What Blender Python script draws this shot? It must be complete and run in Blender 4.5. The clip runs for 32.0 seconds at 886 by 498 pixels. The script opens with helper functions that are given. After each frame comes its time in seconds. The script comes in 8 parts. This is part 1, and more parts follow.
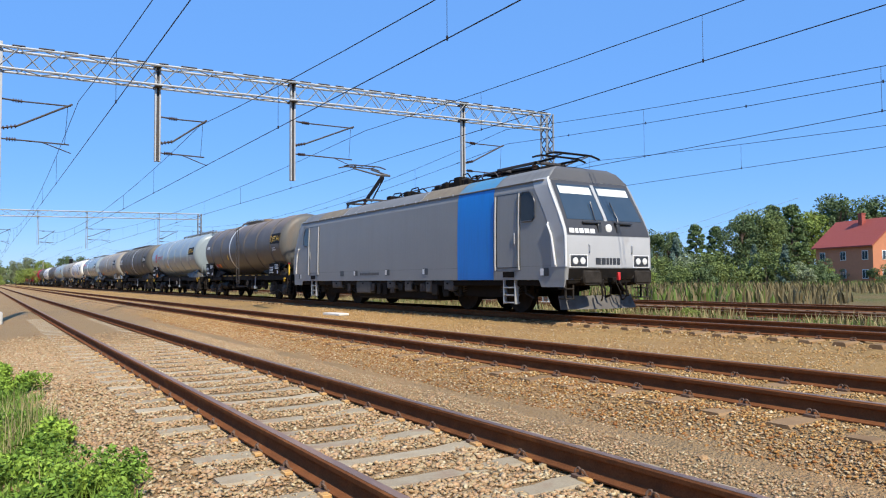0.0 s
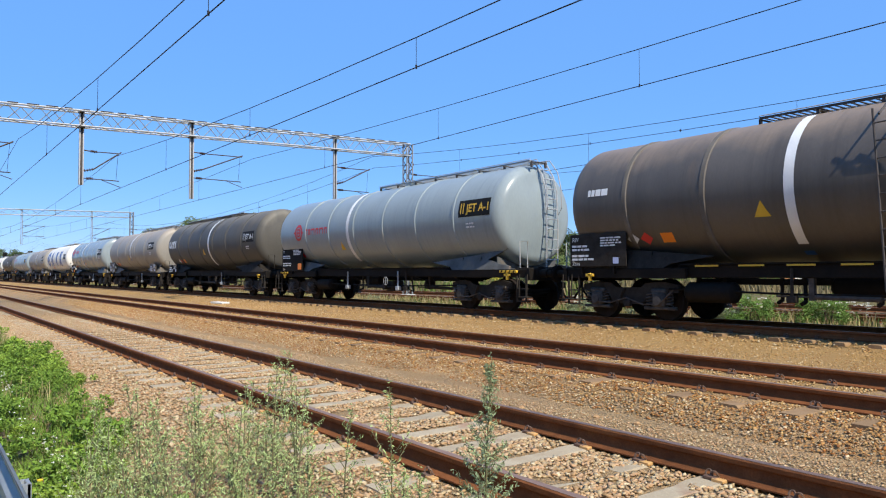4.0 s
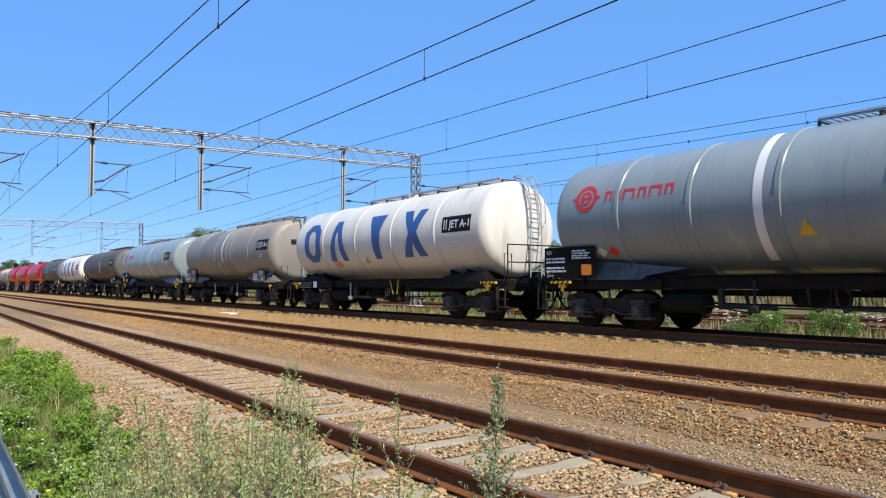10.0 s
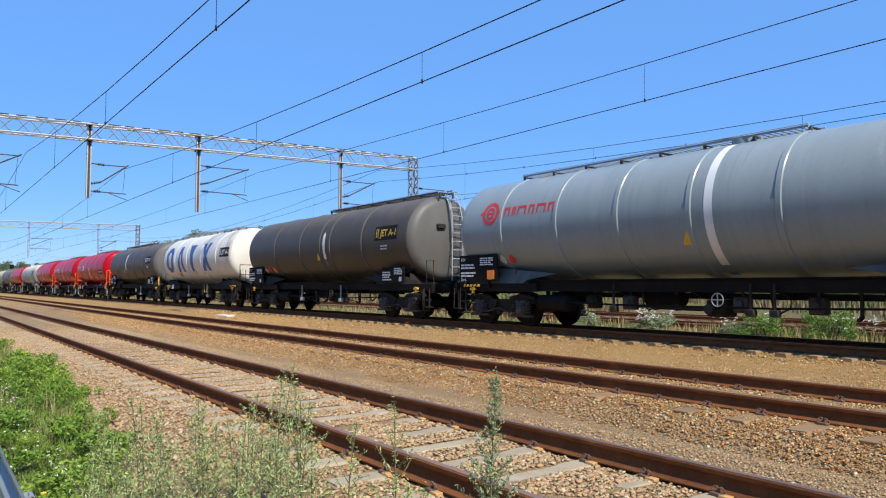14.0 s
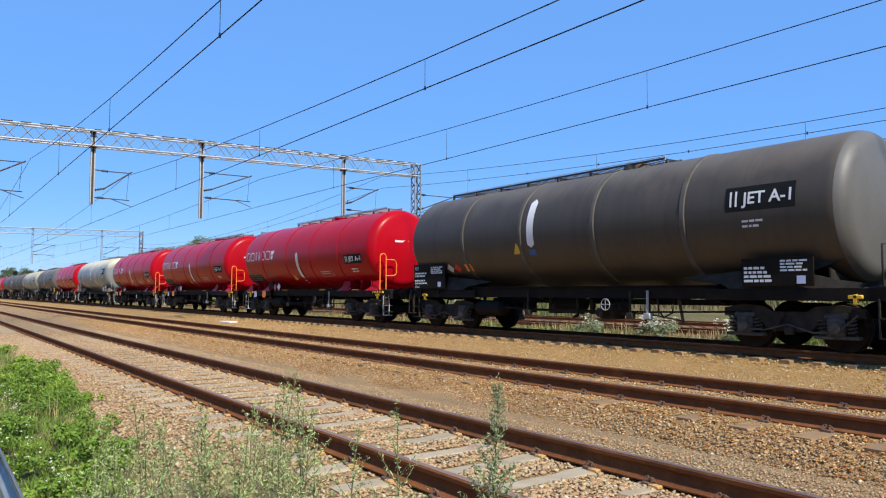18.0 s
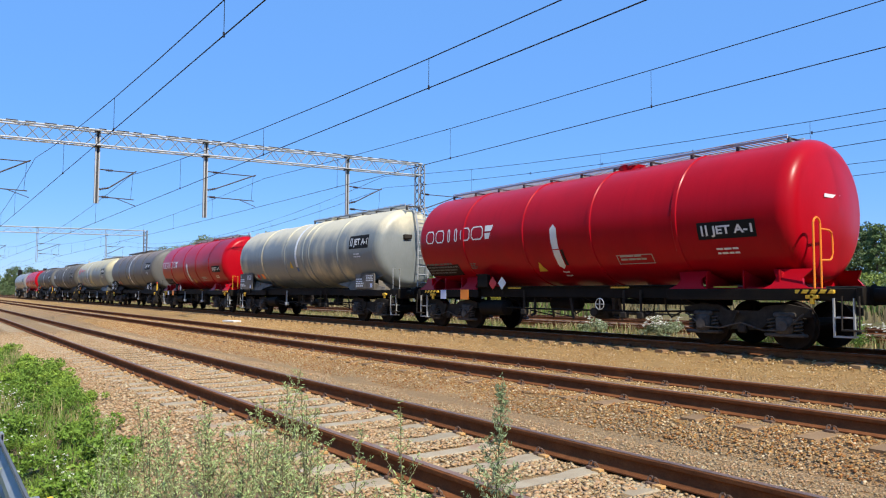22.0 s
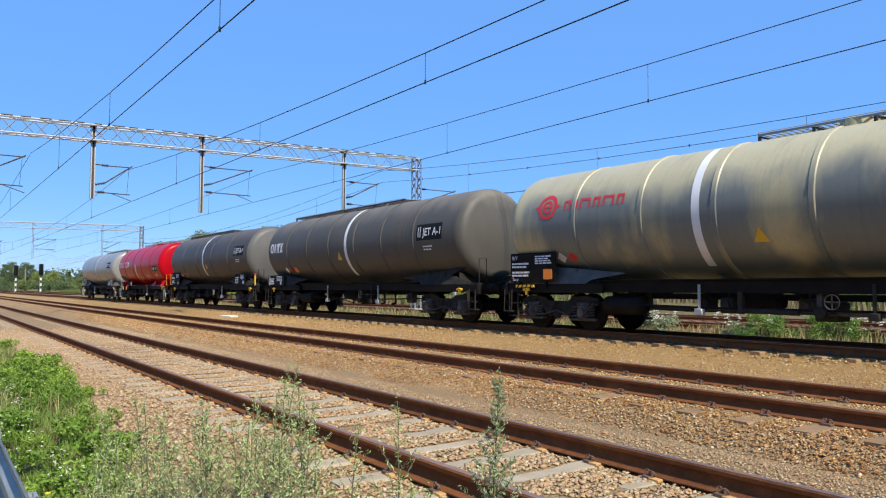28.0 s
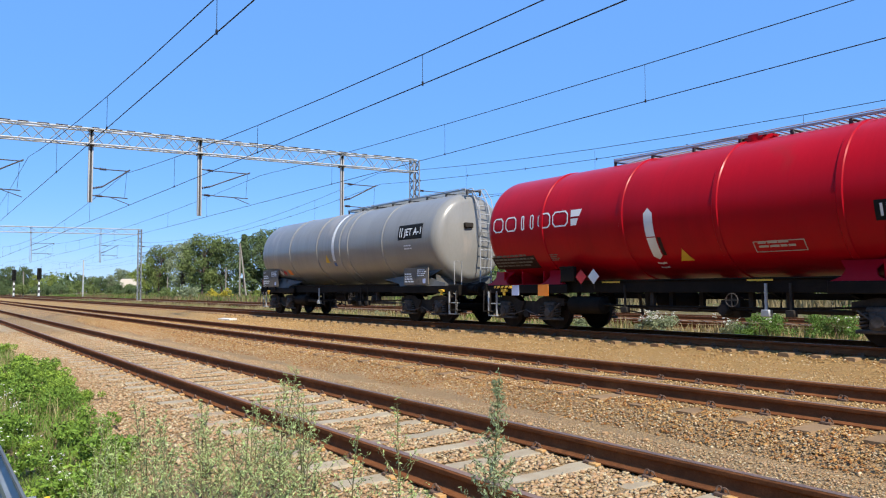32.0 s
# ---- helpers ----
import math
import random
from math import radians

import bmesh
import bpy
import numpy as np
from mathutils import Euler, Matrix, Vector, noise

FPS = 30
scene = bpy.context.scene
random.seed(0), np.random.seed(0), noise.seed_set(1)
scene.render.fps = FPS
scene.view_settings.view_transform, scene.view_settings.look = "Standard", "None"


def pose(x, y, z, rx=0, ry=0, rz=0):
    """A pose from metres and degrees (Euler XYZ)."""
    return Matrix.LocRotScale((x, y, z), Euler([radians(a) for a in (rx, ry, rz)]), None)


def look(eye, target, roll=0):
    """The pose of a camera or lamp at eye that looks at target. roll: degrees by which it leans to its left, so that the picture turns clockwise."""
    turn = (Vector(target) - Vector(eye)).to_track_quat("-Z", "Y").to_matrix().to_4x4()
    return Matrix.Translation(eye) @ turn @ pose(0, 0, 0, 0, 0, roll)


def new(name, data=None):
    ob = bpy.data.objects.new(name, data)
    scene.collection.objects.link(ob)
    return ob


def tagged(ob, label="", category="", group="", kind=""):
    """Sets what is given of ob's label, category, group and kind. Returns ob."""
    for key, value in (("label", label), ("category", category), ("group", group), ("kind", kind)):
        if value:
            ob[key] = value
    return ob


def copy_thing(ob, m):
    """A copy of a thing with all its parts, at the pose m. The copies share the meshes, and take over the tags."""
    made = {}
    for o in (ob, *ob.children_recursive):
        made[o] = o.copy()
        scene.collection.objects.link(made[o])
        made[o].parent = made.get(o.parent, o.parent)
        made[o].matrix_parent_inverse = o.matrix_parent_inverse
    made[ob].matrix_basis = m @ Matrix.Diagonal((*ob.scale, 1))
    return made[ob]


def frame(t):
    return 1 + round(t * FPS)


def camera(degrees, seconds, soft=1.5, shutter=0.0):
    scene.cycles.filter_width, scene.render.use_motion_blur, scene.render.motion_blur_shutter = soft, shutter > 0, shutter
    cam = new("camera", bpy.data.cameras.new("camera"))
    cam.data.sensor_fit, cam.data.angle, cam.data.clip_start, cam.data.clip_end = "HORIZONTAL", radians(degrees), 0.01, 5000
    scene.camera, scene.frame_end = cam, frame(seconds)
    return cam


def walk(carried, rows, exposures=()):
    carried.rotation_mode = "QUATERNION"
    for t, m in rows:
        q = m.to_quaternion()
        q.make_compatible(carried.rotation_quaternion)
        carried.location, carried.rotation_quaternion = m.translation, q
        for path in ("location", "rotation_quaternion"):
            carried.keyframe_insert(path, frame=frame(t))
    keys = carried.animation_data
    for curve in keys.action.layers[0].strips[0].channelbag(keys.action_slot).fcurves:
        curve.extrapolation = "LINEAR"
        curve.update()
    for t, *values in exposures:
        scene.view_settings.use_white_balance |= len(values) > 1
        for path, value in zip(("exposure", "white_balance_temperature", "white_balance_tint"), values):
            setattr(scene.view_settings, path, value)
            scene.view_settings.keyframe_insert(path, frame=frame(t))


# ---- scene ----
# Camera: stands beside the line on the grass verge; a short walk up at first, then held by hand.
cam = camera(62.36, 32.0, soft=1.15)


def aim(x, y, z, yaw, pitch, roll=0.0):
    """Pose of the camera: yaw from +y towards -x, pitch upwards, both in degrees."""
    a, p = radians(yaw), radians(pitch)
    d = Vector((-math.sin(a) * math.cos(p), math.cos(a) * math.cos(p), math.sin(p)))
    e = Vector((x, y, z))
    return look(e, e + d, roll)


walk(cam, [
    (0.0, aim(-9.65, 1.20, 1.09, 57.9, 2.40, -0.35)),
    (0.25, aim(-7.70, 0.98, 1.13, 57.9, 2.20, -0.40)),
    (0.5, aim(-5.90, 0.58, 1.25, 57.6, 1.75, -0.40)),
    (0.75, aim(-4.10, 0.34, 1.28, 57.85, 1.60, -0.40)),
    (1.0, aim(-2.43, 0.08, 1.31, 58.15, 1.45, -0.45)),
    (1.25, aim(-1.05, 0.03, 1.27, 58.3, 1.60, -0.25)),
] + [(t, aim(0, 0, 1.22, a, p, r)) for t, a, p, r in [
    (1.5, 58.33, 1.81, -0.13), (2, 56.38, 1.87, -0.00), (2.5, 54.14, 1.80, -0.12), (3, 52.60, 1.92, -0.14),
    (3.5, 53.23, 1.93, -0.09), (5.5, 54.34, 2.03, -0.08), (6, 54.35, 2.07, -0.16), (6.5, 54.42, 2.10, -0.14),
    (7, 54.51, 2.20, -0.19), (7.5, 54.54, 2.34, -0.18), (8, 54.54, 2.51, -0.10), (8.5, 54.47, 2.64, -0.13),
    (9, 54.44, 2.74, -0.11), (9.5, 54.45, 2.80, -0.00), (10, 54.46, 2.83, -0.00), (10.5, 54.48, 2.83, 0.06),
    (11, 54.42, 2.83, 0.10), (11.5, 54.34, 2.85, 0.11), (12, 54.32, 2.89, 0.08), (12.5, 54.30, 2.93, 0.12),
    (13, 54.30, 2.98, 0.13), (13.5, 54.28, 3.02, 0.16), (14, 54.24, 3.04, 0.15), (14.5, 54.22, 3.06, 0.16),
    (16.5, 54.38, 3.25, 0.13), (17, 54.43, 3.35, 0.20), (17.5, 54.45, 3.45, 0.21), (18, 54.46, 3.54, 0.18),
    (18.5, 54.44, 3.54, 0.19), (19, 54.43, 3.47, 0.18), (19.5, 54.44, 3.41, 0.16), (20, 54.49, 3.37, 0.16),
    (20.5, 54.54, 3.36, 0.23), (21, 54.64, 3.40, 0.10), (21.5, 54.70, 3.44, 0.14), (22, 54.74, 3.50, 0.26),
    (22.5, 54.78, 3.53, 0.33), (23, 54.81, 3.62, 0.39), (23.5, 54.83, 3.68, 0.41), (24, 54.83, 3.71, 0.36),
    (24.5, 54.81, 3.73, 0.33), (25, 54.79, 3.71, 0.32), (25.5, 54.77, 3.62, 0.27), (27.5, 54.59, 3.11, -0.02),
    (28, 54.50, 3.09, 0.15), (28.5, 54.50, 3.12, 0.16), (29, 54.49, 3.18, 0.09), (29.5, 54.49, 3.24, 0.10),
    (30, 54.48, 3.26, 0.14), (30.5, 54.44, 3.28, 0.05), (31, 54.47, 3.26, -0.01), (31.5, 54.52, 3.24, -0.13),
    (32, 54.38, 3.20, -0.25),
]], exposures=[(0.0, 0.60), (1.0, 0.62), (3.0, 0.64), (7.0, 0.67), (9.0, 0.60), (12.0, 0.57), (17.0, 0.57), (19.0, 0.62), (22.0, 0.63), (24.0, 0.57), (25.0, 0.59), (28.0, 0.62), (30.0, 0.65), (32.0, 0.67)])

# ---- daylight: clear sky, high sun ahead of the train and a little to the near side ----
SUN_EL, SUN_AZ = 47.0, -8.0         # azimuth from +x towards +y
world = bpy.data.worlds.new("world")
scene.world = world
world.use_nodes = True
wn = world.node_tree.nodes
wl = world.node_tree.links
sky = wn.new("ShaderNodeTexSky")
sky.sky_type = "NISHITA"
sky.sun_disc = False
sky.sun_elevation = radians(SUN_EL)
sky.sun_rotation = radians(90 - SUN_AZ)
sky.air_density = 1.0
sky.dust_density = 0.1
sky.ozone_density = 4.0
sky.altitude = 800
wn["Background"].inputs["Strength"].default_value = 0.105
rich = wn.new("ShaderNodeHueSaturation")
rich.inputs["Saturation"].default_value = 1.3
wl.new(sky.outputs["Color"], rich.inputs["Color"])
even = wn.new("ShaderNodeMix")
even.data_type = "RGBA"
even.inputs[0].default_value = 0.72
even.inputs[7].default_value = (1.3, 2.98, 6.8, 1)
wl.new(rich.outputs["Color"], even.inputs[6])
wl.new(even.outputs[2], wn["Background"].inputs["Color"])

sun_data = bpy.data.lights.new("sun", "SUN")
sun_data.energy = 4.0
sun_data.angle = radians(0.8)
sun_data.color = (1.0, 0.92, 0.79)
sun = new("sun", sun_data)
se, sa = radians(SUN_EL), radians(SUN_AZ)
sun.matrix_world = look((0, 0, 60), (-60 * math.cos(sa) * math.cos(se) / math.sin(se), -60 * math.sin(sa) * math.cos(se) / math.sin(se), 0))


# ---- materials ----
def material(name, color, rough=0.7, metal=0.0, second=None, scale=3.0, amount=0.5, grain=0.0, grain_scale=60.0,
             bump=0.0, stretch=(1, 1, 1), third=None, third_scale=0.6, third_cut=0.58, vary=0.0, island=False, spec=0.5, dust=None, dust_from=4.0, runs=0.0):
    """Procedural surface: a base, a second tone in patches, a third in large stains, fine grain and relief."""
    m = bpy.data.materials.new(name)
    m.use_nodes = True
    nt = m.node_tree
    N, L = nt.nodes, nt.links
    b = N["Principled BSDF"]
    b.inputs["Roughness"].default_value = rough
    b.inputs["Metallic"].default_value = metal
    b.inputs["Specular IOR Level"].default_value = spec
    tc = N.new("ShaderNodeTexCoord")
    mp = N.new("ShaderNodeMapping")
    mp.inputs["Scale"].default_value = stretch
    L.new(tc.outputs["Object"], mp.inputs["Vector"])
    oi = N.new("ShaderNodeObjectInfo")
    sh = N.new("ShaderNodeVectorMath")
    sh.operation = "MULTIPLY_ADD"
    cx = N.new("ShaderNodeCombineXYZ")
    for k in range(3):
        L.new(oi.outputs["Random"], cx.inputs[k])
    L.new(cx.outputs[0], sh.inputs[0])
    sh.inputs[1].default_value = (37.0, 19.0, 23.0)
    L.new(mp.outputs[0], sh.inputs[2])
    vec = sh.outputs[0]

    def tex(s, detail=4.0):
        n = N.new("ShaderNodeTexNoise")
        n.inputs["Scale"].default_value = s
        n.inputs["Detail"].default_value = detail
        L.new(vec, n.inputs["Vector"])
        return n.outputs["Fac"]

    def mix(fac, a, c):
        x = N.new("ShaderNodeMix")
        x.data_type = "RGBA"
        if hasattr(fac, "is_output"):
            L.new(fac, x.inputs[0])
        else:
            x.inputs[0].default_value = fac
        for v, s in ((a, 6), (c, 7)):
            if hasattr(v, "is_output"):
                L.new(v, x.inputs[s])
            else:
                x.inputs[s].default_value = (*v, 1)
        return x.outputs[2]

    def ramp(v, lo, hi):
        r = N.new("ShaderNodeMapRange")
        r.inputs[1].default_value, r.inputs[2].default_value = lo, hi
        L.new(v, r.inputs[0])
        return r.outputs[0]

    col = mix(0.0, color, color)
    if second:
        f = ramp(tex(scale), 0.5 - 0.22, 0.5 + 0.22)
        s = N.new("ShaderNodeMath")
        s.operation = "MULTIPLY"
        s.inputs[1].default_value = amount
        L.new(f, s.inputs[0])
        col = mix(s.outputs[0], col, second)
    if third:
        col = mix(ramp(tex(third_scale, 6.0), third_cut, third_cut + 0.12), col, third)
    if dust:                      # pale dust lain on the upper side of a tank, ragged below
        sp = N.new("ShaderNodeSeparateXYZ")
        L.new(tc.outputs["Object"], sp.inputs[0])
        rag = N.new("ShaderNodeMath")
        rag.operation = "MULTIPLY_ADD"
        rag.inputs[1].default_value = 1.1
        L.new(tex(1.3, 6.0), rag.inputs[0])
        L.new(sp.outputs["Z"], rag.inputs[2])
        col = mix(ramp(rag.outputs[0], dust_from, dust_from + 0.55), col, dust)
    if runs:                      # thin dirty runs down the flank, broken up by patches
        ms = N.new("ShaderNodeMapping")
        ms.inputs["Scale"].default_value = (1.0, 0.15, 0.07)
        L.new(sh.outputs[0], ms.inputs["Vector"])
        rn = N.new("ShaderNodeTexNoise")
        rn.inputs["Scale"].default_value = 9.0
        rn.inputs["Detail"].default_value = 5.0
        L.new(ms.outputs[0], rn.inputs["Vector"])
        amt = N.new("ShaderNodeMath")
        amt.operation = "MULTIPLY"
        L.new(ramp(rn.outputs["Fac"], 0.47, 0.66), amt.inputs[0])
        L.new(ramp(tex(0.9, 3.0), 0.36, 0.62), amt.inputs[1])
        am2 = N.new("ShaderNodeMath")
        am2.operation = "MULTIPLY"
        am2.inputs[1].default_value = runs
        L.new(amt.outputs[0], am2.inputs[0])
        col = mix(am2.outputs[0], col, tuple(c * 0.42 for c in color))
    if grain:
        g = ramp(tex(grain_scale, 2.0), 0.25, 0.75)
        hv = N.new("ShaderNodeHueSaturation")
        mm = N.new("ShaderNodeMath")
        mm.operation = "MULTIPLY_ADD"
        mm.inputs[1].default_value = grain
        mm.inputs[2].default_value = 1 - grain / 2
        L.new(g, mm.inputs[0])
        L.new(mm.outputs[0], hv.inputs["Value"])
        L.new(col, hv.inputs["Color"])
        col = hv.outputs["Color"]
    if vary:
        hv = N.new("ShaderNodeHueSaturation")
        mm = N.new("ShaderNodeMath")
        mm.operation = "MULTIPLY_ADD"
        mm.inputs[1].default_value = vary
        mm.inputs[2].default_value = 1 - vary / 2
        if island:
            ge = N.new("ShaderNodeNewGeometry")
            L.new(ge.outputs["Random Per Island"], mm.inputs[0])
        else:
            L.new(oi.outputs["Random"], mm.inputs[0])
        L.new(mm.outputs[0], hv.inputs["Value"])
        L.new(col, hv.inputs["Color"])
        col = hv.outputs["Color"]
    L.new(col, b.inputs["Base Color"])
    if bump:
        bp = N.new("ShaderNodeBump")
        bp.inputs["Strength"].default_value = 1.0
        bp.inputs["Distance"].default_value = bump
        L.new(tex(grain_scale, 4.0), bp.inputs["Height"])
        L.new(bp.outputs[0], b.inputs["Normal"])
    return m


# ---- mesh building ----
class Shape:
    """Collects vertices and faces of one mesh."""

    def __init__(self):
        self.v, self.f, self.mi = [], [], []

    def add(self, verts, faces):
        o = len(self.v)
        self.v += [tuple(p) for p in verts]
        self.f += [tuple(i + o for i in q) for q in faces]
        return self

    def box(self, x0, x1, y0, y1, z0, z1, b=0.0):
        if b <= 0:
            v = [(x, y, z) for z in (z0, z1) for y in (y0, y1) for x in (x0, x1)]
            return self.add(v, [(0, 2, 3, 1), (4, 5, 7, 6), (0, 1, 5, 4), (2, 6, 7, 3), (0, 4, 6, 2), (1, 3, 7, 5)])
        v, ids = [], {}
        for k in (0, 1):
            for j in (0, 1):
                for i in (0, 1):
                    X, Y, Z = (x0, x1)[i], (y0, y1)[j], (z0, z1)[k]
                    dx, dy, dz = (b, -b)[i], (b, -b)[j], (b, -b)[k]
                    for a, p in (("x", (X, Y + dy, Z + dz)), ("y", (X + dx, Y, Z + dz)), ("z", (X + dx, Y + dy, Z))):
                        ids[i, j, k, a] = len(v)
                        v.append(p)
        f = []
        for a in (0, 1):
            f.append((ids[a, 0, 0, "x"], ids[a, 0, 1, "x"], ids[a, 1, 1, "x"], ids[a, 1, 0, "x"]))
            f.append((ids[0, a, 0, "y"], ids[1, a, 0, "y"], ids[1, a, 1, "y"], ids[0, a, 1, "y"]))
            f.append((ids[0, 0, a, "z"], ids[0, 1, a, "z"], ids[1, 1, a, "z"], ids[1, 0, a, "z"]))
            for c in (0, 1):
                f.append((ids[0, a, c, "y"], ids[1, a, c, "y"], ids[1, a, c, "z"], ids[0, a, c, "z"]))
                f.append((ids[a, 0, c, "x"], ids[a, 1, c, "x"], ids[a, 1, c, "z"], ids[a, 0, c, "z"]))
                f.append((ids[a, c, 0, "x"], ids[a, c, 1, "x"], ids[a, c, 1, "y"], ids[a, c, 0, "y"]))
                for d in (0, 1):
                    f.append((ids[a, c, d, "x"], ids[a, c, d, "y"], ids[a, c, d, "z"]))
        return self.add(v, f)

    def tube(self, pts, r, n=8, cap=True, taper=None):
        """A round bar along a line of points."""
        pts = [Vector(p) for p in pts]
        m = len(pts)
        v, f = [], []
        up = Vector((0, 0, 1))
        for i, p in enumerate(pts):
            d = (pts[min(i + 1, m - 1)] - pts[max(i - 1, 0)]).normalized()
            ref = up if abs(d.z) < 0.95 else Vector((1, 0, 0))
            a = d.cross(ref).normalized()
            c = a.cross(d)
            rr = r if taper is None else r + (taper - r) * i / (m - 1)
            for k in range(n):
                t = 2 * math.pi * k / n
                v.append(p + a * (rr * math.cos(t)) + c * (rr * math.sin(t)))
        for i in range(m - 1):
            for k in range(n):
                k2 = (k + 1) % n
                f.append((i * n + k, i * n + k2, (i + 1) * n + k2, (i + 1) * n + k))
        if cap:
            f.append(tuple(range(n - 1, -1, -1)))
            f.append(tuple((m - 1) * n + k for k in range(n)))
        return self.add(v, f)

    def turn(self, profile, axis="x", centre=(0, 0, 0), n=32, closed=False):
        """A turned form: profile of (along, radius)."""
        v, f = [], []
        cx, cy, cz = centre
        for s, r in profile:
            for k in range(n):
                t = 2 * math.pi * k / n
                p, q = r * math.cos(t), r * math.sin(t)
                v.append({"x": (cx + s, cy + p, cz + q), "y": (cx + p, cy + s, cz + q), "z": (cx + p, cy + q, cz + s)}[axis])
        m = len(profile)
        for i in range(m - 1):
            for k in range(n):
                k2 = (k + 1) % n
                f.append((i * n + k, i * n + k2, (i + 1) * n + k2, (i + 1) * n + k))
        if not closed:
            if profile[0][1] > 1e-4:
                f.append(tuple(range(n - 1, -1, -1)))
            if profile[-1][1] > 1e-4:
                f.append(tuple((m - 1) * n + k for k in range(n)))
        return self.add(v, f)

    def slab(self, outline, y0, y1):
        """An outline in x and z, given depth along y."""
        n = len(outline)
        v = [(x, y0, z) for x, z in outline] + [(x, y1, z) for x, z in outline]
        f = [tuple(range(n)), tuple(range(2 * n - 1, n - 1, -1))]
        f += [(i, n + i, n + (i + 1) % n, (i + 1) % n) for i in range(n)]
        return self.add(v, f)

    def slab_x(self, outline, x0, x1):
        """An outline in y and z, given depth along x."""
        n = len(outline)
        v = [(x0, y, z) for y, z in outline] + [(x1, y, z) for y, z in outline]
        f = [tuple(range(n - 1, -1, -1)), tuple(range(n, 2 * n))]
        f += [(i, (i + 1) % n, n + (i + 1) % n, n + i) for i in range(n)]
        return self.add(v, f)

    def move(self, m):
        self.v = [tuple(m @ Vector(p)) for p in self.v]
        return self

    def mesh(self, name, smooth=True, angle=38):
        me = bpy.data.meshes.new(name)
        me.from_pydata(self.v, [], self.f)
        bm = bmesh.new()
        bm.from_mesh(me)
        bmesh.ops.recalc_face_normals(bm, faces=bm.faces)
        bm.to_mesh(me)
        bm.free()
        if smooth:
            me.polygons.foreach_set("use_smooth", [True] * len(me.polygons))
            me.set_sharp_from_angle(angle=radians(angle))
        me.update()
        return me


def part(name, shape, mat, parent=None, label="", at=None, smooth=True):
    """Links a shape (or a mesh already made) as one mesh object under its thing."""
    me = shape if isinstance(shape, bpy.types.Mesh) else shape.mesh(name, smooth)
    if mat is not None and not me.materials:
        me.materials.append(mat)
    ob = new(name, me)
    if parent is not None:
        ob.parent = parent
    if at is not None:
        ob.matrix_basis = at if isinstance(at, Matrix) else Matrix.Translation(at)
    if label:
        ob["label"] = label
    return ob


def empty(name, at=(0, 0, 0), label="", category="", group="", kind=""):
    ob = new(name)
    ob.matrix_basis = at if isinstance(at, Matrix) else Matrix.Translation(at)
    return tagged(ob, label, category, group, kind)


LETTERS = {}


def lettering(text, size, bold=0.0):
    """Mesh of a line of writing in the built-in font, in x and y, starting at the origin."""
    if (text, size, bold) not in LETTERS:
        cu = bpy.data.curves.new("writing", "FONT")
        cu.body, cu.size = text, size
        cu.resolution_u = 3
        cu.offset = bold
        ob = new("writing", cu)
        dg = bpy.context.evaluated_depsgraph_get()
        me = bpy.data.meshes.new_from_object(ob.evaluated_get(dg))
        LETTERS[text, size, bold] = ([tuple(v.co) for v in me.vertices], [tuple(p.vertices) for p in me.polygons])
        bpy.data.objects.remove(ob)
    return LETTERS[text, size, bold]

# ---- colours and surfaces ----
RUST = material("rail_rust", (0.215, 0.08, 0.031), 0.95, 0.0, (0.13, 0.051, 0.022), 9, 0.8, 0.35, 80, 0.002, third=(0.25, 0.098, 0.036), third_scale=2.2, spec=0.08)
RAIL_TOP = material("rail_head", (0.27, 0.165, 0.11), 0.6, 0.1, (0.17, 0.11, 0.085), 5, 0.9, 0.2, 50, 0.0, stretch=(0.3, 1, 1))
RAIL_SHINE = material("polished_rail_head", (0.20, 0.14, 0.10), 0.55, 0.3, (0.18, 0.12, 0.09), 4, 0.8, 0.1, 50, stretch=(0.2, 1, 1))
CONCRETE = material("sleeper_concrete", (0.40, 0.335, 0.23), 0.9, 0, (0.32, 0.245, 0.155), 6, 0.8, 0.25, 70, 0.002, third=(0.30, 0.19, 0.12), third_scale=2.0, vary=0.3, spec=0.2)
CONCRETE_BROWN = material("sleeper_concrete_stained", (0.29, 0.185, 0.095), 0.9, 0, (0.22, 0.135, 0.07), 6, 0.8, 0.25, 70, 0.002, third=(0.22, 0.12, 0.06), third_scale=2.0, vary=0.3, spec=0.2)
WOOD_SLEEPER = material("sleeper_timber", (0.16, 0.11, 0.08), 0.9, 0, (0.10, 0.065, 0.045), 6, 0.8, 0.3, 60, 0.003, vary=0.3, spec=0.2)
CLIP = material("clip_rust", (0.13, 0.08, 0.06), 0.8, 0.2, (0.22, 0.14, 0.09), 20, 0.7, spec=0.2)
INSULATOR_PAD = material("pad_ochre", (0.62, 0.36, 0.12), 0.7, 0, (0.4, 0.22, 0.1), 15, 0.7)
GALV_DULL = material("dull_zinc_steel", (0.30, 0.32, 0.33), 0.6, 0.15, (0.22, 0.235, 0.24), 4, 0.7, 0.15, 40, 0.0, third=(0.32, 0.29, 0.25), third_scale=1.5, third_cut=0.62)
GALV = material("galvanised_steel", (0.46, 0.47, 0.47), 0.6, 0.1, (0.36, 0.37, 0.37), 4, 0.7, 0.1, 40, 0.0, third=(0.33, 0.30, 0.27), third_scale=1.5, third_cut=0.66)
DARKSTEEL = material("weathered_dark_steel", (0.06, 0.058, 0.058), 0.7, 0.15, (0.11, 0.09, 0.08), 4, 0.6, 0.2, 40, spec=0.2)
WIRE = material("wire_copper_dark", (0.035, 0.035, 0.04), 0.6, 0.5, (0.06, 0.05, 0.045), 4, 0.5, spec=0.2)
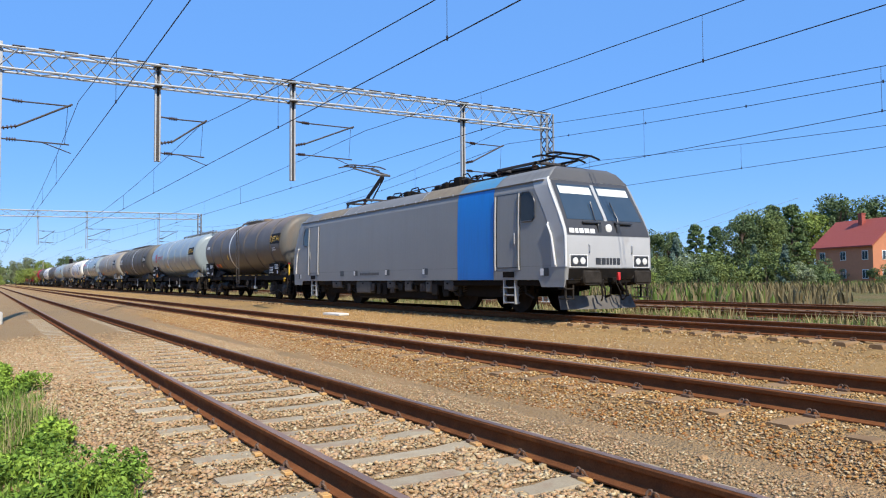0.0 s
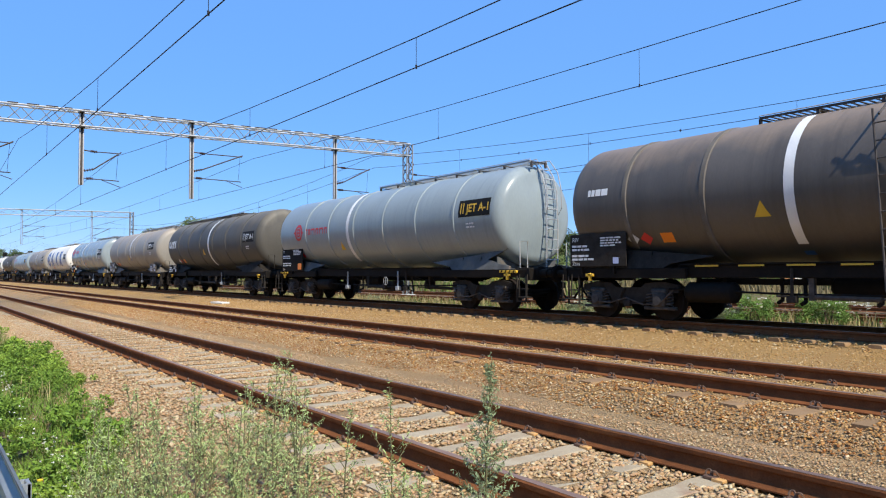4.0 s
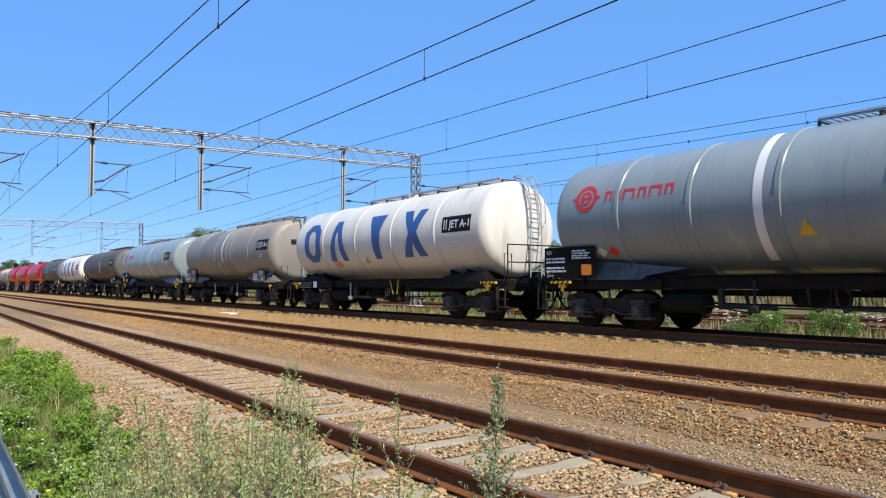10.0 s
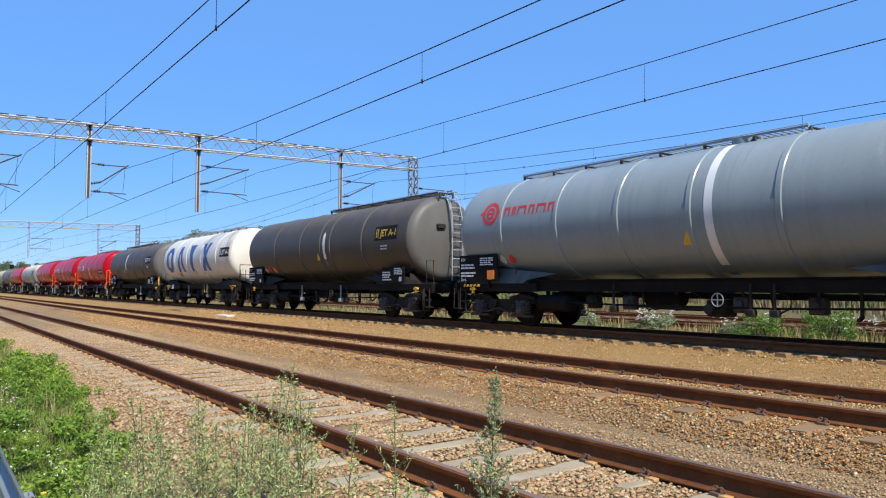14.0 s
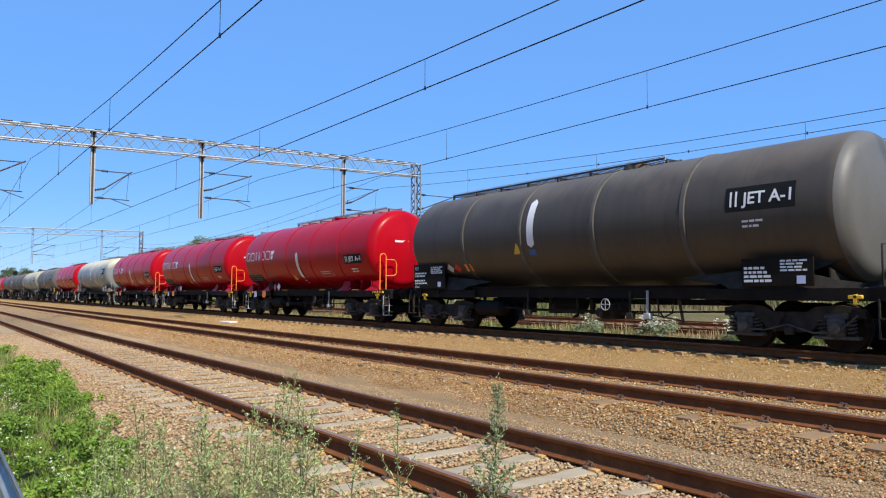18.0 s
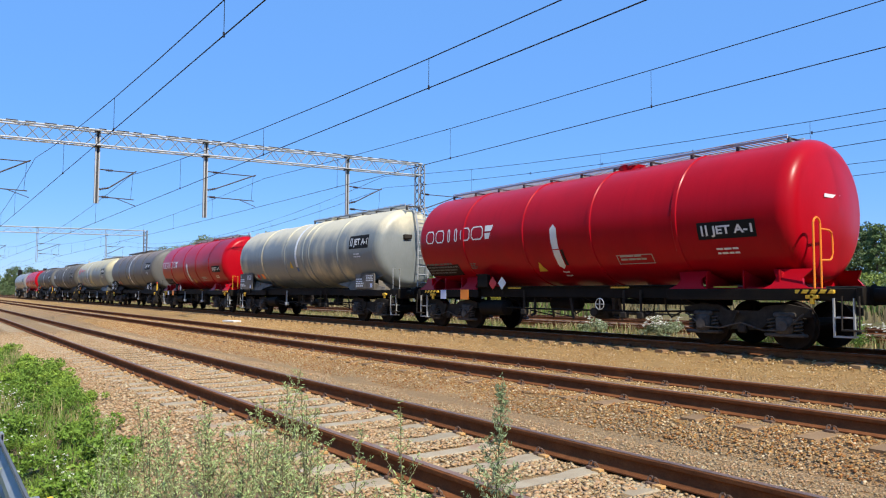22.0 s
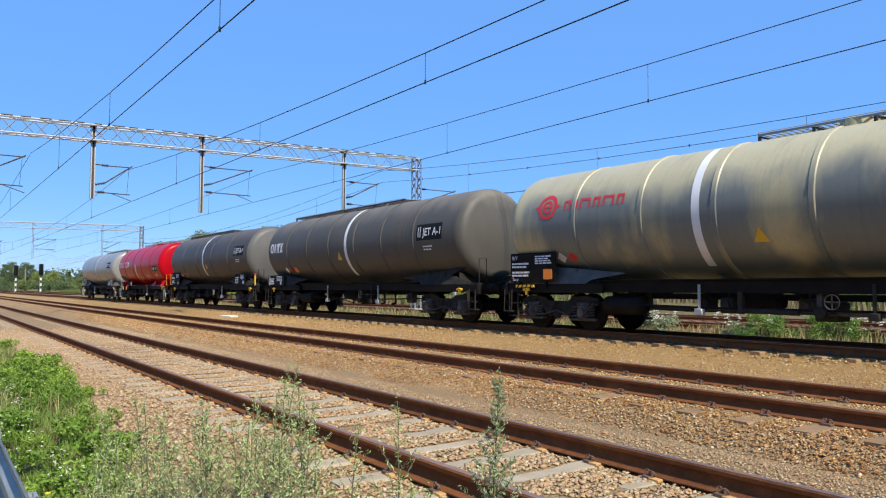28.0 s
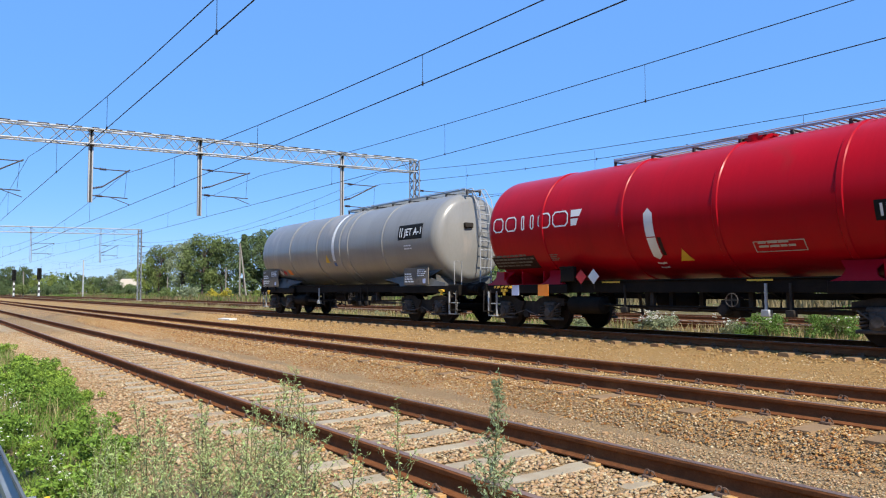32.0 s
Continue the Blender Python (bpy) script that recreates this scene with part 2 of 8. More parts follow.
PORCELAIN = material("brown_porcelain", (0.035, 0.02, 0.016), 0.5, 0, (0.055, 0.03, 0.022), 8, 0.5, spec=0.2)
FOOT = material("mast_foot_concrete", (0.55, 0.52, 0.46), 0.9, 0, (0.4, 0.37, 0.32), 5, 0.7, 0.2, 60, 0.003)


def stone_material(name, tones):
    """Crushed stone: every stone takes one of several tones, with a fine grain."""
    m = material(name, tones[0], 0.92, spec=0.25)
    N, L = m.node_tree.nodes, m.node_tree.links
    b = N["Principled BSDF"]
    for l in list(b.inputs["Base Color"].links):
        L.remove(l)
    ge = N.new("ShaderNodeNewGeometry")
    ra = N.new("ShaderNodeValToRGB")
    ra.color_ramp.interpolation = "CONSTANT"
    while len(ra.color_ramp.elements) < len(tones):
        ra.color_ramp.elements.new(0.5)
    for i, c in enumerate(tones):
        ra.color_ramp.elements[i].position = i / len(tones)
        ra.color_ramp.elements[i].color = (*c, 1)
    L.new(ge.outputs["Random Per Island"], ra.inputs[0])
    tc = N.new("ShaderNodeTexCoord")
    no = N.new("ShaderNodeTexNoise")
    no.inputs["Scale"].default_value = 60
    L.new(tc.outputs["Object"], no.inputs["Vector"])
    hv = N.new("ShaderNodeHueSaturation")
    mr = N.new("ShaderNodeMapRange")
    for k, x in zip((1, 2, 3, 4), (0.3, 0.7, 0.75, 1.2)):
        mr.inputs[k].default_value = x
    L.new(no.outputs["Fac"], mr.inputs[0])
    L.new(mr.outputs[0], hv.inputs["Value"])
    L.new(ra.outputs[0], hv.inputs["Color"])
    L.new(hv.outputs[0], b.inputs["Base Color"])
    return m


STONE = stone_material("ballast_stone", [(0.43, 0.29, 0.155), (0.33, 0.21, 0.105), (0.47, 0.325, 0.185), (0.40, 0.30, 0.165), (0.45, 0.275, 0.145), (0.38, 0.235, 0.115), (0.54, 0.43, 0.26), (0.43, 0.275, 0.155), (0.39, 0.285, 0.155)])
STONE_OCHRE = stone_material("ballast_stone_ochre", [(0.47, 0.29, 0.115), (0.33, 0.18, 0.066), (0.50, 0.325, 0.14), (0.43, 0.255, 0.092), (0.45, 0.295, 0.135), (0.38, 0.205, 0.075), (0.58, 0.45, 0.27), (0.48, 0.30, 0.115)])


def ground_material():
    """Gravel, sand and grass on one sheet, told apart across the line with an uneven edge."""
    m = bpy.data.materials.new("ground")
    m.use_nodes = True
    N, L = m.node_tree.nodes, m.node_tree.links
    b = N["Principled BSDF"]
    b.inputs["Roughness"].default_value = 0.95
    b.inputs["Specular IOR Level"].default_value = 0.2
    tc = N.new("ShaderNodeTexCoord")
    sep = N.new("ShaderNodeSeparateXYZ")
    L.new(tc.outputs["Object"], sep.inputs[0])

    def tex(s, detail=5.0, kind="ShaderNodeTexNoise"):
        n = N.new(kind)
        n.inputs["Scale"].default_value = s
        if "Detail" in n.inputs:
            n.inputs["Detail"].default_value = detail
        L.new(tc.outputs["Object"], n.inputs["Vector"])
        return n

    def rng(v, lo, hi, a=0.0, c=1.0):
        r = N.new("ShaderNodeMapRange")
        for k, x in zip((1, 2, 3, 4), (lo, hi, a, c)):
            r.inputs[k].default_value = x
        L.new(v, r.inputs[0])
        return r.outputs[0]

    def mix(fac, a, c, mode="MIX"):
        x = N.new("ShaderNodeMix")
        x.data_type = "RGBA"
        x.blend_type = mode
        if hasattr(fac, "is_output"):
            L.new(fac, x.inputs[0])
        else:
            x.inputs[0].default_value = fac
        for v, s in ((a, 6), (c, 7)):
            if hasattr(v, "is_output"):
                L.new(v, x.inputs[s])
            else:
                x.inputs[s].default_value = (*v, 1)
        return x.outputs[2]

    def math_(op, a, c):
        x = N.new("ShaderNodeMath")
        x.operation = op
        for k, v in enumerate((a, c)):
            if hasattr(v, "is_output"):
                L.new(v, x.inputs[k])
            else:
                x.inputs[k].default_value = v
        return x.outputs[0]

    cells = tex(24.0, kind="ShaderNodeTexVoronoi")
    cells2 = tex(55.0, kind="ShaderNodeTexVoronoi")
    tone = N.new("ShaderNodeSeparateColor")
    L.new(cells.outputs["Color"], tone.inputs[0])
    tone2 = N.new("ShaderNodeSeparateColor")
    L.new(cells2.outputs["Color"], tone2.inputs[0])
    pale = mix(tone.outputs[0], (0.35, 0.235, 0.115), (0.43, 0.305, 0.16))
    pale = mix(math_("MULTIPLY", tone2.outputs[1], 0.55), pale, (0.30, 0.19, 0.09))
    # ochre sandy gravel between the tracks and brown-rusty beds
    sandy = mix(tone2.outputs[0], (0.38, 0.235, 0.085), (0.48, 0.315, 0.13))
    sandy = mix(math_("MULTIPLY", tone.outputs[1], 0.35), sandy, (0.295, 0.160, 0.048))
    wob = math_("MULTIPLY", math_("SUBTRACT", tex(0.7).outputs["Fac"], 0.5), 1.6)
    yy = math_("ADD", sep.outputs["Y"], wob)
    col = mix(rng(yy, 5.6, 8.6), pale, sandy)
    rust = mix(tone.outputs[2], (0.30, 0.13, 0.045), (0.48, 0.29, 0.13))
    bed2 = math_("MULTIPLY", rng(yy, 5.5, 6.1), rng(yy, 6.9, 6.3))
    col = mix(math_("MULTIPLY", bed2, rng(tex(0.5).outputs["Fac"], 0.42, 0.62)), col, rust)
    big = tex(0.35, 6.0)
    col = mix(math_("MULTIPLY", rng(big.outputs["Fac"], 0.45, 0.7), 0.35), col, (0.33, 0.20, 0.11))
    # dry grass beyond the train's line, greener with distance
    dry = mix(tex(2.5, 8.0).outputs["Fac"], (0.13, 0.095, 0.035), (0.26, 0.185, 0.08))
    green = mix(tex(0.9, 8.0).outputs["Fac"], (0.06, 0.085, 0.018), (0.17, 0.17, 0.05))
    verge = mix(rng(tex(0.12, 4.0).outputs["Fac"], 0.4, 0.62), dry, green)
    col = mix(rng(yy, 16.9, 18.2), col, verge)
    # near verge
    soil = mix(tone.outputs[0], (0.20, 0.14, 0.08), (0.30, 0.22, 0.13))
    sward = mix(tex(6.0, 8.0).outputs["Fac"], (0.05, 0.08, 0.015), (0.16, 0.17, 0.05))
    near = mix(rng(tex(1.7, 10.0).outputs["Fac"], 0.34, 0.66), soil, sward)
    col = mix(math_("MULTIPLY", rng(yy, 1.5, 0.9), rng(sep.outputs["X"], -30, -20)), col, near)
    L.new(col, b.inputs["Base Color"])
    bp = N.new("ShaderNodeBump")
    bp.inputs["Distance"].default_value = 0.03
    bp.inputs["Strength"].default_value = 0.9
    L.new(math_("SUBTRACT", math_("MULTIPLY", tex(30, 3.0).outputs["Fac"], 0.5), math_("ADD", cells.outputs["Distance"], math_("MULTIPLY", cells2.outputs["Distance"], 0.5))), bp.inputs["Height"])
    L.new(bp.outputs[0], b.inputs["Normal"])
    return m


TRACKS = [(3.77, -0.01), (7.55, 0.16), (14.6, 0.17), (21.8, 0.06), (27.6, 0.06)]   # middle line, top of rail
SLEEP = 0.165                                                                    # rail height above the sleeper


def level(y):
    """Level of the gravel and soil across the line."""
    pts = [(-4000, -0.6), (-6, -0.5), (-1.0, -0.42), (1.2, -0.36), (1.6, -0.235), (1.9, -0.20), (2.3, -0.182), (2.9, -0.182), (4.65, -0.182), (5.2, -0.182), (5.7, -0.19), (6.1, -0.05), (6.3, 0.000), (6.5, 0.004),
           (8.7, 0.004), (8.9, -0.01), (9.2, -0.07), (12.2, -0.15), (12.9, -0.115), (13.2, -0.055), (13.5, -0.012), (16.0, -0.006), (16.8, -0.25), (19.6, -0.22), (20.4, -0.12), (23.2, -0.12),
           (24.2, -0.22), (26.0, -0.14), (29.2, -0.13), (30.5, -0.2), (60, 0.0), (4000, 0.0)]
    return np.interp(y, [p[0] for p in pts], [p[1] for p in pts])


def ground_height(x, y):
    return float(level(y))


def build_ground():
    xs = list(np.concatenate([[-4000, -2000, -1000, -600, -450, -350], np.arange(-280, -60, 10.0), np.arange(-60, -24, 2.0), np.arange(-24, 6, 0.5), np.arange(6, 40, 4.0), [60, 90, 150, 300, 600, 1200, 2500, 4000]]))
    ys = list(np.concatenate([[-4000, -1500, -500, -150, -50, -20, -8], np.arange(-5, 10, 0.3), np.arange(10, 30, 0.6), [31, 33, 36, 40, 46, 54, 65, 80, 110, 150, 220, 350, 600, 1200, 2500, 4000]]))
    v = []
    for x in xs:
        for y in ys:
            amp = 0.05 if y < 1.6 else 0.006 if any(abs(y - t) < 1.6 for t, _ in TRACKS) else 0.03
            n = noise.noise(Vector((x * 0.9, y * 0.9, 0))) * amp if -30 < x < 10 and y < 20 else 0
            v.append((x, y, ground_height(x, y) + n - (0.01 if x > -40 else 0.0)))
    ny = len(ys)
    f = [(i * ny + j, (i + 1) * ny + j, (i + 1) * ny + j + 1, i * ny + j + 1) for i in range(len(xs) - 1) for j in range(ny - 1)]
    me = bpy.data.meshes.new("ground")
    me.from_pydata(v, [], f)
    me.polygons.foreach_set("use_smooth", [True] * len(f))
    me.materials.append(ground_material())
    tagged(new("ground", me), "ochre gravel and dry grass ground beside the railway", "ground", kind="structure")


build_ground()


def rail_shape(x0, x1):
    """Flat-bottomed rail: foot, web and head, its top at z 0."""
    half = [(-0.07, -0.158), (-0.07, -0.148), (-0.02, -0.130), (-0.009, -0.115), (-0.009, -0.052), (-0.034, -0.040), (-0.036, -0.012), (-0.026, -0.001)]
    outline = half + [(-y, z) for y, z in reversed(half)]
    return Shape().slab_x(outline, x0, x1)


RAIL_RUN = rail_shape(-620, 90).mesh("rail")
RAIL_RUN.materials.append(RUST)
def running_band(mat):
    me = Shape().box(-620, 90, -0.027, 0.027, -0.004, 0.0015).mesh("running_band")
    me.materials.append(mat)
    return me
BAND_DULL, BAND_BRIGHT = running_band(RAIL_TOP), running_band(RAIL_SHINE)


def sleeper_shape(long=2.6):
    """Concrete sleeper: high rail seats, waisted middle, bevelled flanks."""
    s = Shape()
    st = [(-long / 2, 0.105, 0.0), (-long / 2 + 0.06, 0.115, 0.0), (-0.50, 0.115, 0.0), (-0.34, 0.10, -0.012), (0.34, 0.10, -0.012), (0.50, 0.115, 0.0), (long / 2 - 0.06, 0.115, 0.0), (long / 2, 0.105, 0.0)]
    v, f = [], []
    for y, w, z in st:
        v += [(-w - 0.03, y, -0.16), (-w, y, z - 0.02), (-w + 0.02, y, z), (w - 0.02, y, z), (w, y, z - 0.02), (w + 0.03, y, -0.16)]
    for i in range(len(st) - 1):
        for k in range(5):
            f.append((i * 6 + k, i * 6 + k + 1, i * 6 + k + 7, i * 6 + k + 6))
    f += [tuple(range(6)), tuple(range(len(v) - 1, len(v) - 7, -1))]
    return s.add(v, f)


SLEEPER = sleeper_shape().mesh("sleeper", angle=25)
SLEEPER.materials.append(CONCRETE)
SLEEPER_BROWN = sleeper_shape().mesh("sleeper", angle=25)
SLEEPER_BROWN.materials.append(CONCRETE_BROWN)
SLEEPER_OLD = sleeper_shape(2.55).mesh("sleeper", angle=25)
SLEEPER_OLD.materials.append(WOOD_SLEEPER)


def clip_shape():
    """Spring clip bent in a double loop, with its shoulder."""
    s = Shape()
    for k in (-1, 1):
        pts = [(k * 0.026 + 0.022 * math.cos(t), -0.018 - 0.012 * k * math.sin(t), 0.022 + 0.026 * math.sin(t)) for t in np.linspace(-2.2, 3.4, 9)]
        s.tube(pts, 0.008, 5)
    s.box(-0.05, 0.05, -0.055, 0.01, -0.012, 0.012, 0.004)
    return s


CLIP_MESH = clip_shape().mesh("rail_clip")
CLIP_MESH.materials.append(CLIP)
PAD_MESH = Shape().box(-0.045, 0.045, -0.028, 0.028, -0.012, 0.012, 0.004).mesh("insulating_pad")
PAD_MESH.materials.append(INSULATOR_PAD)


def build_track(idx, first, last, phase, old=False):
    y, z = TRACKS[idx]
    label = ("rusty railway track on concrete sleepers in gravel", "brown-rusted railway track on concrete sleepers in gravel", "railway track on concrete sleepers under the train",
             "weathered railway track in dry grass", "weathered far railway track in dry grass")[idx]
    tr = empty("railway_track", (0, y, z), label, "railway track", "parallel railway tracks", "structure")
    for k in (-1, 1):
        r = part("rail", RAIL_RUN, None, tr, at=(0, k * 0.7525, 0))
        part("running_band", BAND_BRIGHT if idx == 2 else BAND_DULL, None, r, "worn rail head")
    me = SLEEPER_OLD if old else SLEEPER if idx == 0 else SLEEPER_BROWN
    n0, n1 = math.ceil((first - phase) / 0.6), math.floor((last - phase) / 0.6)
    rnd = random.Random(idx)
    for n in range(n0, n1 + 1):
        x = phase + 0.6 * n
        sl = part("sleeper", me, None, tr, at=pose(x, rnd.uniform(-0.015, 0.015), -SLEEP + rnd.uniform(-0.004, 0.004), 0, 0, rnd.uniform(-0.5, 0.5)))
        if not old and idx < 3 and x > -24:
            for k in (-1, 1):
                for sd in (-1, 1):
                    c = part("rail_clip", CLIP_MESH, None, sl, at=pose(0, k * 0.7525 + sd * 0.075, 0.012, 0, 0, 0 if sd < 0 else 180))
                    if idx == 0:
                        part("insulating_pad", PAD_MESH, None, sl, at=(0.07, k * 0.7525 + sd * 0.115, 0.008))
    rest = Shape()
    base = [(Vector(v.co), None) for v in me.vertices]
    fs = [tuple(p.vertices) for p in me.polygons]
    for n in list(range(math.ceil((-330 - phase) / 0.6), n0)) + list(range(n1 + 1, n1 + 40)):
        rest.add([(v.x + phase + 0.6 * n, v.y, v.z - SLEEP - (0.013 if idx == 0 else 0.0)) for v, _ in base], fs)
    o = part("far_sleepers", rest, me.materials[0], tr)
    o["kind"] = "stuff"


build_track(0, -26, 3, 0.02)
build_track(1, -30, 4, 0.19)
build_track(2, -42, 6, 0.25)
build_track(3, -60, -8, 0.1, True)
build_track(4, -60, -8, 0.3, True)


def stones(name, count, x0, x1, y0, y1, size, mat, seed, keep=None, label=""):
    """Loose ballast: thousands of angular stones joined into one sheet of stuff."""
    rg = np.random.RandomState(seed)
    base = np.array([(1, 0, -0.5), (-0.6, 0.8, -0.4), (-0.5, -0.9, -0.5), (0.5, 0.5, 0.6), (-0.7, 0.2, 0.5), (0.3, -0.6, 0.7)], float)
    fb = np.array([(0, 1, 3), (1, 2, 4), (2, 0, 5), (3, 1, 4), (4, 2, 5), (5, 0, 3), (3, 4, 5), (0, 2, 1)])
    u = rg.rand(count) ** 0.9
    u = np.where(u > 0.7, 0.7 + 0.3 * (1 - np.sqrt(1 - (u - 0.7) / 0.3)), u)
    px = x1 - (x1 - x0) * u
    py = y0 + (y1 - y0) * rg.rand(count)
    if keep is not None:
        k = np.array([keep(a, c) for a, c in zip(px, py)])
        px, py = px[k], py[k]
    n = len(px)
    pz = level(py)
    ang = rg.rand(n) * 6.283
    tilt = rg.randn(n, 2) * 0.5
    sc = size * (0.55 + 0.9 * rg.rand(n, 1)) * (0.75 + 0.5 * rg.rand(n, 3)) * 0.5
    jit = base[None] * sc[:, None, :] * (0.6 + 0.75 * rg.rand(n, 6, 1))
    c, s = np.cos(ang)[:, None], np.sin(ang)[:, None]
    X, Y, Z = jit[..., 0], jit[..., 1], jit[..., 2] * 0.8
    Z = Z * 0.62
    Z2 = Z + X * tilt[:, :1] * 0.5 + Y * tilt[:, 1:] * 0.5
    V = np.stack([px[:, None] + X * c - Y * s, py[:, None] + X * s + Y * c, pz[:, None] + Z2 + 0.08 * sc[:, 2:]], -1).reshape(-1, 3)
    F = (fb[None] + 6 * np.arange(n)[:, None, None]).reshape(-1, 3)
    me = bpy.data.meshes.new(name)
    me.vertices.add(len(V))
    me.vertices.foreach_set("co", V.ravel())
    me.loops.add(F.size)
    me.loops.foreach_set("vertex_index", F.ravel())
    me.polygons.add(len(F))
    me.polygons.foreach_set("loop_start", np.arange(0, F.size, 3))
    me.update(calc_edges=True)
    me.materials.append(mat)
    tagged(new(name, me), label, "gravel", kind="stuff")


def verge_line(x):
    """Uneven edge of the near grass, as y."""
    return float(np.interp(x, [-40, -26, -21, -17.5, -13, -11, -8.5, -6, -4], [0.9, 1.0, 1.55, 1.8, 1.9, 1.8, 1.6, 1.4, 1.3])) + 0.28 * noise.noise(Vector((x * 0.8, 0, 0)))


def off_rail(y):
    return all(abs(y - (ty + k * 0.7525)) > 0.085 for ty, _ in TRACKS[:3] for k in (-1, 1))


def bed_keep(x, y):
    if not off_rail(y) or y < verge_line(x) - 0.25 + 0.3 * noise.noise(Vector((x * 0.7, y * 2.0, 1.7))):
        return False
    cover = noise.noise(Vector((x * 2.6, y * 2.6, 4.4)))
    if cover > (0.30 if abs(y - 3.77) < 0.7 else -0.08 if y < 3.05 else 0.5 if y > 12 else 0.15):
        return True
    for (ty, _), ph in zip(TRACKS[:3], (0.02, 0.19, 0.25)):
        if abs(y - ty) < 1.32:
            d = (x - ph) % 0.6
            if d < 0.13 or d > 0.47:
                return False
    return True


stones("ballast_stones", 104000, -30, 2.5, 0.9, 4.9, 0.038, STONE, 3, bed_keep, "pinkish tan crushed stone between the near rails")
stones("ballast_stones_bed", 13000, -16, 2.5, 2.95, 4.6, 0.046, STONE, 21, bed_keep, "larger broken stones lying between the near rails")
stones("ballast_stones_path", 60000, -34, 2.5, 4.7, 6.1, 0.022, STONE, 9, bed_keep, "fine pale gravel between the near and the middle track")
stones("ballast_stones_middle", 84000, -40, 2.5, 5.9, 9.3, 0.028, STONE_OCHRE, 4, bed_keep, "rust-stained crushed stone of the middle track")
STONE_RUST = stone_material("ballast_stone_rust", [(0.36, 0.17, 0.05), (0.28, 0.115, 0.035), (0.44, 0.24, 0.08), (0.33, 0.14, 0.04), (0.62, 0.47, 0.28), (0.40, 0.20, 0.06), (0.30, 0.13, 0.045)])
stones("ballast_stones_rusty", 16000, -36, 2.5, 5.75, 6.55, 0.029, STONE_RUST, 12, bed_keep, "rust-orange stones with pale ones beside the middle track")
stones("ballast_stones_strip", 36000, -40, 3, 9.2, 12.8, 0.028, STONE_OCHRE, 8, bed_keep, "fine ochre gravel between the middle and the train's track")
stones("ballast_stones_train", 26000, -50, 3, 12.6, 16.4, 0.045, STONE_OCHRE, 5, bed_keep, "ochre crushed stone beside the train's track")


# ---- overhead line ----
def lattice(s, a, c, up, side, w, h, step, r):
    """Lattice girder from a to c: four chords, braces on the faces; returns shapes by role."""
    a, c = Vector(a), Vector(c)
    d = (c - a)
    n = max(2, round(d.length / step))
    up, side = Vector(up), Vector(side)
    cor = [side * (w / 2) * i + up * (h / 2) * k for i, k in ((-1, -1), (1, -1), (1, 1), (-1, 1))]
    chords = []
    for o in cor:
        chords.append(Shape().tube([a + o, c + o], r * 1.5, 6))
    braces = []
    for i in range(n):
        p, q = a + d * (i / n), a + d * ((i + 1) / n)
        for f in range(4):
            o1, o2 = cor[f], cor[(f + 1) % 4]
            if i % 2:
                o1, o2 = o2, o1
            braces.append(Shape().tube([p + o1, q + o2], r, 4))
    return chords, braces


def merge(shapes):
    s = Shape()
    for o in shapes:
        s.add(o.v, o.f)
    return s


def insulator(s, a, c, n=5, r=0.075):
    a, c = Vector(a), Vector(c)
    s.tube([a, c], 0.028, 6)
    for i in range(n):
        p = a + (c - a) * ((i + 0.5) / n)
        d = (c - a).normalized() * 0.018
        s.tube([p - d, p + d], r, 8)


def cantilever(gantry, x, y, ytip, zwire, sgn):
    """Hinged bracket: top tube, raking tube, level registration arm with its steady arm, and their insulators. y runs from the post to the wire."""
    za, zr, zl, zt = zwire + 1.62, zwire + 0.66, zwire + 0.32, zwire + 1.62
    c = part("bracket", Shape().tube([(x, y, za), (x, y + sgn * 0.3, za - 0.02)], 0.03, 6).tube([(x, y + sgn * 0.55, za - 0.03), (x, ytip + sgn * 0.1, zt - 0.02)], 0.026, 6)
             .tube([(x, y + sgn * 0.42, zr + 0.10), (x, ytip + sgn * 0.14, zt + 0.05)], 0.036, 6), DARKSTEEL, gantry, "slender steel tubes")
    for a, b in (((x, y + sgn * 0.28, za - 0.02), (x, y + sgn * 0.58, za - 0.03)), ((x, y, zr), (x, y + sgn * 0.44, zr + 0.11)), ((x, y + sgn * 0.12, zl), (x, y + sgn * 0.42, zl))):
        ins = Shape()
        insulator(ins, a, b, 4, 0.062)
        part("insulator", ins, PORCELAIN, c, "dark ribbed porcelain")["kind"] = "stuff"
    part("steady_arm", Shape().tube([(x, y, zl), (x, ytip + sgn * 0.05, zl - 0.03)], 0.026, 6).tube([(x, ytip - sgn * 0.75, zl - 0.02), (x, ytip + sgn * 0.12, zwire)], 0.018, 5), DARKSTEEL, c)
    part("hanger_wire", Shape().tube([(x, ytip, zt - 0.04), (x, ytip - sgn * 0.08, zl)], 0.008, 4), WIRE, c)


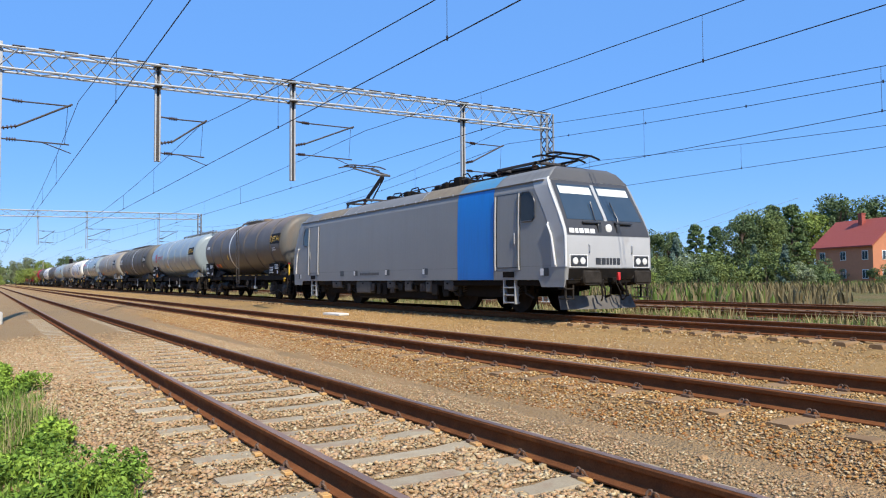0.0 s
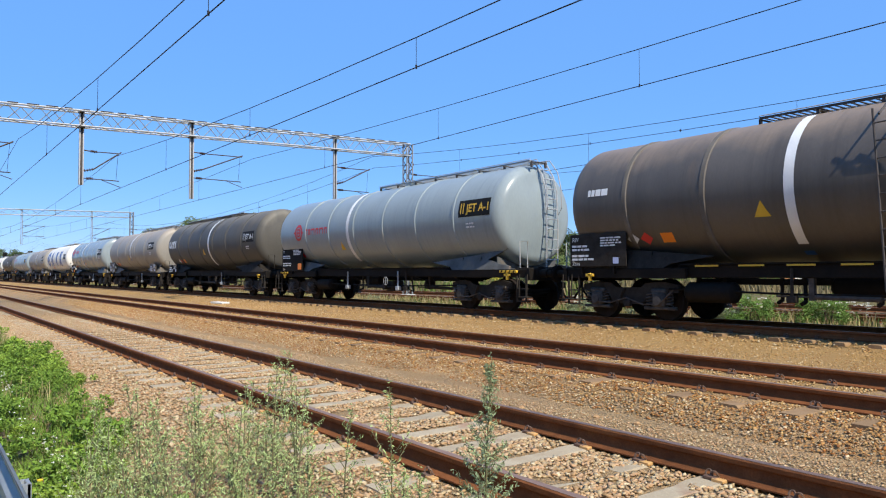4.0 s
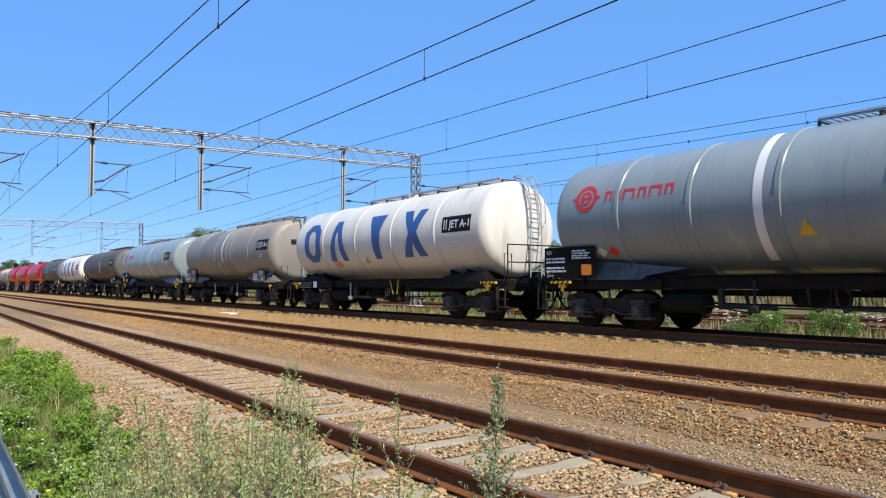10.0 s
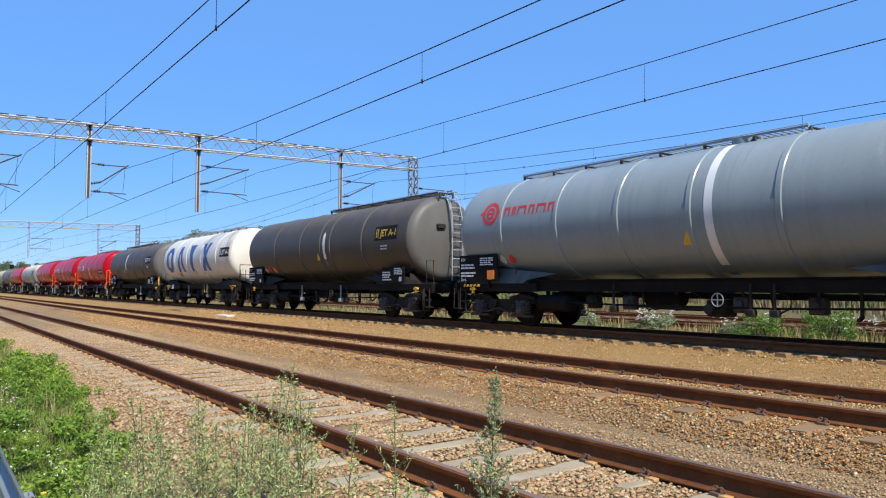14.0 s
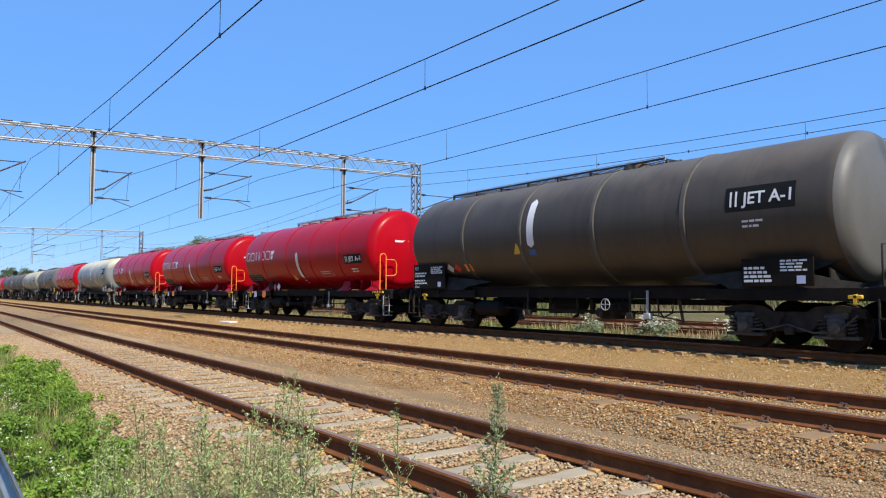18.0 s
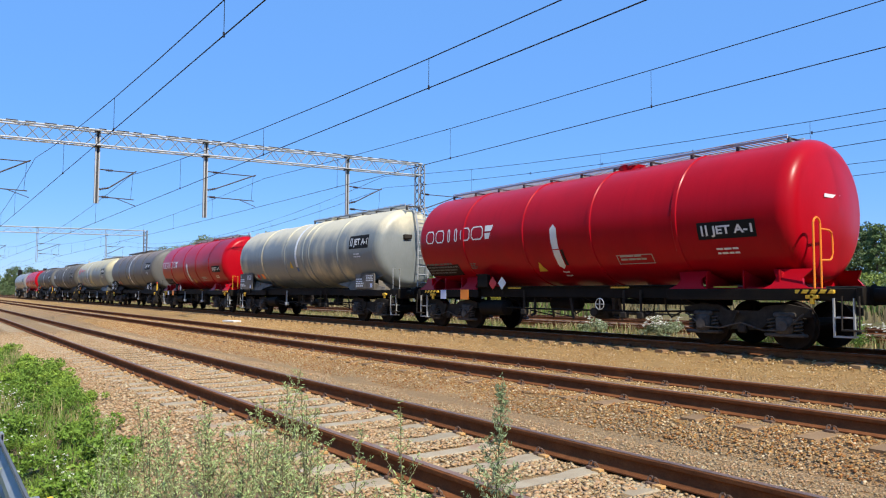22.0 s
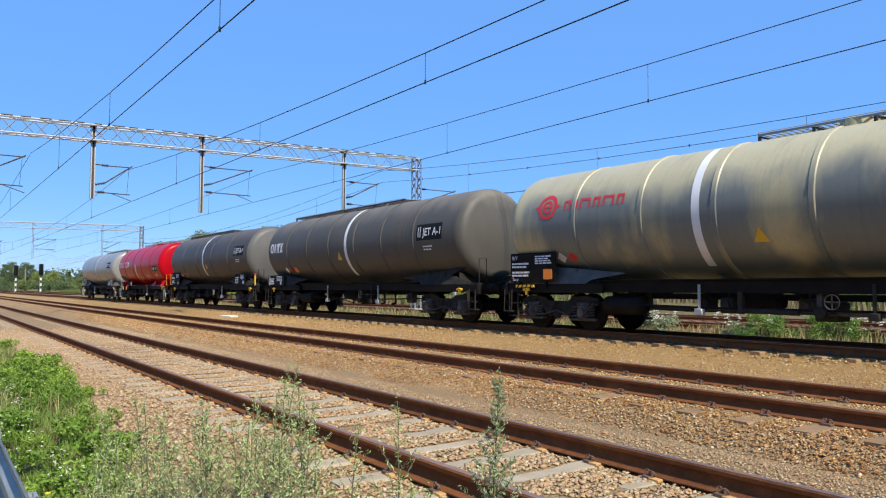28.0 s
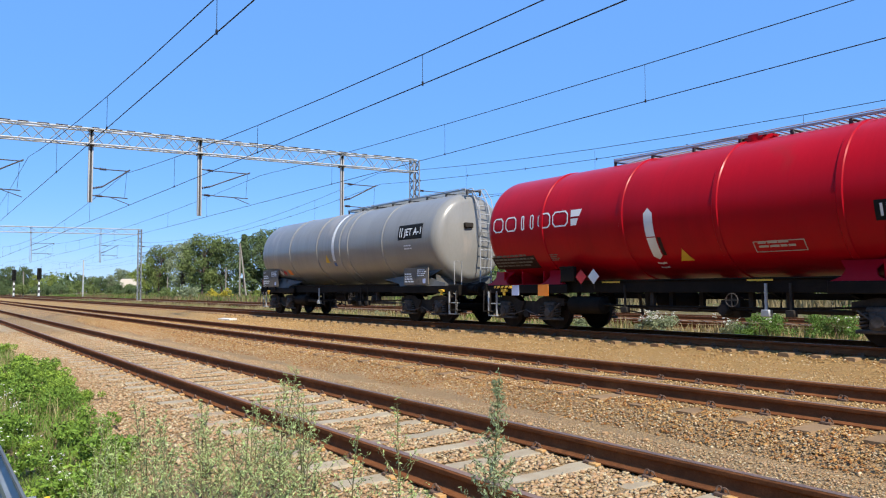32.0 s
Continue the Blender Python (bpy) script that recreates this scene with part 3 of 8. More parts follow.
def build_gantry(x, full=True, lift=0.0):
    g = empty("catenary_gantry", (0, 0, 0), "galvanised lattice steel gantry spanning the tracks", "gantry", "catenary gantries")
    ya, yb, za, zb, h = 1.45, 24.4, 8.31 + lift, 8.73 + lift, 0.70            # beam: ends, middle heights there, depth
    rise = lambda y: za + (zb - za) * (y - ya) / (yb - ya)
    part("near_mast", Shape().box(x - 0.19, x + 0.19, ya - 0.15, ya + 0.15, 0.15, 8.85 + lift, 0.02), GALV, g, "pale box-section steel mast")
    part("mast_base", Shape().box(x - 0.3, x + 0.3, ya - 0.28, ya + 0.28, -0.5, 0.15, 0.04), FOOT, g, "white concrete foot")
    ch, br = lattice(None, (x, yb, -0.2), (x, yb, 9.12 + lift), (1, 0, 0), (0, 1, 0), 0.42, 0.42, 0.50, 0.03)
    for s in ch:
        part("mast_chord", s, GALV_DULL, g)
    part("mast_bracing", merge(br), DARKSTEEL, g)
    part("mast_base", Shape().box(x - 0.35, x + 0.35, yb - 0.35, yb + 0.35, -0.6, 0.0, 0.04), FOOT, g)
    ch, br = lattice(None, (x, ya, za), (x, yb, zb), (0, 0, 1), (1, 0, 0), 0.55, h, 0.62 if full else 1.2, 0.021)
    for s in ch:
        part("beam_chord", s, GALV, g)
    for k in (-1, 1):
        part("chord_flange", Shape().tube([(x + k * 0.275, ya, za + h / 2), (x + k * 0.275, yb, zb + h / 2)], 0.045, 6).tube([(x + k * 0.275, ya, za - h / 2), (x + k * 0.275, yb, zb - h / 2)], 0.040, 6), GALV, g)
    if full:
        for s in br:
            part("brace", s, GALV_DULL, g)
        rc = random.Random(3)
        for i in range(30):
            y0 = ya + 0.4 + i * 0.75
            part("cable_cleat", Shape().tube([(x + 0.3, y0, rise(y0) + h / 2 + 0.05), (x + 0.3, y0 + rc.uniform(0.3, 0.6), rise(y0 + 0.5) + h / 2 + 0.05)], 0.028, 5), DARKSTEEL, g)
    else:
        part("beam_bracing", merge(br), GALV_DULL, g)
    for py, pz in ((6.36, 5.35), (11.4, 5.0), (19.45, 5.0)):
        zt = rise(py) + h / 2
        for k in (-1, 1):
            part("drop_post", Shape().box(x - 0.07, x + 0.07, py + k * 0.075 - 0.028, py + k * 0.075 + 0.028, pz, zt + 0.04, 0.008), GALV if full else GALV_DULL, g)
        if full:
            part("post_web", Shape().box(x - 0.02, x + 0.02, py - 0.05, py + 0.05, pz, zt), DARKSTEEL, g)
        for cz in (zt - 0.04, zt - h - 0.06):
            part("clamp", Shape().box(x - 0.30, x + 0.30, py - 0.12, py + 0.12, cz, cz + 0.09, 0.02), DARKSTEEL, g)
    for py, yt, zw in ((ya, 3.5, 5.4), (6.36, 7.95, 5.35), (11.4, 13.9, 5.75), (19.45, 21.6, 5.7), (24.4, 27.2, 5.7)):
        cantilever(g, x, py + (0.1 if py != ya else 0.15), yt, zw, 1)
    return g


build_gantry(-37.0)
build_gantry(-105.0, False, 0.55)
build_gantry(31.0, False)


def build_wires():
    """Contact wire, sagging carrier and droppers of each track."""
    spans = [(-241.0, -173.0), (-173.0, -105.0), (-105.0, -37.0), (-37.0, 31.0), (31.0, 99.0)]
    for (yl, zw, sag, stag, lift) in ((3.77, 5.4, 1.33, 0.05, 1.8), (7.75, 5.21, 1.13, 0.1, 1.6), (14.3, 5.85, 0.61, 0.25, 1.45), (21.7, 5.62, 1.74, 0.2, 2.5), (27.4, 5.61, 1.2, 0.2, 1.5)):
        w = empty("overhead_wire", (0, 0, 0), "dark copper contact wire hung below a sagging carrier wire", "overhead wire", "overhead wires over the tracks")
        con, car, twin = Shape(), Shape(), Shape()
        for i, (a, c) in enumerate(spans):
            s1, s2 = (stag, -stag) if i % 2 else (-stag, stag)
            pc, pm = [], []
            n = 16
            for k in range(n + 1):
                u = k / n
                y = yl + s1 + (s2 - s1) * u
                q = 4 * u * (1 - u)
                pc.append((a + (c - a) * u, y, zw - 0.04 * q))
                pm.append((a + (c - a) * u, y, zw + lift - sag * q))
                if 1 <= k < n and k % 2 == 0 and i < 4:
                    part("dropper", Shape().tube([pc[-1], pm[-1]], 0.006, 4), WIRE, w)
                    if i >= 2:
                        part("dropper_clamp", Shape().tube([Vector(pc[-1]) + Vector((0, 0, -0.03)), Vector(pc[-1]) + Vector((0, 0, 0.05))], 0.02, 6), WIRE, w)
            if yl == 21.7:
                tw = [(p[0], p[1] + 0.1, zw + 1.84 - 1.39 * 4 * (k / n) * (1 - k / n)) for k, p in enumerate(pm)]
                twin.tube(tw, 0.010, 6, False)
                if i >= 2:
                    for k in range(1, n):
                        q = Vector(tw[k])
                        part("wire_clamp", Shape().tube([q - Vector((0, 0, 0.04)), q + Vector((0, 0, 0.05))], 0.022, 6), WIRE, w)
            con.tube(pc, 0.0108, 6, False)
            car.tube(pm, 0.0105, 6, False)
        part("contact_wire", con, WIRE, w)
        part("carrier_wire", car, WIRE, w)
        if twin.v:
            part("auxiliary_wire", twin, WIRE, w)


build_wires()

# ---- the train ----
BLACK = material("underframe_black", (0.009, 0.008, 0.007), 0.75, 0.0, (0.02, 0.015, 0.011), 3, 0.7, 0.3, 30, 0.001, spec=0.1)
GREYUNDER = material("bogie_grey_dust", (0.044, 0.038, 0.032), 0.85, 0.0, (0.018, 0.015, 0.012), 5, 0.8, 0.3, 30, 0.001, spec=0.12)
AXLEBOX = material("axle_box_grey_grime", (0.105, 0.092, 0.081), 0.85, 0.0, (0.03, 0.026, 0.022), 7, 0.8, 0.3, 30, 0.001, spec=0.12)
WHEELM = material("wheel_brown_steel", (0.014, 0.011, 0.009), 0.8, 0.0, (0.04, 0.03, 0.025), 5, 0.7, 0.2, 30, spec=0.1)
WHITE = material("white_paint", (0.78, 0.78, 0.76), 0.5, 0, (0.62, 0.62, 0.6), 3, 0.5, 0.08, 40)
SIGNBLACK = material("sign_black", (0.013, 0.013, 0.013), 0.6, 0, (0.022, 0.022, 0.021), 5, 0.5, spec=0.08)
YELLOW = material("yellow_paint", (0.72, 0.44, 0.03), 0.55, 0, (0.5, 0.3, 0.03), 6, 0.5)
ORANGE = material("orange_plate", (0.86, 0.25, 0.02), 0.5, 0, (0.75, 0.2, 0.02), 6, 0.4)
REDPAINT = material("red_mark", (0.62, 0.03, 0.03), 0.5, 0, (0.45, 0.03, 0.03), 5, 0.4)
BLUEMARK = material("blue_mark", (0.03, 0.11, 0.33), 0.5, 0, (0.03, 0.08, 0.24), 5, 0.4)
PALELABEL = material("pale_label", (0.55, 0.60, 0.78), 0.5, 0, (0.45, 0.5, 0.7), 8, 0.5)
LADDER = material("ladder_grey", (0.45, 0.46, 0.46), 0.55, 0.3, (0.3, 0.3, 0.3), 6, 0.6)
BOARDDUST = material("dusty_side_board", (0.20, 0.178, 0.145), 0.8, 0, (0.13, 0.112, 0.09), 4, 0.9, 0.2, 30, 0, (1, 1, 1), (0.09, 0.075, 0.06), 2.0, 0.6, spec=0.2)
GRIMEPATCH = material("grimy_red_black", (0.022, 0.011, 0.009), 0.7, 0, (0.05, 0.02, 0.017), 5, 0.8, 0.3, 30, spec=0.15)
FADED = material("faded_grey_writing", (0.20, 0.19, 0.17), 0.7, 0, (0.10, 0.09, 0.08), 7, 0.9, spec=0.2)
ENDGREY = material("pale_grey_end", (0.125, 0.122, 0.112), 0.5, 0, (0.095, 0.092, 0.084), 1.5, 0.8, 0.1, 25, 0, (1, 1, 0.4), (0.15, 0.12, 0.09), 1.0, 0.6, spec=0.35, runs=0.2)
SADDLEGREY = material("saddle_blue_grey_soot", (0.12, 0.124, 0.12), 0.6, 0, (0.05, 0.048, 0.045), 2.5, 0.9, 0.2, 30, 0, (1, 1, 1), (0.16, 0.13, 0.10), 1.5, 0.6, spec=0.25)

PAINT = {
    "brown": material("tank_sooty_brown", (0.115, 0.098, 0.08), 0.5, 0, (0.08, 0.068, 0.056), 1.2, 0.9, 0.12, 25, 0, (1, 1, 0.25), (0.16, 0.11, 0.07), 0.8, 0.62, dust=(0.23, 0.17, 0.115), runs=0.27),
    "dark": material("tank_charcoal", (0.068, 0.064, 0.054), 0.6, 0, (0.085, 0.076, 0.06), 1.0, 0.9, 0.1, 25, 0, (1, 1, 0.3), (0.10, 0.08, 0.055), 0.7, 0.60, dust=(0.16, 0.14, 0.105), runs=0.23),
    "darkbrown": material("tank_dark_brown", (0.058, 0.048, 0.037), 0.5, 0, (0.075, 0.061, 0.046), 1.0, 0.9, 0.1, 25, 0, (1, 1, 0.3), (0.105, 0.082, 0.058), 0.7, 0.62, dust=(0.12, 0.098, 0.07), spec=0.35, runs=0.27),
    "beige": material("tank_dusty_grey", (0.29, 0.268, 0.228), 0.5, 0, (0.23, 0.212, 0.18), 1.2, 0.9, 0.1, 25, 0, (1, 1, 0.3), (0.34, 0.29, 0.22), 0.8, 0.60, dust=(0.32, 0.27, 0.21), runs=0.23),
    "bluegrey": material("tank_blue_grey", (0.27, 0.315, 0.325), 0.24, 0, (0.225, 0.265, 0.275), 1.2, 0.8, 0.08, 25, 0, (1, 1, 0.3), (0.42, 0.42, 0.37), 0.8, 0.63, spec=0.3, runs=0.23),
    "silver": material("tank_pale_silver", (0.275, 0.322, 0.332), 0.28, 0, (0.235, 0.277, 0.287), 1.2, 0.8, 0.08, 25, 0, (1, 1, 0.3), (0.5, 0.47, 0.38), 0.8, 0.64, spec=0.3, runs=0.20),
    "white": material("tank_white", (0.73, 0.71, 0.645), 0.42, 0, (0.65, 0.61, 0.52), 1.2, 0.8, 0.08, 25, 0, (1, 1, 0.25), (0.43, 0.37, 0.28), 0.9, 0.61, spec=0.3, runs=0.26),
    "cream": material("tank_cream_dust", (0.215, 0.235, 0.225), 0.45, 0, (0.18, 0.20, 0.193), 1.0, 0.8, 0.1, 25, 0, (1, 1, 0.3), (0.52, 0.46, 0.31), 0.7, 0.54, dust=(0.60, 0.54, 0.37), dust_from=3.72, runs=0.23),
    "olive": material("tank_grey_olive_dust", (0.18, 0.19, 0.165), 0.45, 0, (0.145, 0.155, 0.14), 1.0, 0.8, 0.1, 25, 0, (1, 1, 0.3), (0.42, 0.37, 0.21), 0.7, 0.54, dust=(0.46, 0.41, 0.25), dust_from=3.55, runs=0.25),
    "lightgrey": material("tank_light_grey", (0.26, 0.255, 0.235), 0.3, 0, (0.21, 0.205, 0.19), 1.2, 0.8, 0.08, 25, 0, (1, 1, 0.3), (0.38, 0.33, 0.28), 0.8, 0.64, runs=0.25),
    "red": material("tank_gloss_red", (0.43, 0.003, 0.011), 0.30, 0, (0.30, 0.004, 0.011), 1.0, 0.7, 0.05, 25, 0, (1, 1, 0.3), (0.30, 0.02, 0.02), 0.7, 0.66, spec=0.13, runs=0.16),
}

# lighter tones for rings on dark tanks, painting in their highlights
RINGLIT = {k: material("ring_lit_edge", c, 0.75, 0, d, 2.0, 0.9, 0.15, 25, spec=0.25) for k, c, d in (
    ("dark", (0.115, 0.108, 0.094), (0.065, 0.061, 0.053)), ("darkbrown", (0.125, 0.112, 0.094), (0.08, 0.069, 0.056)), ("brown", (0.16, 0.142, 0.12), (0.10, 0.087, 0.072)))}

# shared pieces of running gear


def wheel_shape(r, w=0.135):
    """Disc wheel with flange, dished web and hub; the outer side towards -y."""
    return Shape().turn([(-w / 2 - 0.03, 0.0), (-w / 2 - 0.03, 0.10), (-w / 2 + 0.02, 0.13), (-w / 2 + 0.035, r * 0.55), (-w / 2, r - 0.07), (-w / 2, r - 0.005), (w / 2 - 0.035, r), (w / 2 - 0.03, r + 0.028), (w / 2, r + 0.026), (w / 2, r - 0.08), (0.0, r * 0.55), (w / 2, 0.13), (w / 2, 0.0)], "y", n=28)


GEAR = {}


def gear(key, make, mat):
    if key not in GEAR:
        me = make().mesh(key[0] if isinstance(key, tuple) else key)
        me.materials.append(mat)
        GEAR[key] = me
    return GEAR[key]


def wheelset(parent, x, r, wheel_name="wheel"):
    """Axle with its two wheels, turning about y."""
    ax = part("wheelset", gear(("axle", r), lambda: Shape().turn([(-1.0, 0.055), (-0.85, 0.055), (-0.8, 0.08), (0.8, 0.08), (0.85, 0.055), (1.0, 0.055)], "y", n=10), WHEELM), None, parent, at=(x, 0, r))
    for k in (-1, 1):
        part("wheel", gear(("wheel", r), lambda: wheel_shape(r), WHEELM), None, ax, at=pose(0, k * 0.7525, 0, 0, 0, 0 if k < 0 else 180))
    return ax


def side_frame_shape():
    """Pressed side frame of a freight bogie: top bar, dropped middle, horns beside the axle boxes."""
    o = [(-1.38, 0.80), (-1.38, 0.64), (-0.62, 0.60), (-0.46, 0.42), (-0.28, 0.36), (0.28, 0.36), (0.46, 0.42), (0.62, 0.60), (1.38, 0.64), (1.38, 0.80), (0.95, 0.88), (0.5, 0.84), (0.35, 0.74), (-0.35, 0.74), (-0.5, 0.84), (-0.95, 0.88)]
    s = Shape().slab(o, -0.045, 0.045)
    for x in (-1.14, -0.66, 0.66, 1.14):
        s.slab([(x - 0.05, 0.62), (x - 0.035, 0.42), (x + 0.035, 0.42), (x + 0.05, 0.62)], -0.06, 0.06)
    return s


def axle_box_shape():
    s = Shape().box(-0.17, 0.17, -0.13, 0.10, -0.17, 0.20, 0.05).box(-0.40, 0.40, -0.11, 0.08, -0.21, -0.14, 0.02).box(-0.22, 0.22, -0.10, 0.08, 0.16, 0.26, 0.03)
    s.turn([(-0.17, 0.0), (-0.17, 0.10), (-0.155, 0.115), (-0.10, 0.115)], "y", n=14)
    return s


def spring_shape():
    """A coil spring."""
    pts = [(0.072 * math.cos(t), 0.072 * math.sin(t), 0.27 * t / 25.0 - 0.135) for t in np.linspace(0, 25, 50)]
    return Shape().tube(pts, 0.017, 4)


def bogie(car, x, r=0.46):
    """Two-axle freight bogie; every piece hangs under one frame part."""
    fr = part("bogie", gear("bogie_frame", lambda: Shape().box(-0.22, 0.22, -0.95, 0.95, 0.42, 0.72, 0.03).box(-1.2, -1.1, -0.95, 0.95, 0.50, 0.62, 0.02).box(1.1, 1.2, -0.95, 0.95, 0.50, 0.62, 0.02).turn([(0.70, 0.35), (0.82, 0.35), (0.90, 0.25)], "z", n=20), BLACK), None, car, at=(x, 0, 0))
    for k in (-0.9, 0.9):
        GEAR_SPIN.append((wheelset(car, x + k, r), r))
    part("brake_pipe", gear("bogie_pipe", lambda: Shape().tube([(-1.25, -1.14, 0.66), (-0.9, -1.17, 0.40), (-0.45, -1.15, 0.38), (0, -1.12, 0.50), (0.5, -1.15, 0.36), (0.95, -1.17, 0.38), (1.3, -1.12, 0.70)], 0.018, 6), AXLEBOX), None, fr)
    part("brake_beam", gear("brake_beam", lambda: Shape().box(-0.44, -0.36, -0.95, 0.95, 0.36, 0.44, 0.015).box(0.36, 0.44, -0.95, 0.95, 0.36, 0.44, 0.015), BLACK), None, fr)
    for sd in (-1, 1):
        part("damper", gear("damper", lambda: Shape().tube([(-0.28, 0, 0.36), (-0.08, 0, 0.72)], 0.035, 8).box(-0.06, 0.12, -0.05, 0.05, 0.30, 0.46, 0.02), GREYUNDER), None, fr, at=(0, sd * 1.10, 0))
        part("side_frame", gear("side_frame", side_frame_shape, GREYUNDER), None, fr, at=(0, sd * 1.0, 0))
        for k in (-0.9, 0.9):
            part("axle_box", gear("axle_box", axle_box_shape, AXLEBOX), None, fr, at=pose(k, sd * 1.02, r, 0, 0, 0 if sd < 0 else 180))
            for q in (-0.27, 0.27):
                part("coil_spring", gear("coil_spring", spring_shape, AXLEBOX), None, fr, at=(k + q, sd * 1.06, 0.47))
            part("brake_shoe", gear("brake_shoe", lambda: Shape().box(-0.04, 0.04, -0.06, 0.06, -0.2, 0.2, 0.02), BLACK), None, fr, at=pose(k + (0.52 if k < 0 else -0.52), sd * 0.7525, r, 0, 8, 0))
    return fr


GEAR_SPIN = []


def buffer_pair(car, x, sgn, half=0.875, z=1.06, r=0.225):
    for sd in (-1, 1):
        part("buffer", gear(("buffer", 1), lambda: Shape().turn([(-0.62, 0.19), (-0.60, 0.20), (-0.58, 0.12), (-0.30, 0.12), (-0.30, 0.095), (-0.05, 0.095), (-0.045, 0.20), (-0.02, 0.225), (0.0, 0.215), (0.01, 0.0)], "x", n=20), BLACK), None, car, at=pose(x, sd * half, z, 0, 0, 0 if sgn > 0 else 180))
    part("coupling", gear("coupling", lambda: Shape().tube([(-0.5, 0, 0.02), (-0.12, 0, 0.0), (-0.04, 0, 0.05), (0.0, 0, 0.0), (-0.05, 0, -0.09)], 0.045, 8).tube([(-0.2, 0.12, -0.02), (-0.1, 0.14, -0.35), (0.02, 0.14, -0.4), (0.08, 0.12, -0.2)], 0.022, 6), BLACK), None, car, at=pose(x, 0, z, 0, 0, 0 if sgn > 0 else 180))


def wrap(verts, faces, x0, R, zc, z0, grow=1.004):
    """Lays a flat drawing (x along, y up) on the near flank of a lying cylinder."""
    bm = bmesh.new()
    vs = [bm.verts.new((x, y, 0)) for x, y, *_ in verts]
    for f in faces:
        try:
            bm.faces.new([vs[i] for i in f])
        except ValueError:
            pass
    ys = [v[1] for v in verts]
    lo, hi = min(ys), max(ys)
    n = max(1, int((hi - lo) / 0.15))
    for i in range(1, n):
        bmesh.ops.bisect_plane(bm, geom=bm.verts[:] + bm.edges[:] + bm.faces[:], plane_co=(0, lo + (hi - lo) * i / n, 0), plane_no=(0, 1, 0))
    s = Shape()
    bm.verts.index_update()
    a0 = math.asin(max(-1, min(1, (z0 - zc) / R)))
    V = []
    for v in bm.verts:
        a = a0 + v.co.y / R
        V.append((x0 + v.co.x, -R * grow * math.cos(a), zc + R * grow * math.sin(a)))
    F = [tuple(v.index for v in f.verts) for f in bm.faces]
    bm.free()
    return s.add(V, F)


def flat(poly):
    return poly, [tuple(range(len(poly)))]


def bars(rows, width, gap=0.05, h=0.028, seed=1, words=3):
    """Lines of unreadable writing as short bars, in x and y, downwards from the origin."""
    rg = random.Random(seed)
    V, F = [], []
    for i in range(rows):
        x = 0.0
        while x < width * rg.uniform(0.75, 1.0) - 0.03:
            w = min(rg.uniform(0.06, width / words), width - x)
            y = -i * gap
            V += [(x, y, 0), (x + w, y, 0), (x + w, y + h, 0), (x, y + h, 0)]
            n = len(V)
            F.append((n - 4, n - 3, n - 2, n - 1))
            x += w + 0.025
    return V, F


def stand(vf, x0, y, z0):
    """Stands a flat drawing upright, facing -y."""
    V, F = vf
    return Shape().add([(x0 + v[0], y, z0 + v[1]) for v in V], F)


def board(parent, x, y, z, w, h, mat, seed, name="data_board"):
    """Side plate with rows of small writing."""
    bd = part(name, Shape().box(x - w / 2, x + w / 2, y, y + 0.03, z - h / 2, z + h / 2, 0.006), mat, parent)
    txt = Shape()
    for s in (stand(bars(2, w * 0.38, 0.085, 0.05, seed), x - w * 0.46, y - 0.004, z + h * 0.10), stand(bars(4, w * 0.36, 0.06, 0.035, seed + 1), x + w * 0.06, y - 0.004, z + h * 0.34),
              stand(bars(2, w * 0.40, 0.085, 0.05, seed + 2), x - w * 0.46, y - 0.004, z - h * 0.20)):
        txt.add(s.v, s.f)
    part("stencilled_writing", txt, WHITE, bd, "white stencilled lines too small to read", smooth=False)["kind"] = "stuff"
    part("pale_sticker", stand(flat([(0, 0), (0.17, 0), (0.17, 0.15), (0, 0.15)]), x + w * 0.28, y - 0.005, z - h * 0.42), PALELABEL, bd, smooth=False)
    return bd


def ladder_shape(h, w=0.36, step=0.3):
    s = Shape()
    for k in (-1, 1):
        s.tube([(0, k * w / 2, 0), (0, k * w / 2, h)], 0.02, 6)
    n = int(h / step)
    for i in range(n):
        z = 0.15 + i * step
        s.tube([(0, -w / 2, z), (0, w / 2, z)], 0.014, 5)
    return s


def block_shape(i, w, h):
    """Plain painted shapes: a hollow octagon, a hollow wedge, a tapering bar and an hourglass, w wide and h high."""
    if i == 0:
        o = [(0.3, 0), (0.7, 0), (1, 0.2), (1, 0.8), (0.7, 1), (0.3, 1), (0, 0.8), (0, 0.2)]
        q = [(0.5 + (x - 0.5) * 0.42, 0.5 + (y - 0.5) * 0.62) for x, y in o]
    elif i == 1:
        o = [(0, 0), (1, 0), (0.66, 1), (0.34, 1)]
        q = [(0.30, 0.0), (0.70, 0.0), (0.54, 0.70), (0.46, 0.70)]
    elif i == 2:
        o = [(0.33, 0), (0.70, 0), (0.78, 0.62), (1, 1), (0.02, 1), (0.25, 0.62)]
        q = None
    else:
        o = [(0.0, 0), (0.36, 0), (0.50, 0.30), (0.66, 0), (1.0, 0), (0.68, 0.52), (1.0, 1), (0.66, 1), (0.51, 0.72), (0.36, 1), (0.0, 1), (0.33, 0.52)]
        q = None
    V = [(x * w, y * h, 0) for x, y in o]
    if q is None:
        return V, [tuple(range(len(o)))]
    n = len(o)
    V += [(x * w, y * h, 0) for x, y in q]
    return V, [(k, (k + 1) % n, n + (k + 1) % n, n + k) for k in range(n) if not (i == 1 and k == 0)]


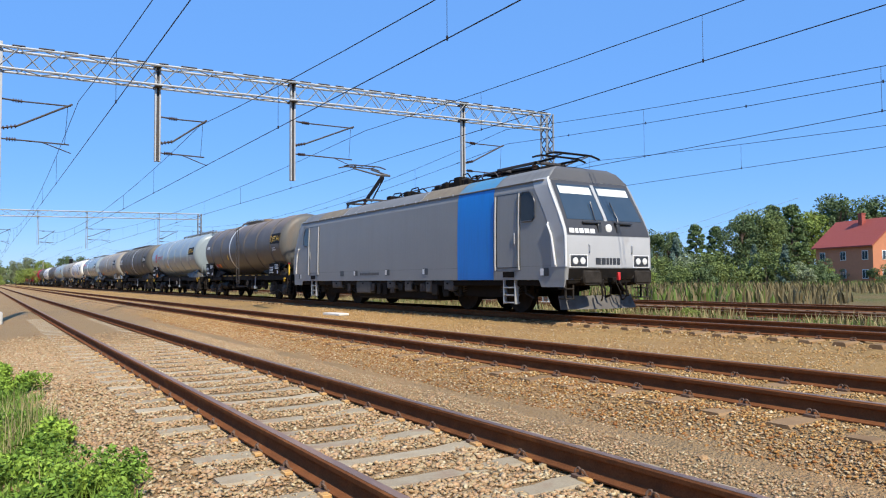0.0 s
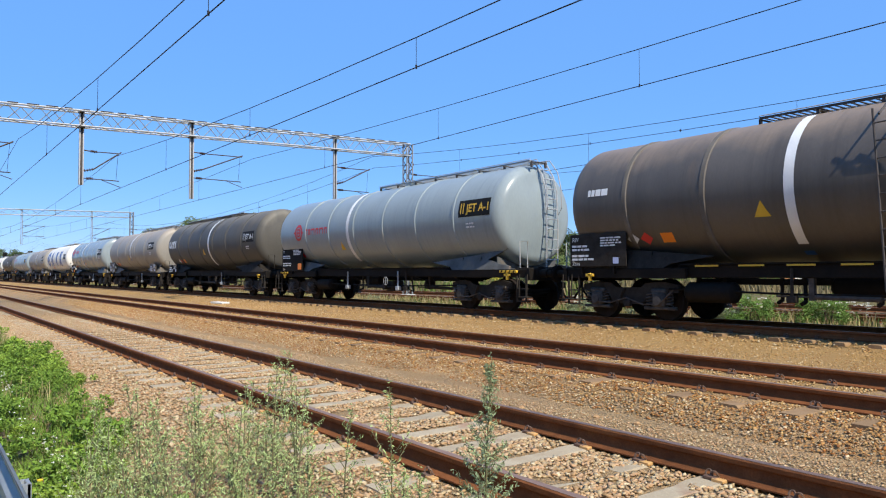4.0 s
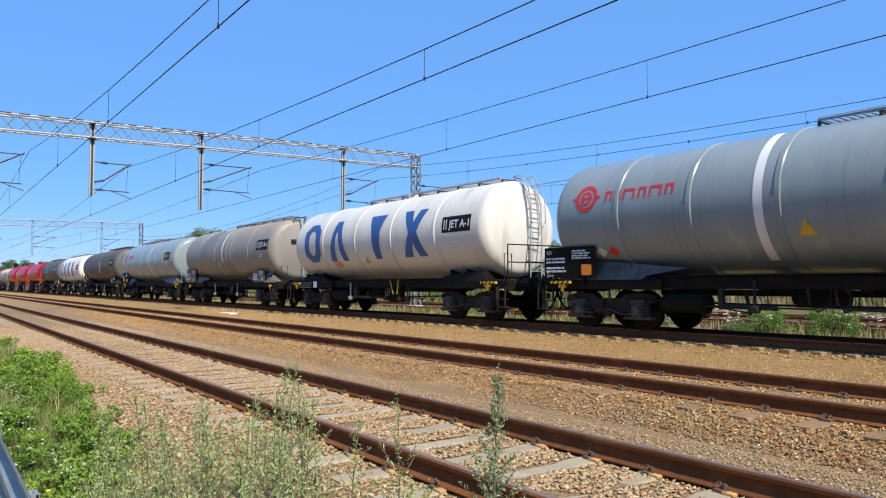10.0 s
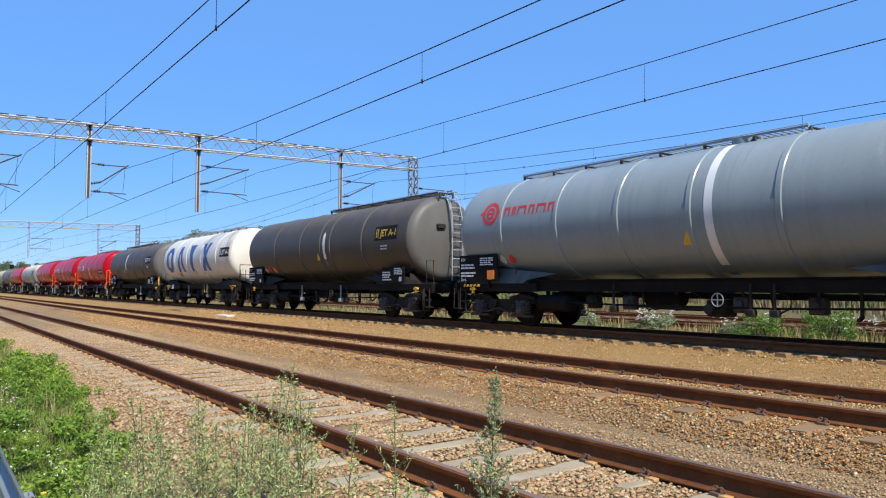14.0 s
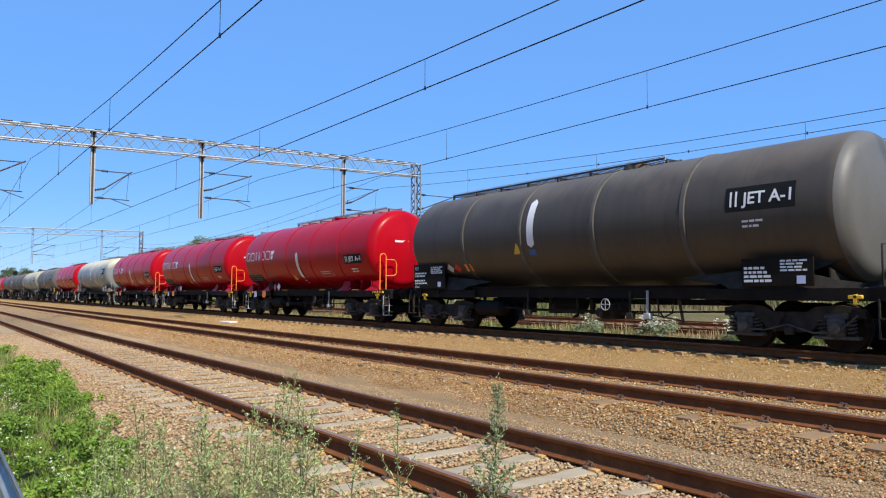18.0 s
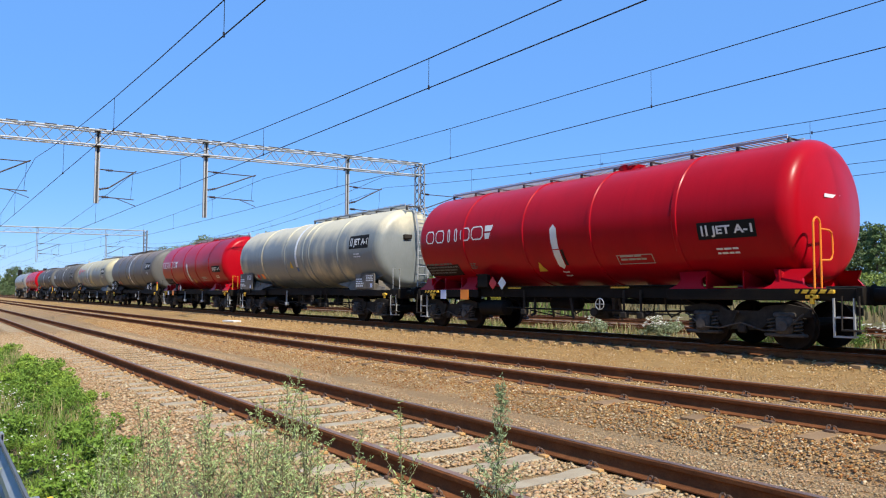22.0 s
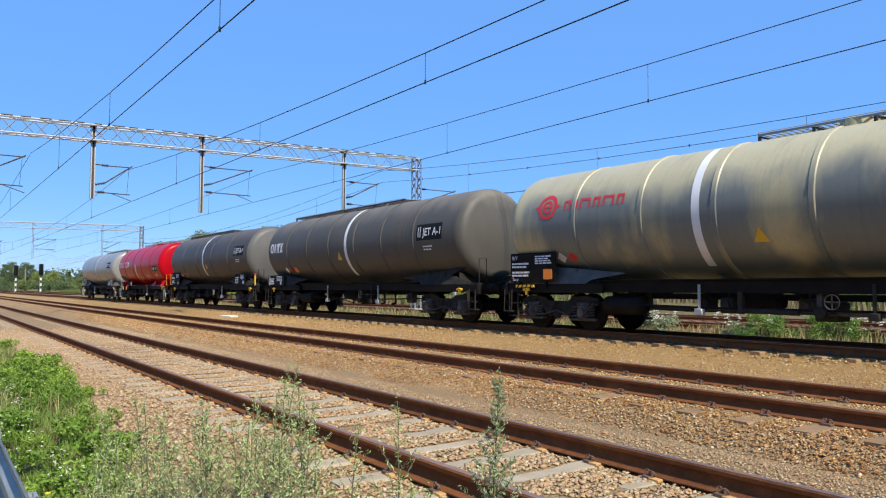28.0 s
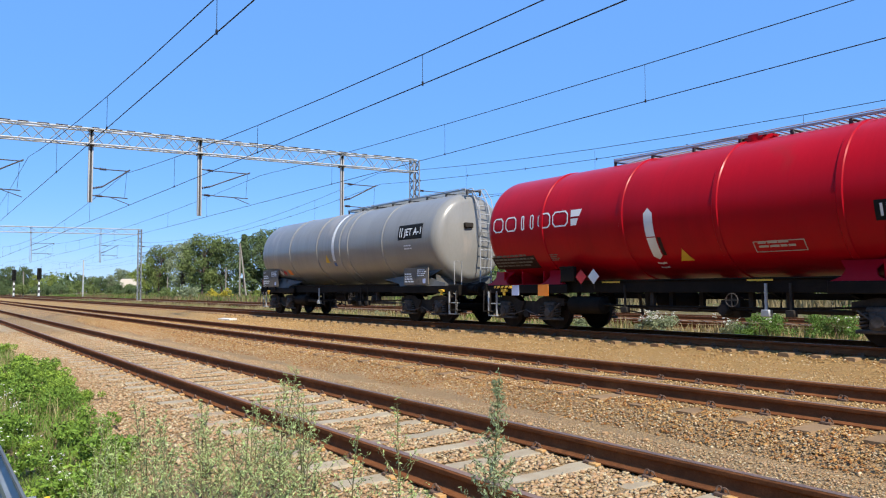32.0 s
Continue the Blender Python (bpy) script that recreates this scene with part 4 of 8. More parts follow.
def slats(x0, x1, z):
    """Open grating: cross bars with gaps."""
    g = Shape()
    n = int((x1 - x0) / 0.14)
    for i in range(n):
        x = x0 + (x1 - x0) * (i + 0.5) / n
        g.box(x - 0.022, x + 0.022, -0.30, 0.30, z, z + 0.014)
    return g


def tank_car(spec):
    """Bogie tank wagon, middle at the origin, rails at z 0, leading end towards +x, shown side towards -y."""
    L, col, kind = spec["len"], spec["col"], spec.get("kind", "plain")
    P = PAINT[col]
    rg = random.Random(spec["seed"])
    R, zc = 1.46, 2.74
    car = empty("tank_wagon", (0, 0, 0), spec["label"], "tank wagon", "tank wagons of the train")
    rear, front = spec.get("rear", 0.75), spec.get("front", 1.5)
    F0 = L / 2 - spec.get("off", 0.0)                   # where the marks of the red wagons count from
    xa, xb = -L / 2 + rear, L / 2 - front                                              # tank ends
    pivot = {-1: -L / 2 + rear + (1.50 if col == "red" else 1.70), 1: L / 2 - front - 1.45}   # bogie pins
    k, sag = 0.36, 0.15                                # dished end: shallow dish and rounded knuckle
    prof = [(xa + sag * u * u, (R - k) * u) for u in (0.0, 0.25, 0.5, 0.75, 0.95)]
    prof += [(xa + sag + k * (1 - math.cos(b)), R - k + k * math.sin(b)) for b in np.linspace(0.12, math.pi / 2, 9)]
    body = prof + [(xa + xb - x, r) for x, r in reversed(prof)]
    tank = part("tank", Shape().turn(body, "x", (0, 0, zc), n=56), P, car)
    # leading end of the brown tanks, greyer and lighter than the flank
    if col in ("darkbrown", "brown"):
        cap = [(xa + xb - x + 0.003, r + 0.002) for x, r in reversed(prof[:-2])]
        part("tank_end", Shape().turn(cap, "x", (0, 0, zc), n=56), ENDGREY, tank, "pale grey dished end")
    # rolled seams and stiffening rings
    for d in spec["rings"]:
        x = L / 2 - d
        ring = [(-0.07, R + 0.001), (-0.05, R + 0.024), (0.05, R + 0.024), (0.07, R + 0.001)]
        part("stiffening_ring", Shape().turn(ring, "x", (x, 0, zc), n=48, closed=True), RINGLIT.get(col, P), tank)
    # reflective upright band
    xband = L / 2 - spec["band"]
    lo, hi = spec.get("band_z", (1.75, zc + R * 0.93))
    bw = spec.get("band_w", 0.20)
    a1, a2 = math.asin((lo - zc) / R), math.asin((hi - zc) / R)
    hb = R * (a2 - a1)
    shape = [(-bw / 2, 0.08, 0), (0, 0, 0), (bw / 2, 0.08, 0), (bw / 2, hb - 0.12, 0), (0, hb, 0), (-bw / 2, hb - 0.12, 0)] if kind == "outline" or spec.get("pointed") else [(-bw / 2, 0, 0), (bw / 2, 0, 0), (bw / 2, hb, 0), (-bw / 2, hb, 0)]
    if kind == "outline":
        low = [(-bw / 2, 0.10, 0), (0, 0, 0), (bw / 2, 0.10, 0), (bw / 2, hb * 0.46, 0), (-bw / 2, hb * 0.46, 0)]
        hu = hb * 0.52
        top = [(-bw / 2, 0, 0), (bw / 2, 0, 0), (bw / 2, hu - 0.12, 0), (0, hu, 0), (-bw / 2, hu - 0.12, 0)]
        part("white_band", wrap(*flat(low), xband, R, zc, lo, 1.006), WHITE, tank, "lower half of the white stripe")
        part("white_band", wrap(*flat(top), xband, R, zc, zc + R * math.sin(a1 + hb * 0.48 / R), 1.006), WHITE, tank, "upper half of the white stripe")
        for k in (0, 1):
            part("band_mark", wrap(*flat([(-bw / 2, 0.0, 0), (0, -0.03, 0), (bw / 2, 0.0, 0), (bw / 2, 0.05, 0), (0, 0.03, 0), (-bw / 2, 0.05, 0)]), xband, R, zc, lo - 0.09 - 0.09 * k, 1.006), WHITE, tank)
        part("sheet_lap", wrap(*flat([(0, 0, 0), (0.10, 0, 0), (0.10, 0.46, 0), (0, 0.46, 0)]), xband + bw / 2 + 0.03, R, zc, lo + 0.08, 1.004), GRIMEPATCH, tank, "dark lapped sheet beside the stripe")
    elif kind != "big":
        part("white_band", wrap(*flat(shape), xband, R, zc, lo, 1.006), WHITE, tank, "white reflective stripe")
    if spec.get("band_foot", kind != "big"):
        part("band_mark", wrap(*flat([(-bw / 2, 0, 0), (bw / 2, 0, 0), (bw / 2, 0.16, 0), (-bw / 2, 0.16, 0)]), xband, R, zc, lo - 0.2, 1.006), BLUEMARK, tank)
    # filling sign
    sd, sz = spec.get("sign", (3.5, 2.75))
    sx = L / 2 - sd
    sw, sh = spec.get("sign_size", (1.38, 0.50))
    wr = wrap(*flat([(0, 0, 0), (sw, 0, 0), (sw, sh, 0), (0, sh, 0)]), sx, R, zc, sz, 1.006)
    sign = part("product_sign", wr, SIGNBLACK, tank, "black sign with white letters")
    V, F = lettering("JET A-1", sh * 0.66, 0.007)
    ink = YELLOW if spec.get("yellow_sign") else WHITE
    wid = max(v[0] for v in V)
    k = sw * 0.68 / wid
    part("sign_letters", wrap([(v[0] * k, v[1], 0) for v in V], F, sx + sw * 0.27, R, zc, sz + sh * 0.28, 1.010), ink, sign)
    for i in (0, 1):
        part("sign_stroke", wrap(*flat([(0, 0, 0), (0.045, 0, 0), (0.045, sh * 0.62, 0), (0, sh * 0.62, 0)]), sx + sw * (0.07 + 0.08 * i), R, zc, sz + sh * 0.2, 1.010), ink, sign)
    part("small_writing", wrap(*bars(2, 0.5, 0.1, 0.045, spec["seed"]), sx + 0.35, R, zc, sz - 0.22, 1.006), WHITE, tank, smooth=False)["kind"] = "stuff"
    # owner's marks as plain shapes
    if kind == "ring":
        xr, zr = spec.get("ring_at", (2.45, zc + 0.42))
        xr -= L / 2
        V, F = [], []
        for ro, ri in ((0.34, 0.24), (0.18, 0.11)):
            for i in range(24):
                t1, t2 = 2 * math.pi * i / 24, 2 * math.pi * (i + 1) / 24
                n = len(V)
                V += [(ro * math.cos(t1), ro * math.sin(t1), 0), (ro * math.cos(t2), ro * math.sin(t2), 0), (ri * math.cos(t2), ri * math.sin(t2), 0), (ri * math.cos(t1), ri * math.sin(t1), 0)]
                F.append((n, n + 1, n + 2, n + 3))
        V += [(-0.11, -0.03, 0), (0.11, -0.03, 0), (0.11, 0.03, 0), (-0.11, 0.03, 0)]
        F.append(tuple(range(len(V) - 4, len(V))))
        for k in (-1, 1):
            n = len(V)
            V += [(k * 0.33, -0.06, 0), (k * 0.46, 0.0, 0), (k * 0.33, 0.06, 0)]
            F.append((n, n + 1, n + 2))
        part("ring_mark", wrap(V, F, xr, R, zc, zr, 1.006), REDPAINT, tank, "red ring mark")
        V, F = [], []
        for i, w in enumerate((0.22, 0.14, 0.34, 0.22, 0.34, 0.22)):
            x = 0.60 + (0, 0.32, 0.54, 0.98, 1.29, 1.72)[i]
            for a, b2, c, d in ((0, 0.06, w, 0.12), (0, -0.13, 0.055, 0.06), (w - 0.055, -0.13, w, 0.06)):
                n = len(V)
                V += [(x + a, b2, 0), (x + c, b2, 0), (x + c, d, 0), (x + a, d, 0)]
                F.append((n, n + 1, n + 2, n + 3))
        part("name_mark", wrap(V, F, xr, R, zc, zr, 1.006), REDPAINT, tank, "red bar marks")["kind"] = "stuff"
    elif kind == "big":
        for i, (d, w) in enumerate(spec["blocks"]):
            part("blue_mark", wrap(*block_shape(i, w, 1.62), L / 2 - d, R, zc, 1.99, 1.006), BLUEMARK, tank, "large blue painted shape")
    elif kind == "blockname":
        for i in range(4):
            part("name_mark", wrap(*block_shape(i, 0.33, 0.42), -L / 2 + 1.45 + i * 0.345, R, zc, zc - 0.10, 1.006), WHITE, tank, "white painted shape")
    elif kind == "outline":
        V, F = [], []
        for d, w in ((13.93, 0.43), (13.41, 0.45), (12.77, 0.12), (12.42, 0.14), (12.12, 0.47), (11.58, 0.56)):
            x, e, c = 13.93 - d, 0.036, min(0.09, w / 3)
            o = [(c, 0), (w - c, 0), (w, c), (w, 0.40 - c), (w - c, 0.40), (c, 0.40), (0, 0.40 - c), (0, c)]
            q = [(e + (w - 2 * e) * a / w, e + (0.40 - 2 * e) * b2 / 0.40) for a, b2 in o]
            n = len(V)
            V += [(x + a, b2, 0) for a, b2 in o + q]
            F += [(n + k, n + (k + 1) % 8, n + 8 + (k + 1) % 8, n + 8 + k) for k in range(8)]
        for y in (0.0, 0.22):
            n = len(V)
            V += [(3.00, y, 0), (3.18 + y * 0.5, y, 0), (3.26 + y * 0.5, y + 0.17, 0), (3.00, y + 0.17, 0)]
            F.append((n, n + 1, n + 2, n + 3))
        part("name_mark", wrap(V, F, F0 - 13.93, R, zc, 2.63, 1.006), WHITE, tank, "white outlined block marks")["kind"] = "stuff"
    elif kind == "tinyname":
        part("name_mark", wrap(*bars(1, 0.6, 0.2, 0.16, 4, 2), -L / 2 + 1.6, R, zc, zc + 0.15, 1.006), WHITE, tank)["kind"] = "stuff"
    # warning marks on the lower flank
    part("warning_triangle", wrap(*flat([(0, 0, 0), (0.34, 0, 0), (0.17, 0.33, 0)]), xband + spec.get("tri", -0.75), R, zc, 1.67 if kind == "outline" else 1.86 if kind == "big" else 1.98 if kind == "ring" else 2.15, 1.006), YELLOW, tank, "yellow triangle")
    for i, (mt, dx) in enumerate(((REDPAINT, 3.1), (WHITE, 2.72))):
        if kind == "outline":
            part("hazard_diamond", Shape().slab([(0, -0.18), (0.18, 0), (0, 0.18), (-0.18, 0)], -0.006, 0.006), mt, car, at=(F0 - (10.78, 10.37)[i], -1.28, 1.36))
            part("plate_hanger", Shape().box(-0.02, 0.02, 0.01, 0.03, -0.3, 0.17), BLACK, car, at=(F0 - (10.78, 10.37)[i], -1.28, 1.36))
        else:
            part("hazard_diamond", wrap(*flat([(0, -0.17, 0), (0.17, 0, 0), (0, 0.17, 0), (-0.17, 0, 0)]), (L / 2 - 11.2 + 0.02 * dx if kind == "big" else -L / 2 + dx), R, zc, 1.85, 1.006), mt, tank)
    # top walkway, dome cover and hand rail
    w0, w1 = spec.get("walk", (-1.0, xb - 0.1))
    wmat = DARKSTEEL if col in ("dark", "darkbrown", "brown") else LADDER if col in ("red", "white") else GALV_DULL
    wk = part("top_walkway", slats(w0, w1, zc + R + 0.08), wmat, car, "open grating along the tank top")
    wk["kind"] = "stuff"
    for k in (-1, 1):
        part("walkway_edge", Shape().box(w0, w1, k * 0.31 - 0.006, k * 0.31 + 0.006, zc + R + 0.065, zc + R + 0.115, 0.002), wmat, wk)
    n = int((w1 - w0) / 1.1)
    for i in range(n + 1):
        x = w0 + (w1 - w0) * i / n
        part("walkway_stay", gear("walkway_stay", lambda: Shape().box(-0.03, 0.03, -0.30, -0.24, -0.12, 0.05, 0.006).box(-0.03, 0.03, 0.24, 0.30, -0.12, 0.05, 0.006).box(-0.03, 0.03, -0.30, 0.30, 0.02, 0.045, 0.004), DARKSTEEL), None, wk, at=(x, 0, zc + R + 0.03))
    part("filling_dome", Shape().turn([(-0.06, 0.34), (0.10, 0.34), (0.13, 0.30), (0.15, 0.0)], "z", (0.9, 0, zc + R), n=20), P, car)
    for k in (-1, 1):
        part("walkway_rail", Shape().tube([(w0, k * 0.33, zc + R + 0.05), (w0, k * 0.33, zc + R + 0.135), (w1, k * 0.33, zc + R + 0.135), (w1, k * 0.33, zc + R + 0.05)], 0.012, 5), LADDER, wk)
    # underframe
    fb = 1.18
    for sgn in (-1, 1):
        for y in (-1.25, 1.15):
            part("sole_bar", Shape().box(*sorted((sgn * (L / 2 - 0.62), pivot[sgn] - sgn * 1.7)), y, y + 0.1, 0.95, fb, 0.012), BLACK, car)
    for y in (-1.12, 1.02):
        part("side_sill", Shape().box(pivot[-1] + 1.45, pivot[1] - 1.45, y, y + 0.1, 0.97, 1.24, 0.012).box(pivot[-1] + 1.45, pivot[1] - 1.45, y - 0.05, y + 0.1, 1.24, 1.27), BLACK, car)
    for i in range(5):
        x = -L / 2 + 4.6 + (L - 9.2) * i / 4
        part("cross_bearer", gear("cross_bearer", lambda: Shape().slab_x([(-1.05, 1.22), (1.05, 1.22), (1.0, 1.02), (0.5, 0.86), (-0.5, 0.86), (-1.0, 1.02)], -0.04, 0.04), BLACK), None, car, at=(x, 0, 0))
    # brake rigging and small gear hung below the sills
    for i in range(9):
        x = -L / 2 + 5.6 + (L - 10.6) * (i + rg.uniform(0.1, 0.9)) / 9
        kind_ = rg.choice(["brake_lever", "slack_adjuster", "hose", "gear_box", "pipe_bracket"])
        yy = rg.uniform(-1.1, -0.5)
        if kind_ == "brake_lever":
            sh = Shape().slab([(x - 0.04, 0.95), (x + 0.04, 0.95), (x + 0.14, 0.45), (x + 0.08, 0.42)], yy, yy + 0.02).tube([(x - 0.8, yy, 0.6), (x + 0.11, yy, 0.48)], 0.018, 5)
        elif kind_ == "slack_adjuster":
            sh = Shape().tube([(x - 0.6, yy, 0.62), (x + 0.6, yy, 0.60)], 0.05, 8).tube([(x - 1.3, yy, 0.62), (x + 1.3, yy, 0.60)], 0.02, 6).box(x - 0.65, x - 0.55, yy - 0.05, yy + 0.05, 0.55, 1.0)
        elif kind_ == "hose":
            sh = Shape().tube([(x, yy, 1.0), (x + 0.05, yy - 0.03, 0.7), (x + 0.2, yy - 0.04, 0.55), (x + 0.4, yy, 0.66), (x + 0.45, yy, 1.0)], 0.022, 6)
        elif kind_ == "gear_box":
            sh = Shape().box(x - 0.16, x + 0.16, yy, yy + 0.25, 0.55, 0.88, 0.03).turn([(-0.04, 0.09), (0.0, 0.09), (0.01, 0.0)], "y", (x, yy - 0.02, 0.72), 12).box(x - 0.03, x + 0.03, yy + 0.1, yy + 0.14, 0.88, 1.05)
        else:
            sh = Shape().box(x - 0.03, x + 0.03, yy, yy + 0.04, 0.5, 1.0).tube([(x, yy, 0.52), (x, yy - 0.12, 0.48)], 0.04, 8)
        part(kind_, sh, rg.choice([GREYUNDER, GREYUNDER, AXLEBOX, BLACK]), car)
    if kind in ("tinyname", "outline"):
        for x in ([-2.6, 1.2, 4.0] if kind == "outline" else [-4.0, -3.0, -2.0, -1.0, 0.3, 1.4, 2.5, 3.6]):
            part("yellow_dash", Shape().box(x, x + 0.55, -1.175, -1.17, 1.20, 1.235), YELLOW, car)
    for sgn in (-1, 1):
        part("headstock", Shape().box(-0.06, 0.06, -1.3, 1.3, 0.88, fb + 0.02, 0.015), BLACK, car, at=(sgn * (L / 2 - 0.66), 0, 0))
        buffer_pair(car, sgn * L / 2, sgn)
        if col == "red":
            ol = None
        elif kind == "big":
            ol = [(-1.6, fb), (1.2, fb), (0.9, 1.42), (0.2, 1.46), (-0.8, 1.38)]
        else:
            ol = [(-1.15, fb), (1.45, fb), (1.45, 1.27), (1.0, 1.33), (0.42, 1.47), (0.75, 1.60), (1.16, 1.76), (1.05, 1.82), (0.55, 1.69), (-0.1, 1.61), (-1.2, 1.52), (-2.35, 1.42), (-1.75, 1.34), (-1.3, 1.27)]
        lean = 0.80 if col == "red" else 0.42
        sad = Shape()
        for o in ([ol] if ol else [[(c - 0.52, fb), (c + 0.42, fb), (c + 0.26, 1.26), (c + 0.20, 1.38), (c + 0.34, 1.56), (c - 0.46, 1.56), (c - 0.32, 1.38), (c - 0.36, 1.26)] for c in (-1.12, 1.08)]):
            sad.slab(o, -1.25, -1.19).slab(o, 1.19, 1.25)
        sad.v = [(x, y - math.copysign(lean * (z - fb), y), z) for x, y, z in sad.v]
        sad.box(-1.2, 1.1, -1.1, 1.1, fb - 0.12, fb + 0.03)
        for q in (-0.75, 0.1, 0.85):
            sad.slab_x([(-1.15, fb), (1.15, fb), (1.15, 1.55), (0.7, 1.42), (0, 1.30), (-0.7, 1.42), (-1.15, 1.55)], q - 0.015, q + 0.015)
        if sgn < 0:
            sad.move(pose(0, 0, 0, 0, 0, 180))
        smat = P if col in ("red",) else (BLACK if col == "white" else GREYUNDER if col in ("dark", "darkbrown", "brown") else SADDLEGREY if col in ("silver", "bluegrey", "lightgrey", "olive") else BOARDDUST if col in ("beige", "cream") else GREYUNDER)
        part("saddle", sad, smat, car, at=(pivot[sgn], 0, 0))
        bogie(car, pivot[sgn])
        # steps and shunter's rail at the corners
        for sd in (-1, 1):
            st = Shape()
            for k in (0, 1):
                st.box(-0.17, 0.17, -0.02, 0.16, 0.30 + 0.34 * k, 0.33 + 0.34 * k, 0.006)
            st.box(-0.19, -0.165, -0.02, 0.03, 0.30, 1.0).box(0.165, 0.19, -0.02, 0.03, 0.30, 1.0)
            part("step", st, LADDER if col in ("red", "lightgrey", "cream") else GREYUNDER, car, at=pose(sgn * (L / 2 - 0.95), sd * 1.27, 0, 0, 0, 0 if sd < 0 else 180))
        part("corner_hook", Shape().box(-0.12, 0.12, -0.05, 0.02, -0.03, 0.04, 0.01).box(-0.035, 0.035, -0.05, 0.02, -0.13, 0.05, 0.01), YELLOW, car, "yellow towing hook", at=(sgn * (L / 2 - 1.5), -1.28, 1.02))
    # brake gear and pipes hung between the bogies
    part("air_cylinder", Shape().turn([(-0.55, 0.0), (-0.53, 0.12), (-0.45, 0.19), (0.45, 0.19), (0.53, 0.12), (0.55, 0.0)], "x", (-0.9, -0.55, 0.80), n=18), BLACK, car)
    part("air_reservoir", Shape().turn([(-0.62, 0.0), (-0.60, 0.14), (-0.52, 0.22), (0.52, 0.22), (0.60, 0.14), (0.62, 0.0)], "x", (pivot[-1] + 2.15, -0.95, 0.66), n=18).box(pivot[-1] + 1.8, pivot[-1] + 1.86, -1.0, -0.9, 0.8, 1.0).box(pivot[-1] + 2.44, pivot[-1] + 2.5, -1.0, -0.9, 0.8, 1.0), BLACK, car)
    if kind == "big":
        part("valve_legs", Shape().tube([(1.0, -1.2, 1.2), (1.25, -1.22, 0.75)], 0.022, 6).tube([(1.55, -1.2, 1.25), (1.5, -1.22, 0.75)], 0.022, 6), YELLOW, car, "yellow bent tubes")
    part("valve_chest", Shape().box(0.4, 0.85, -0.9, -0.45, 0.45, 0.82, 0.03).turn([(-0.16, 0.11), (0.16, 0.11)], "y", (0.62, -1.0, 0.62), 14), GREYUNDER, car)
    part("brake_pipe", Shape().tube([(-L / 2 + 3.6, -1.05, 0.72), (-2, -1.05, 0.66), (2, -1.05, 0.66), (L / 2 - 3.6, -1.05, 0.72)], 0.025, 6), BLACK, car)
    part("truss_bar", Shape().box(-L / 2 + 3.8, L / 2 - 3.8, -0.35, -0.25, 0.82, 0.95, 0.01), BLACK, car)
    for x in (-1.9, 1.6, 2.1):
        part("drain_valve", Shape().tube([(x, -1.18, 1.15), (x, -1.18, 0.60)], 0.03, 6).box(x - 0.09, x + 0.09, -1.24, -1.10, 0.5, 0.64, 0.015), GREYUNDER if rg.random() < 0.6 else LADDER, car)
    part("hand_wheel", Shape().turn([(-0.012, 0.135), (0, 0.147), (0.012, 0.135), (0, 0.123), (-0.012, 0.135)], "y", (0.9, -1.24, 0.82), 18, True).box(0.77, 1.03, -1.25, -1.23, 0.81, 0.83).box(0.89, 0.91, -1.25, -1.23, 0.69, 0.95), LADDER if spec["seed"] % 3 == 0 else AXLEBOX, car)
    # plates
    if kind == "outline":
        part("orange_plate", Shape().box(-0.20, 0.20, -0.012, 0.0, -0.15, 0.15, 0.003), ORANGE, car, "orange hazard plate", at=(F0 - 12.15, -1.262, 1.03))
        part("pale_label", Shape().box(-0.15, 0.15, -0.012, 0.0, -0.14, 0.14, 0.003), PALELABEL, car, at=(F0 - 13.25, -1.262, 1.03))
        part("paper_holder", Shape().box(-0.24, 0.24, -0.12, 0.0, -0.19, 0.19, 0.02).box(-0.25, 0.25, -0.14, -0.12, 0.15, 0.20, 0.004).box(-0.28, -0.24, -0.08, -0.02, -0.21, -0.15, 0.01).box(0.24, 0.28, -0.08, -0.02, -0.21, -0.15, 0.01), BLACK, car, "black hinged paper box", at=(F0 - 11.25, -1.18, 1.43))
        for d, w, z, h in ((14.30, 1.80, 1.62, 0.46),):
            gp = part("grime_patch", wrap(*flat([(0, 0.02, 0), (w * 0.4, 0, 0), (w, 0.03, 0), (w - 0.02, h, 0), (w * 0.5, h - 0.03, 0), (0.03, h, 0)]), F0 - d, R, zc, z, 1.004), GRIMEPATCH, tank, "worn grimy patch round faded writing")
            part("stencilled_writing", wrap(*bars(4, w * 0.9, 0.11, 0.055, 9, 6), F0 - d + 0.1, R, zc, z + h - 0.12, 1.007), FADED, gp, "worn grey lettering too small to read", smooth=False)["kind"] = "stuff"
        part("stencilled_writing", wrap(*bars(4, 0.3, 0.055, 0.03, 13, 2), F0 - 11.92, R, zc, 1.94, 1.006), FADED, tank, smooth=False)["kind"] = "stuff"
        V, F = [(0, 0, 0), (1.04, 0, 0), (1.04, 0.26, 0), (0, 0.26, 0), (0.02, 0.02, 0), (1.02, 0.02, 0), (1.02, 0.24, 0), (0.02, 0.24, 0)], [(0, 1, 5, 4), (1, 2, 6, 5), (2, 3, 7, 6), (3, 0, 4, 7)]
        part("framed_note", wrap(V, F, F0 - 6.20, R, zc, 1.77, 1.006), LADDER, tank, "thin white frame round unreadable writing")
        part("framed_writing", wrap(*bars(2, 0.84, 0.09, 0.05, 5, 4), F0 - 6.10, R, zc, 1.93, 1.006), LADDER, tank, smooth=False)["kind"] = "stuff"
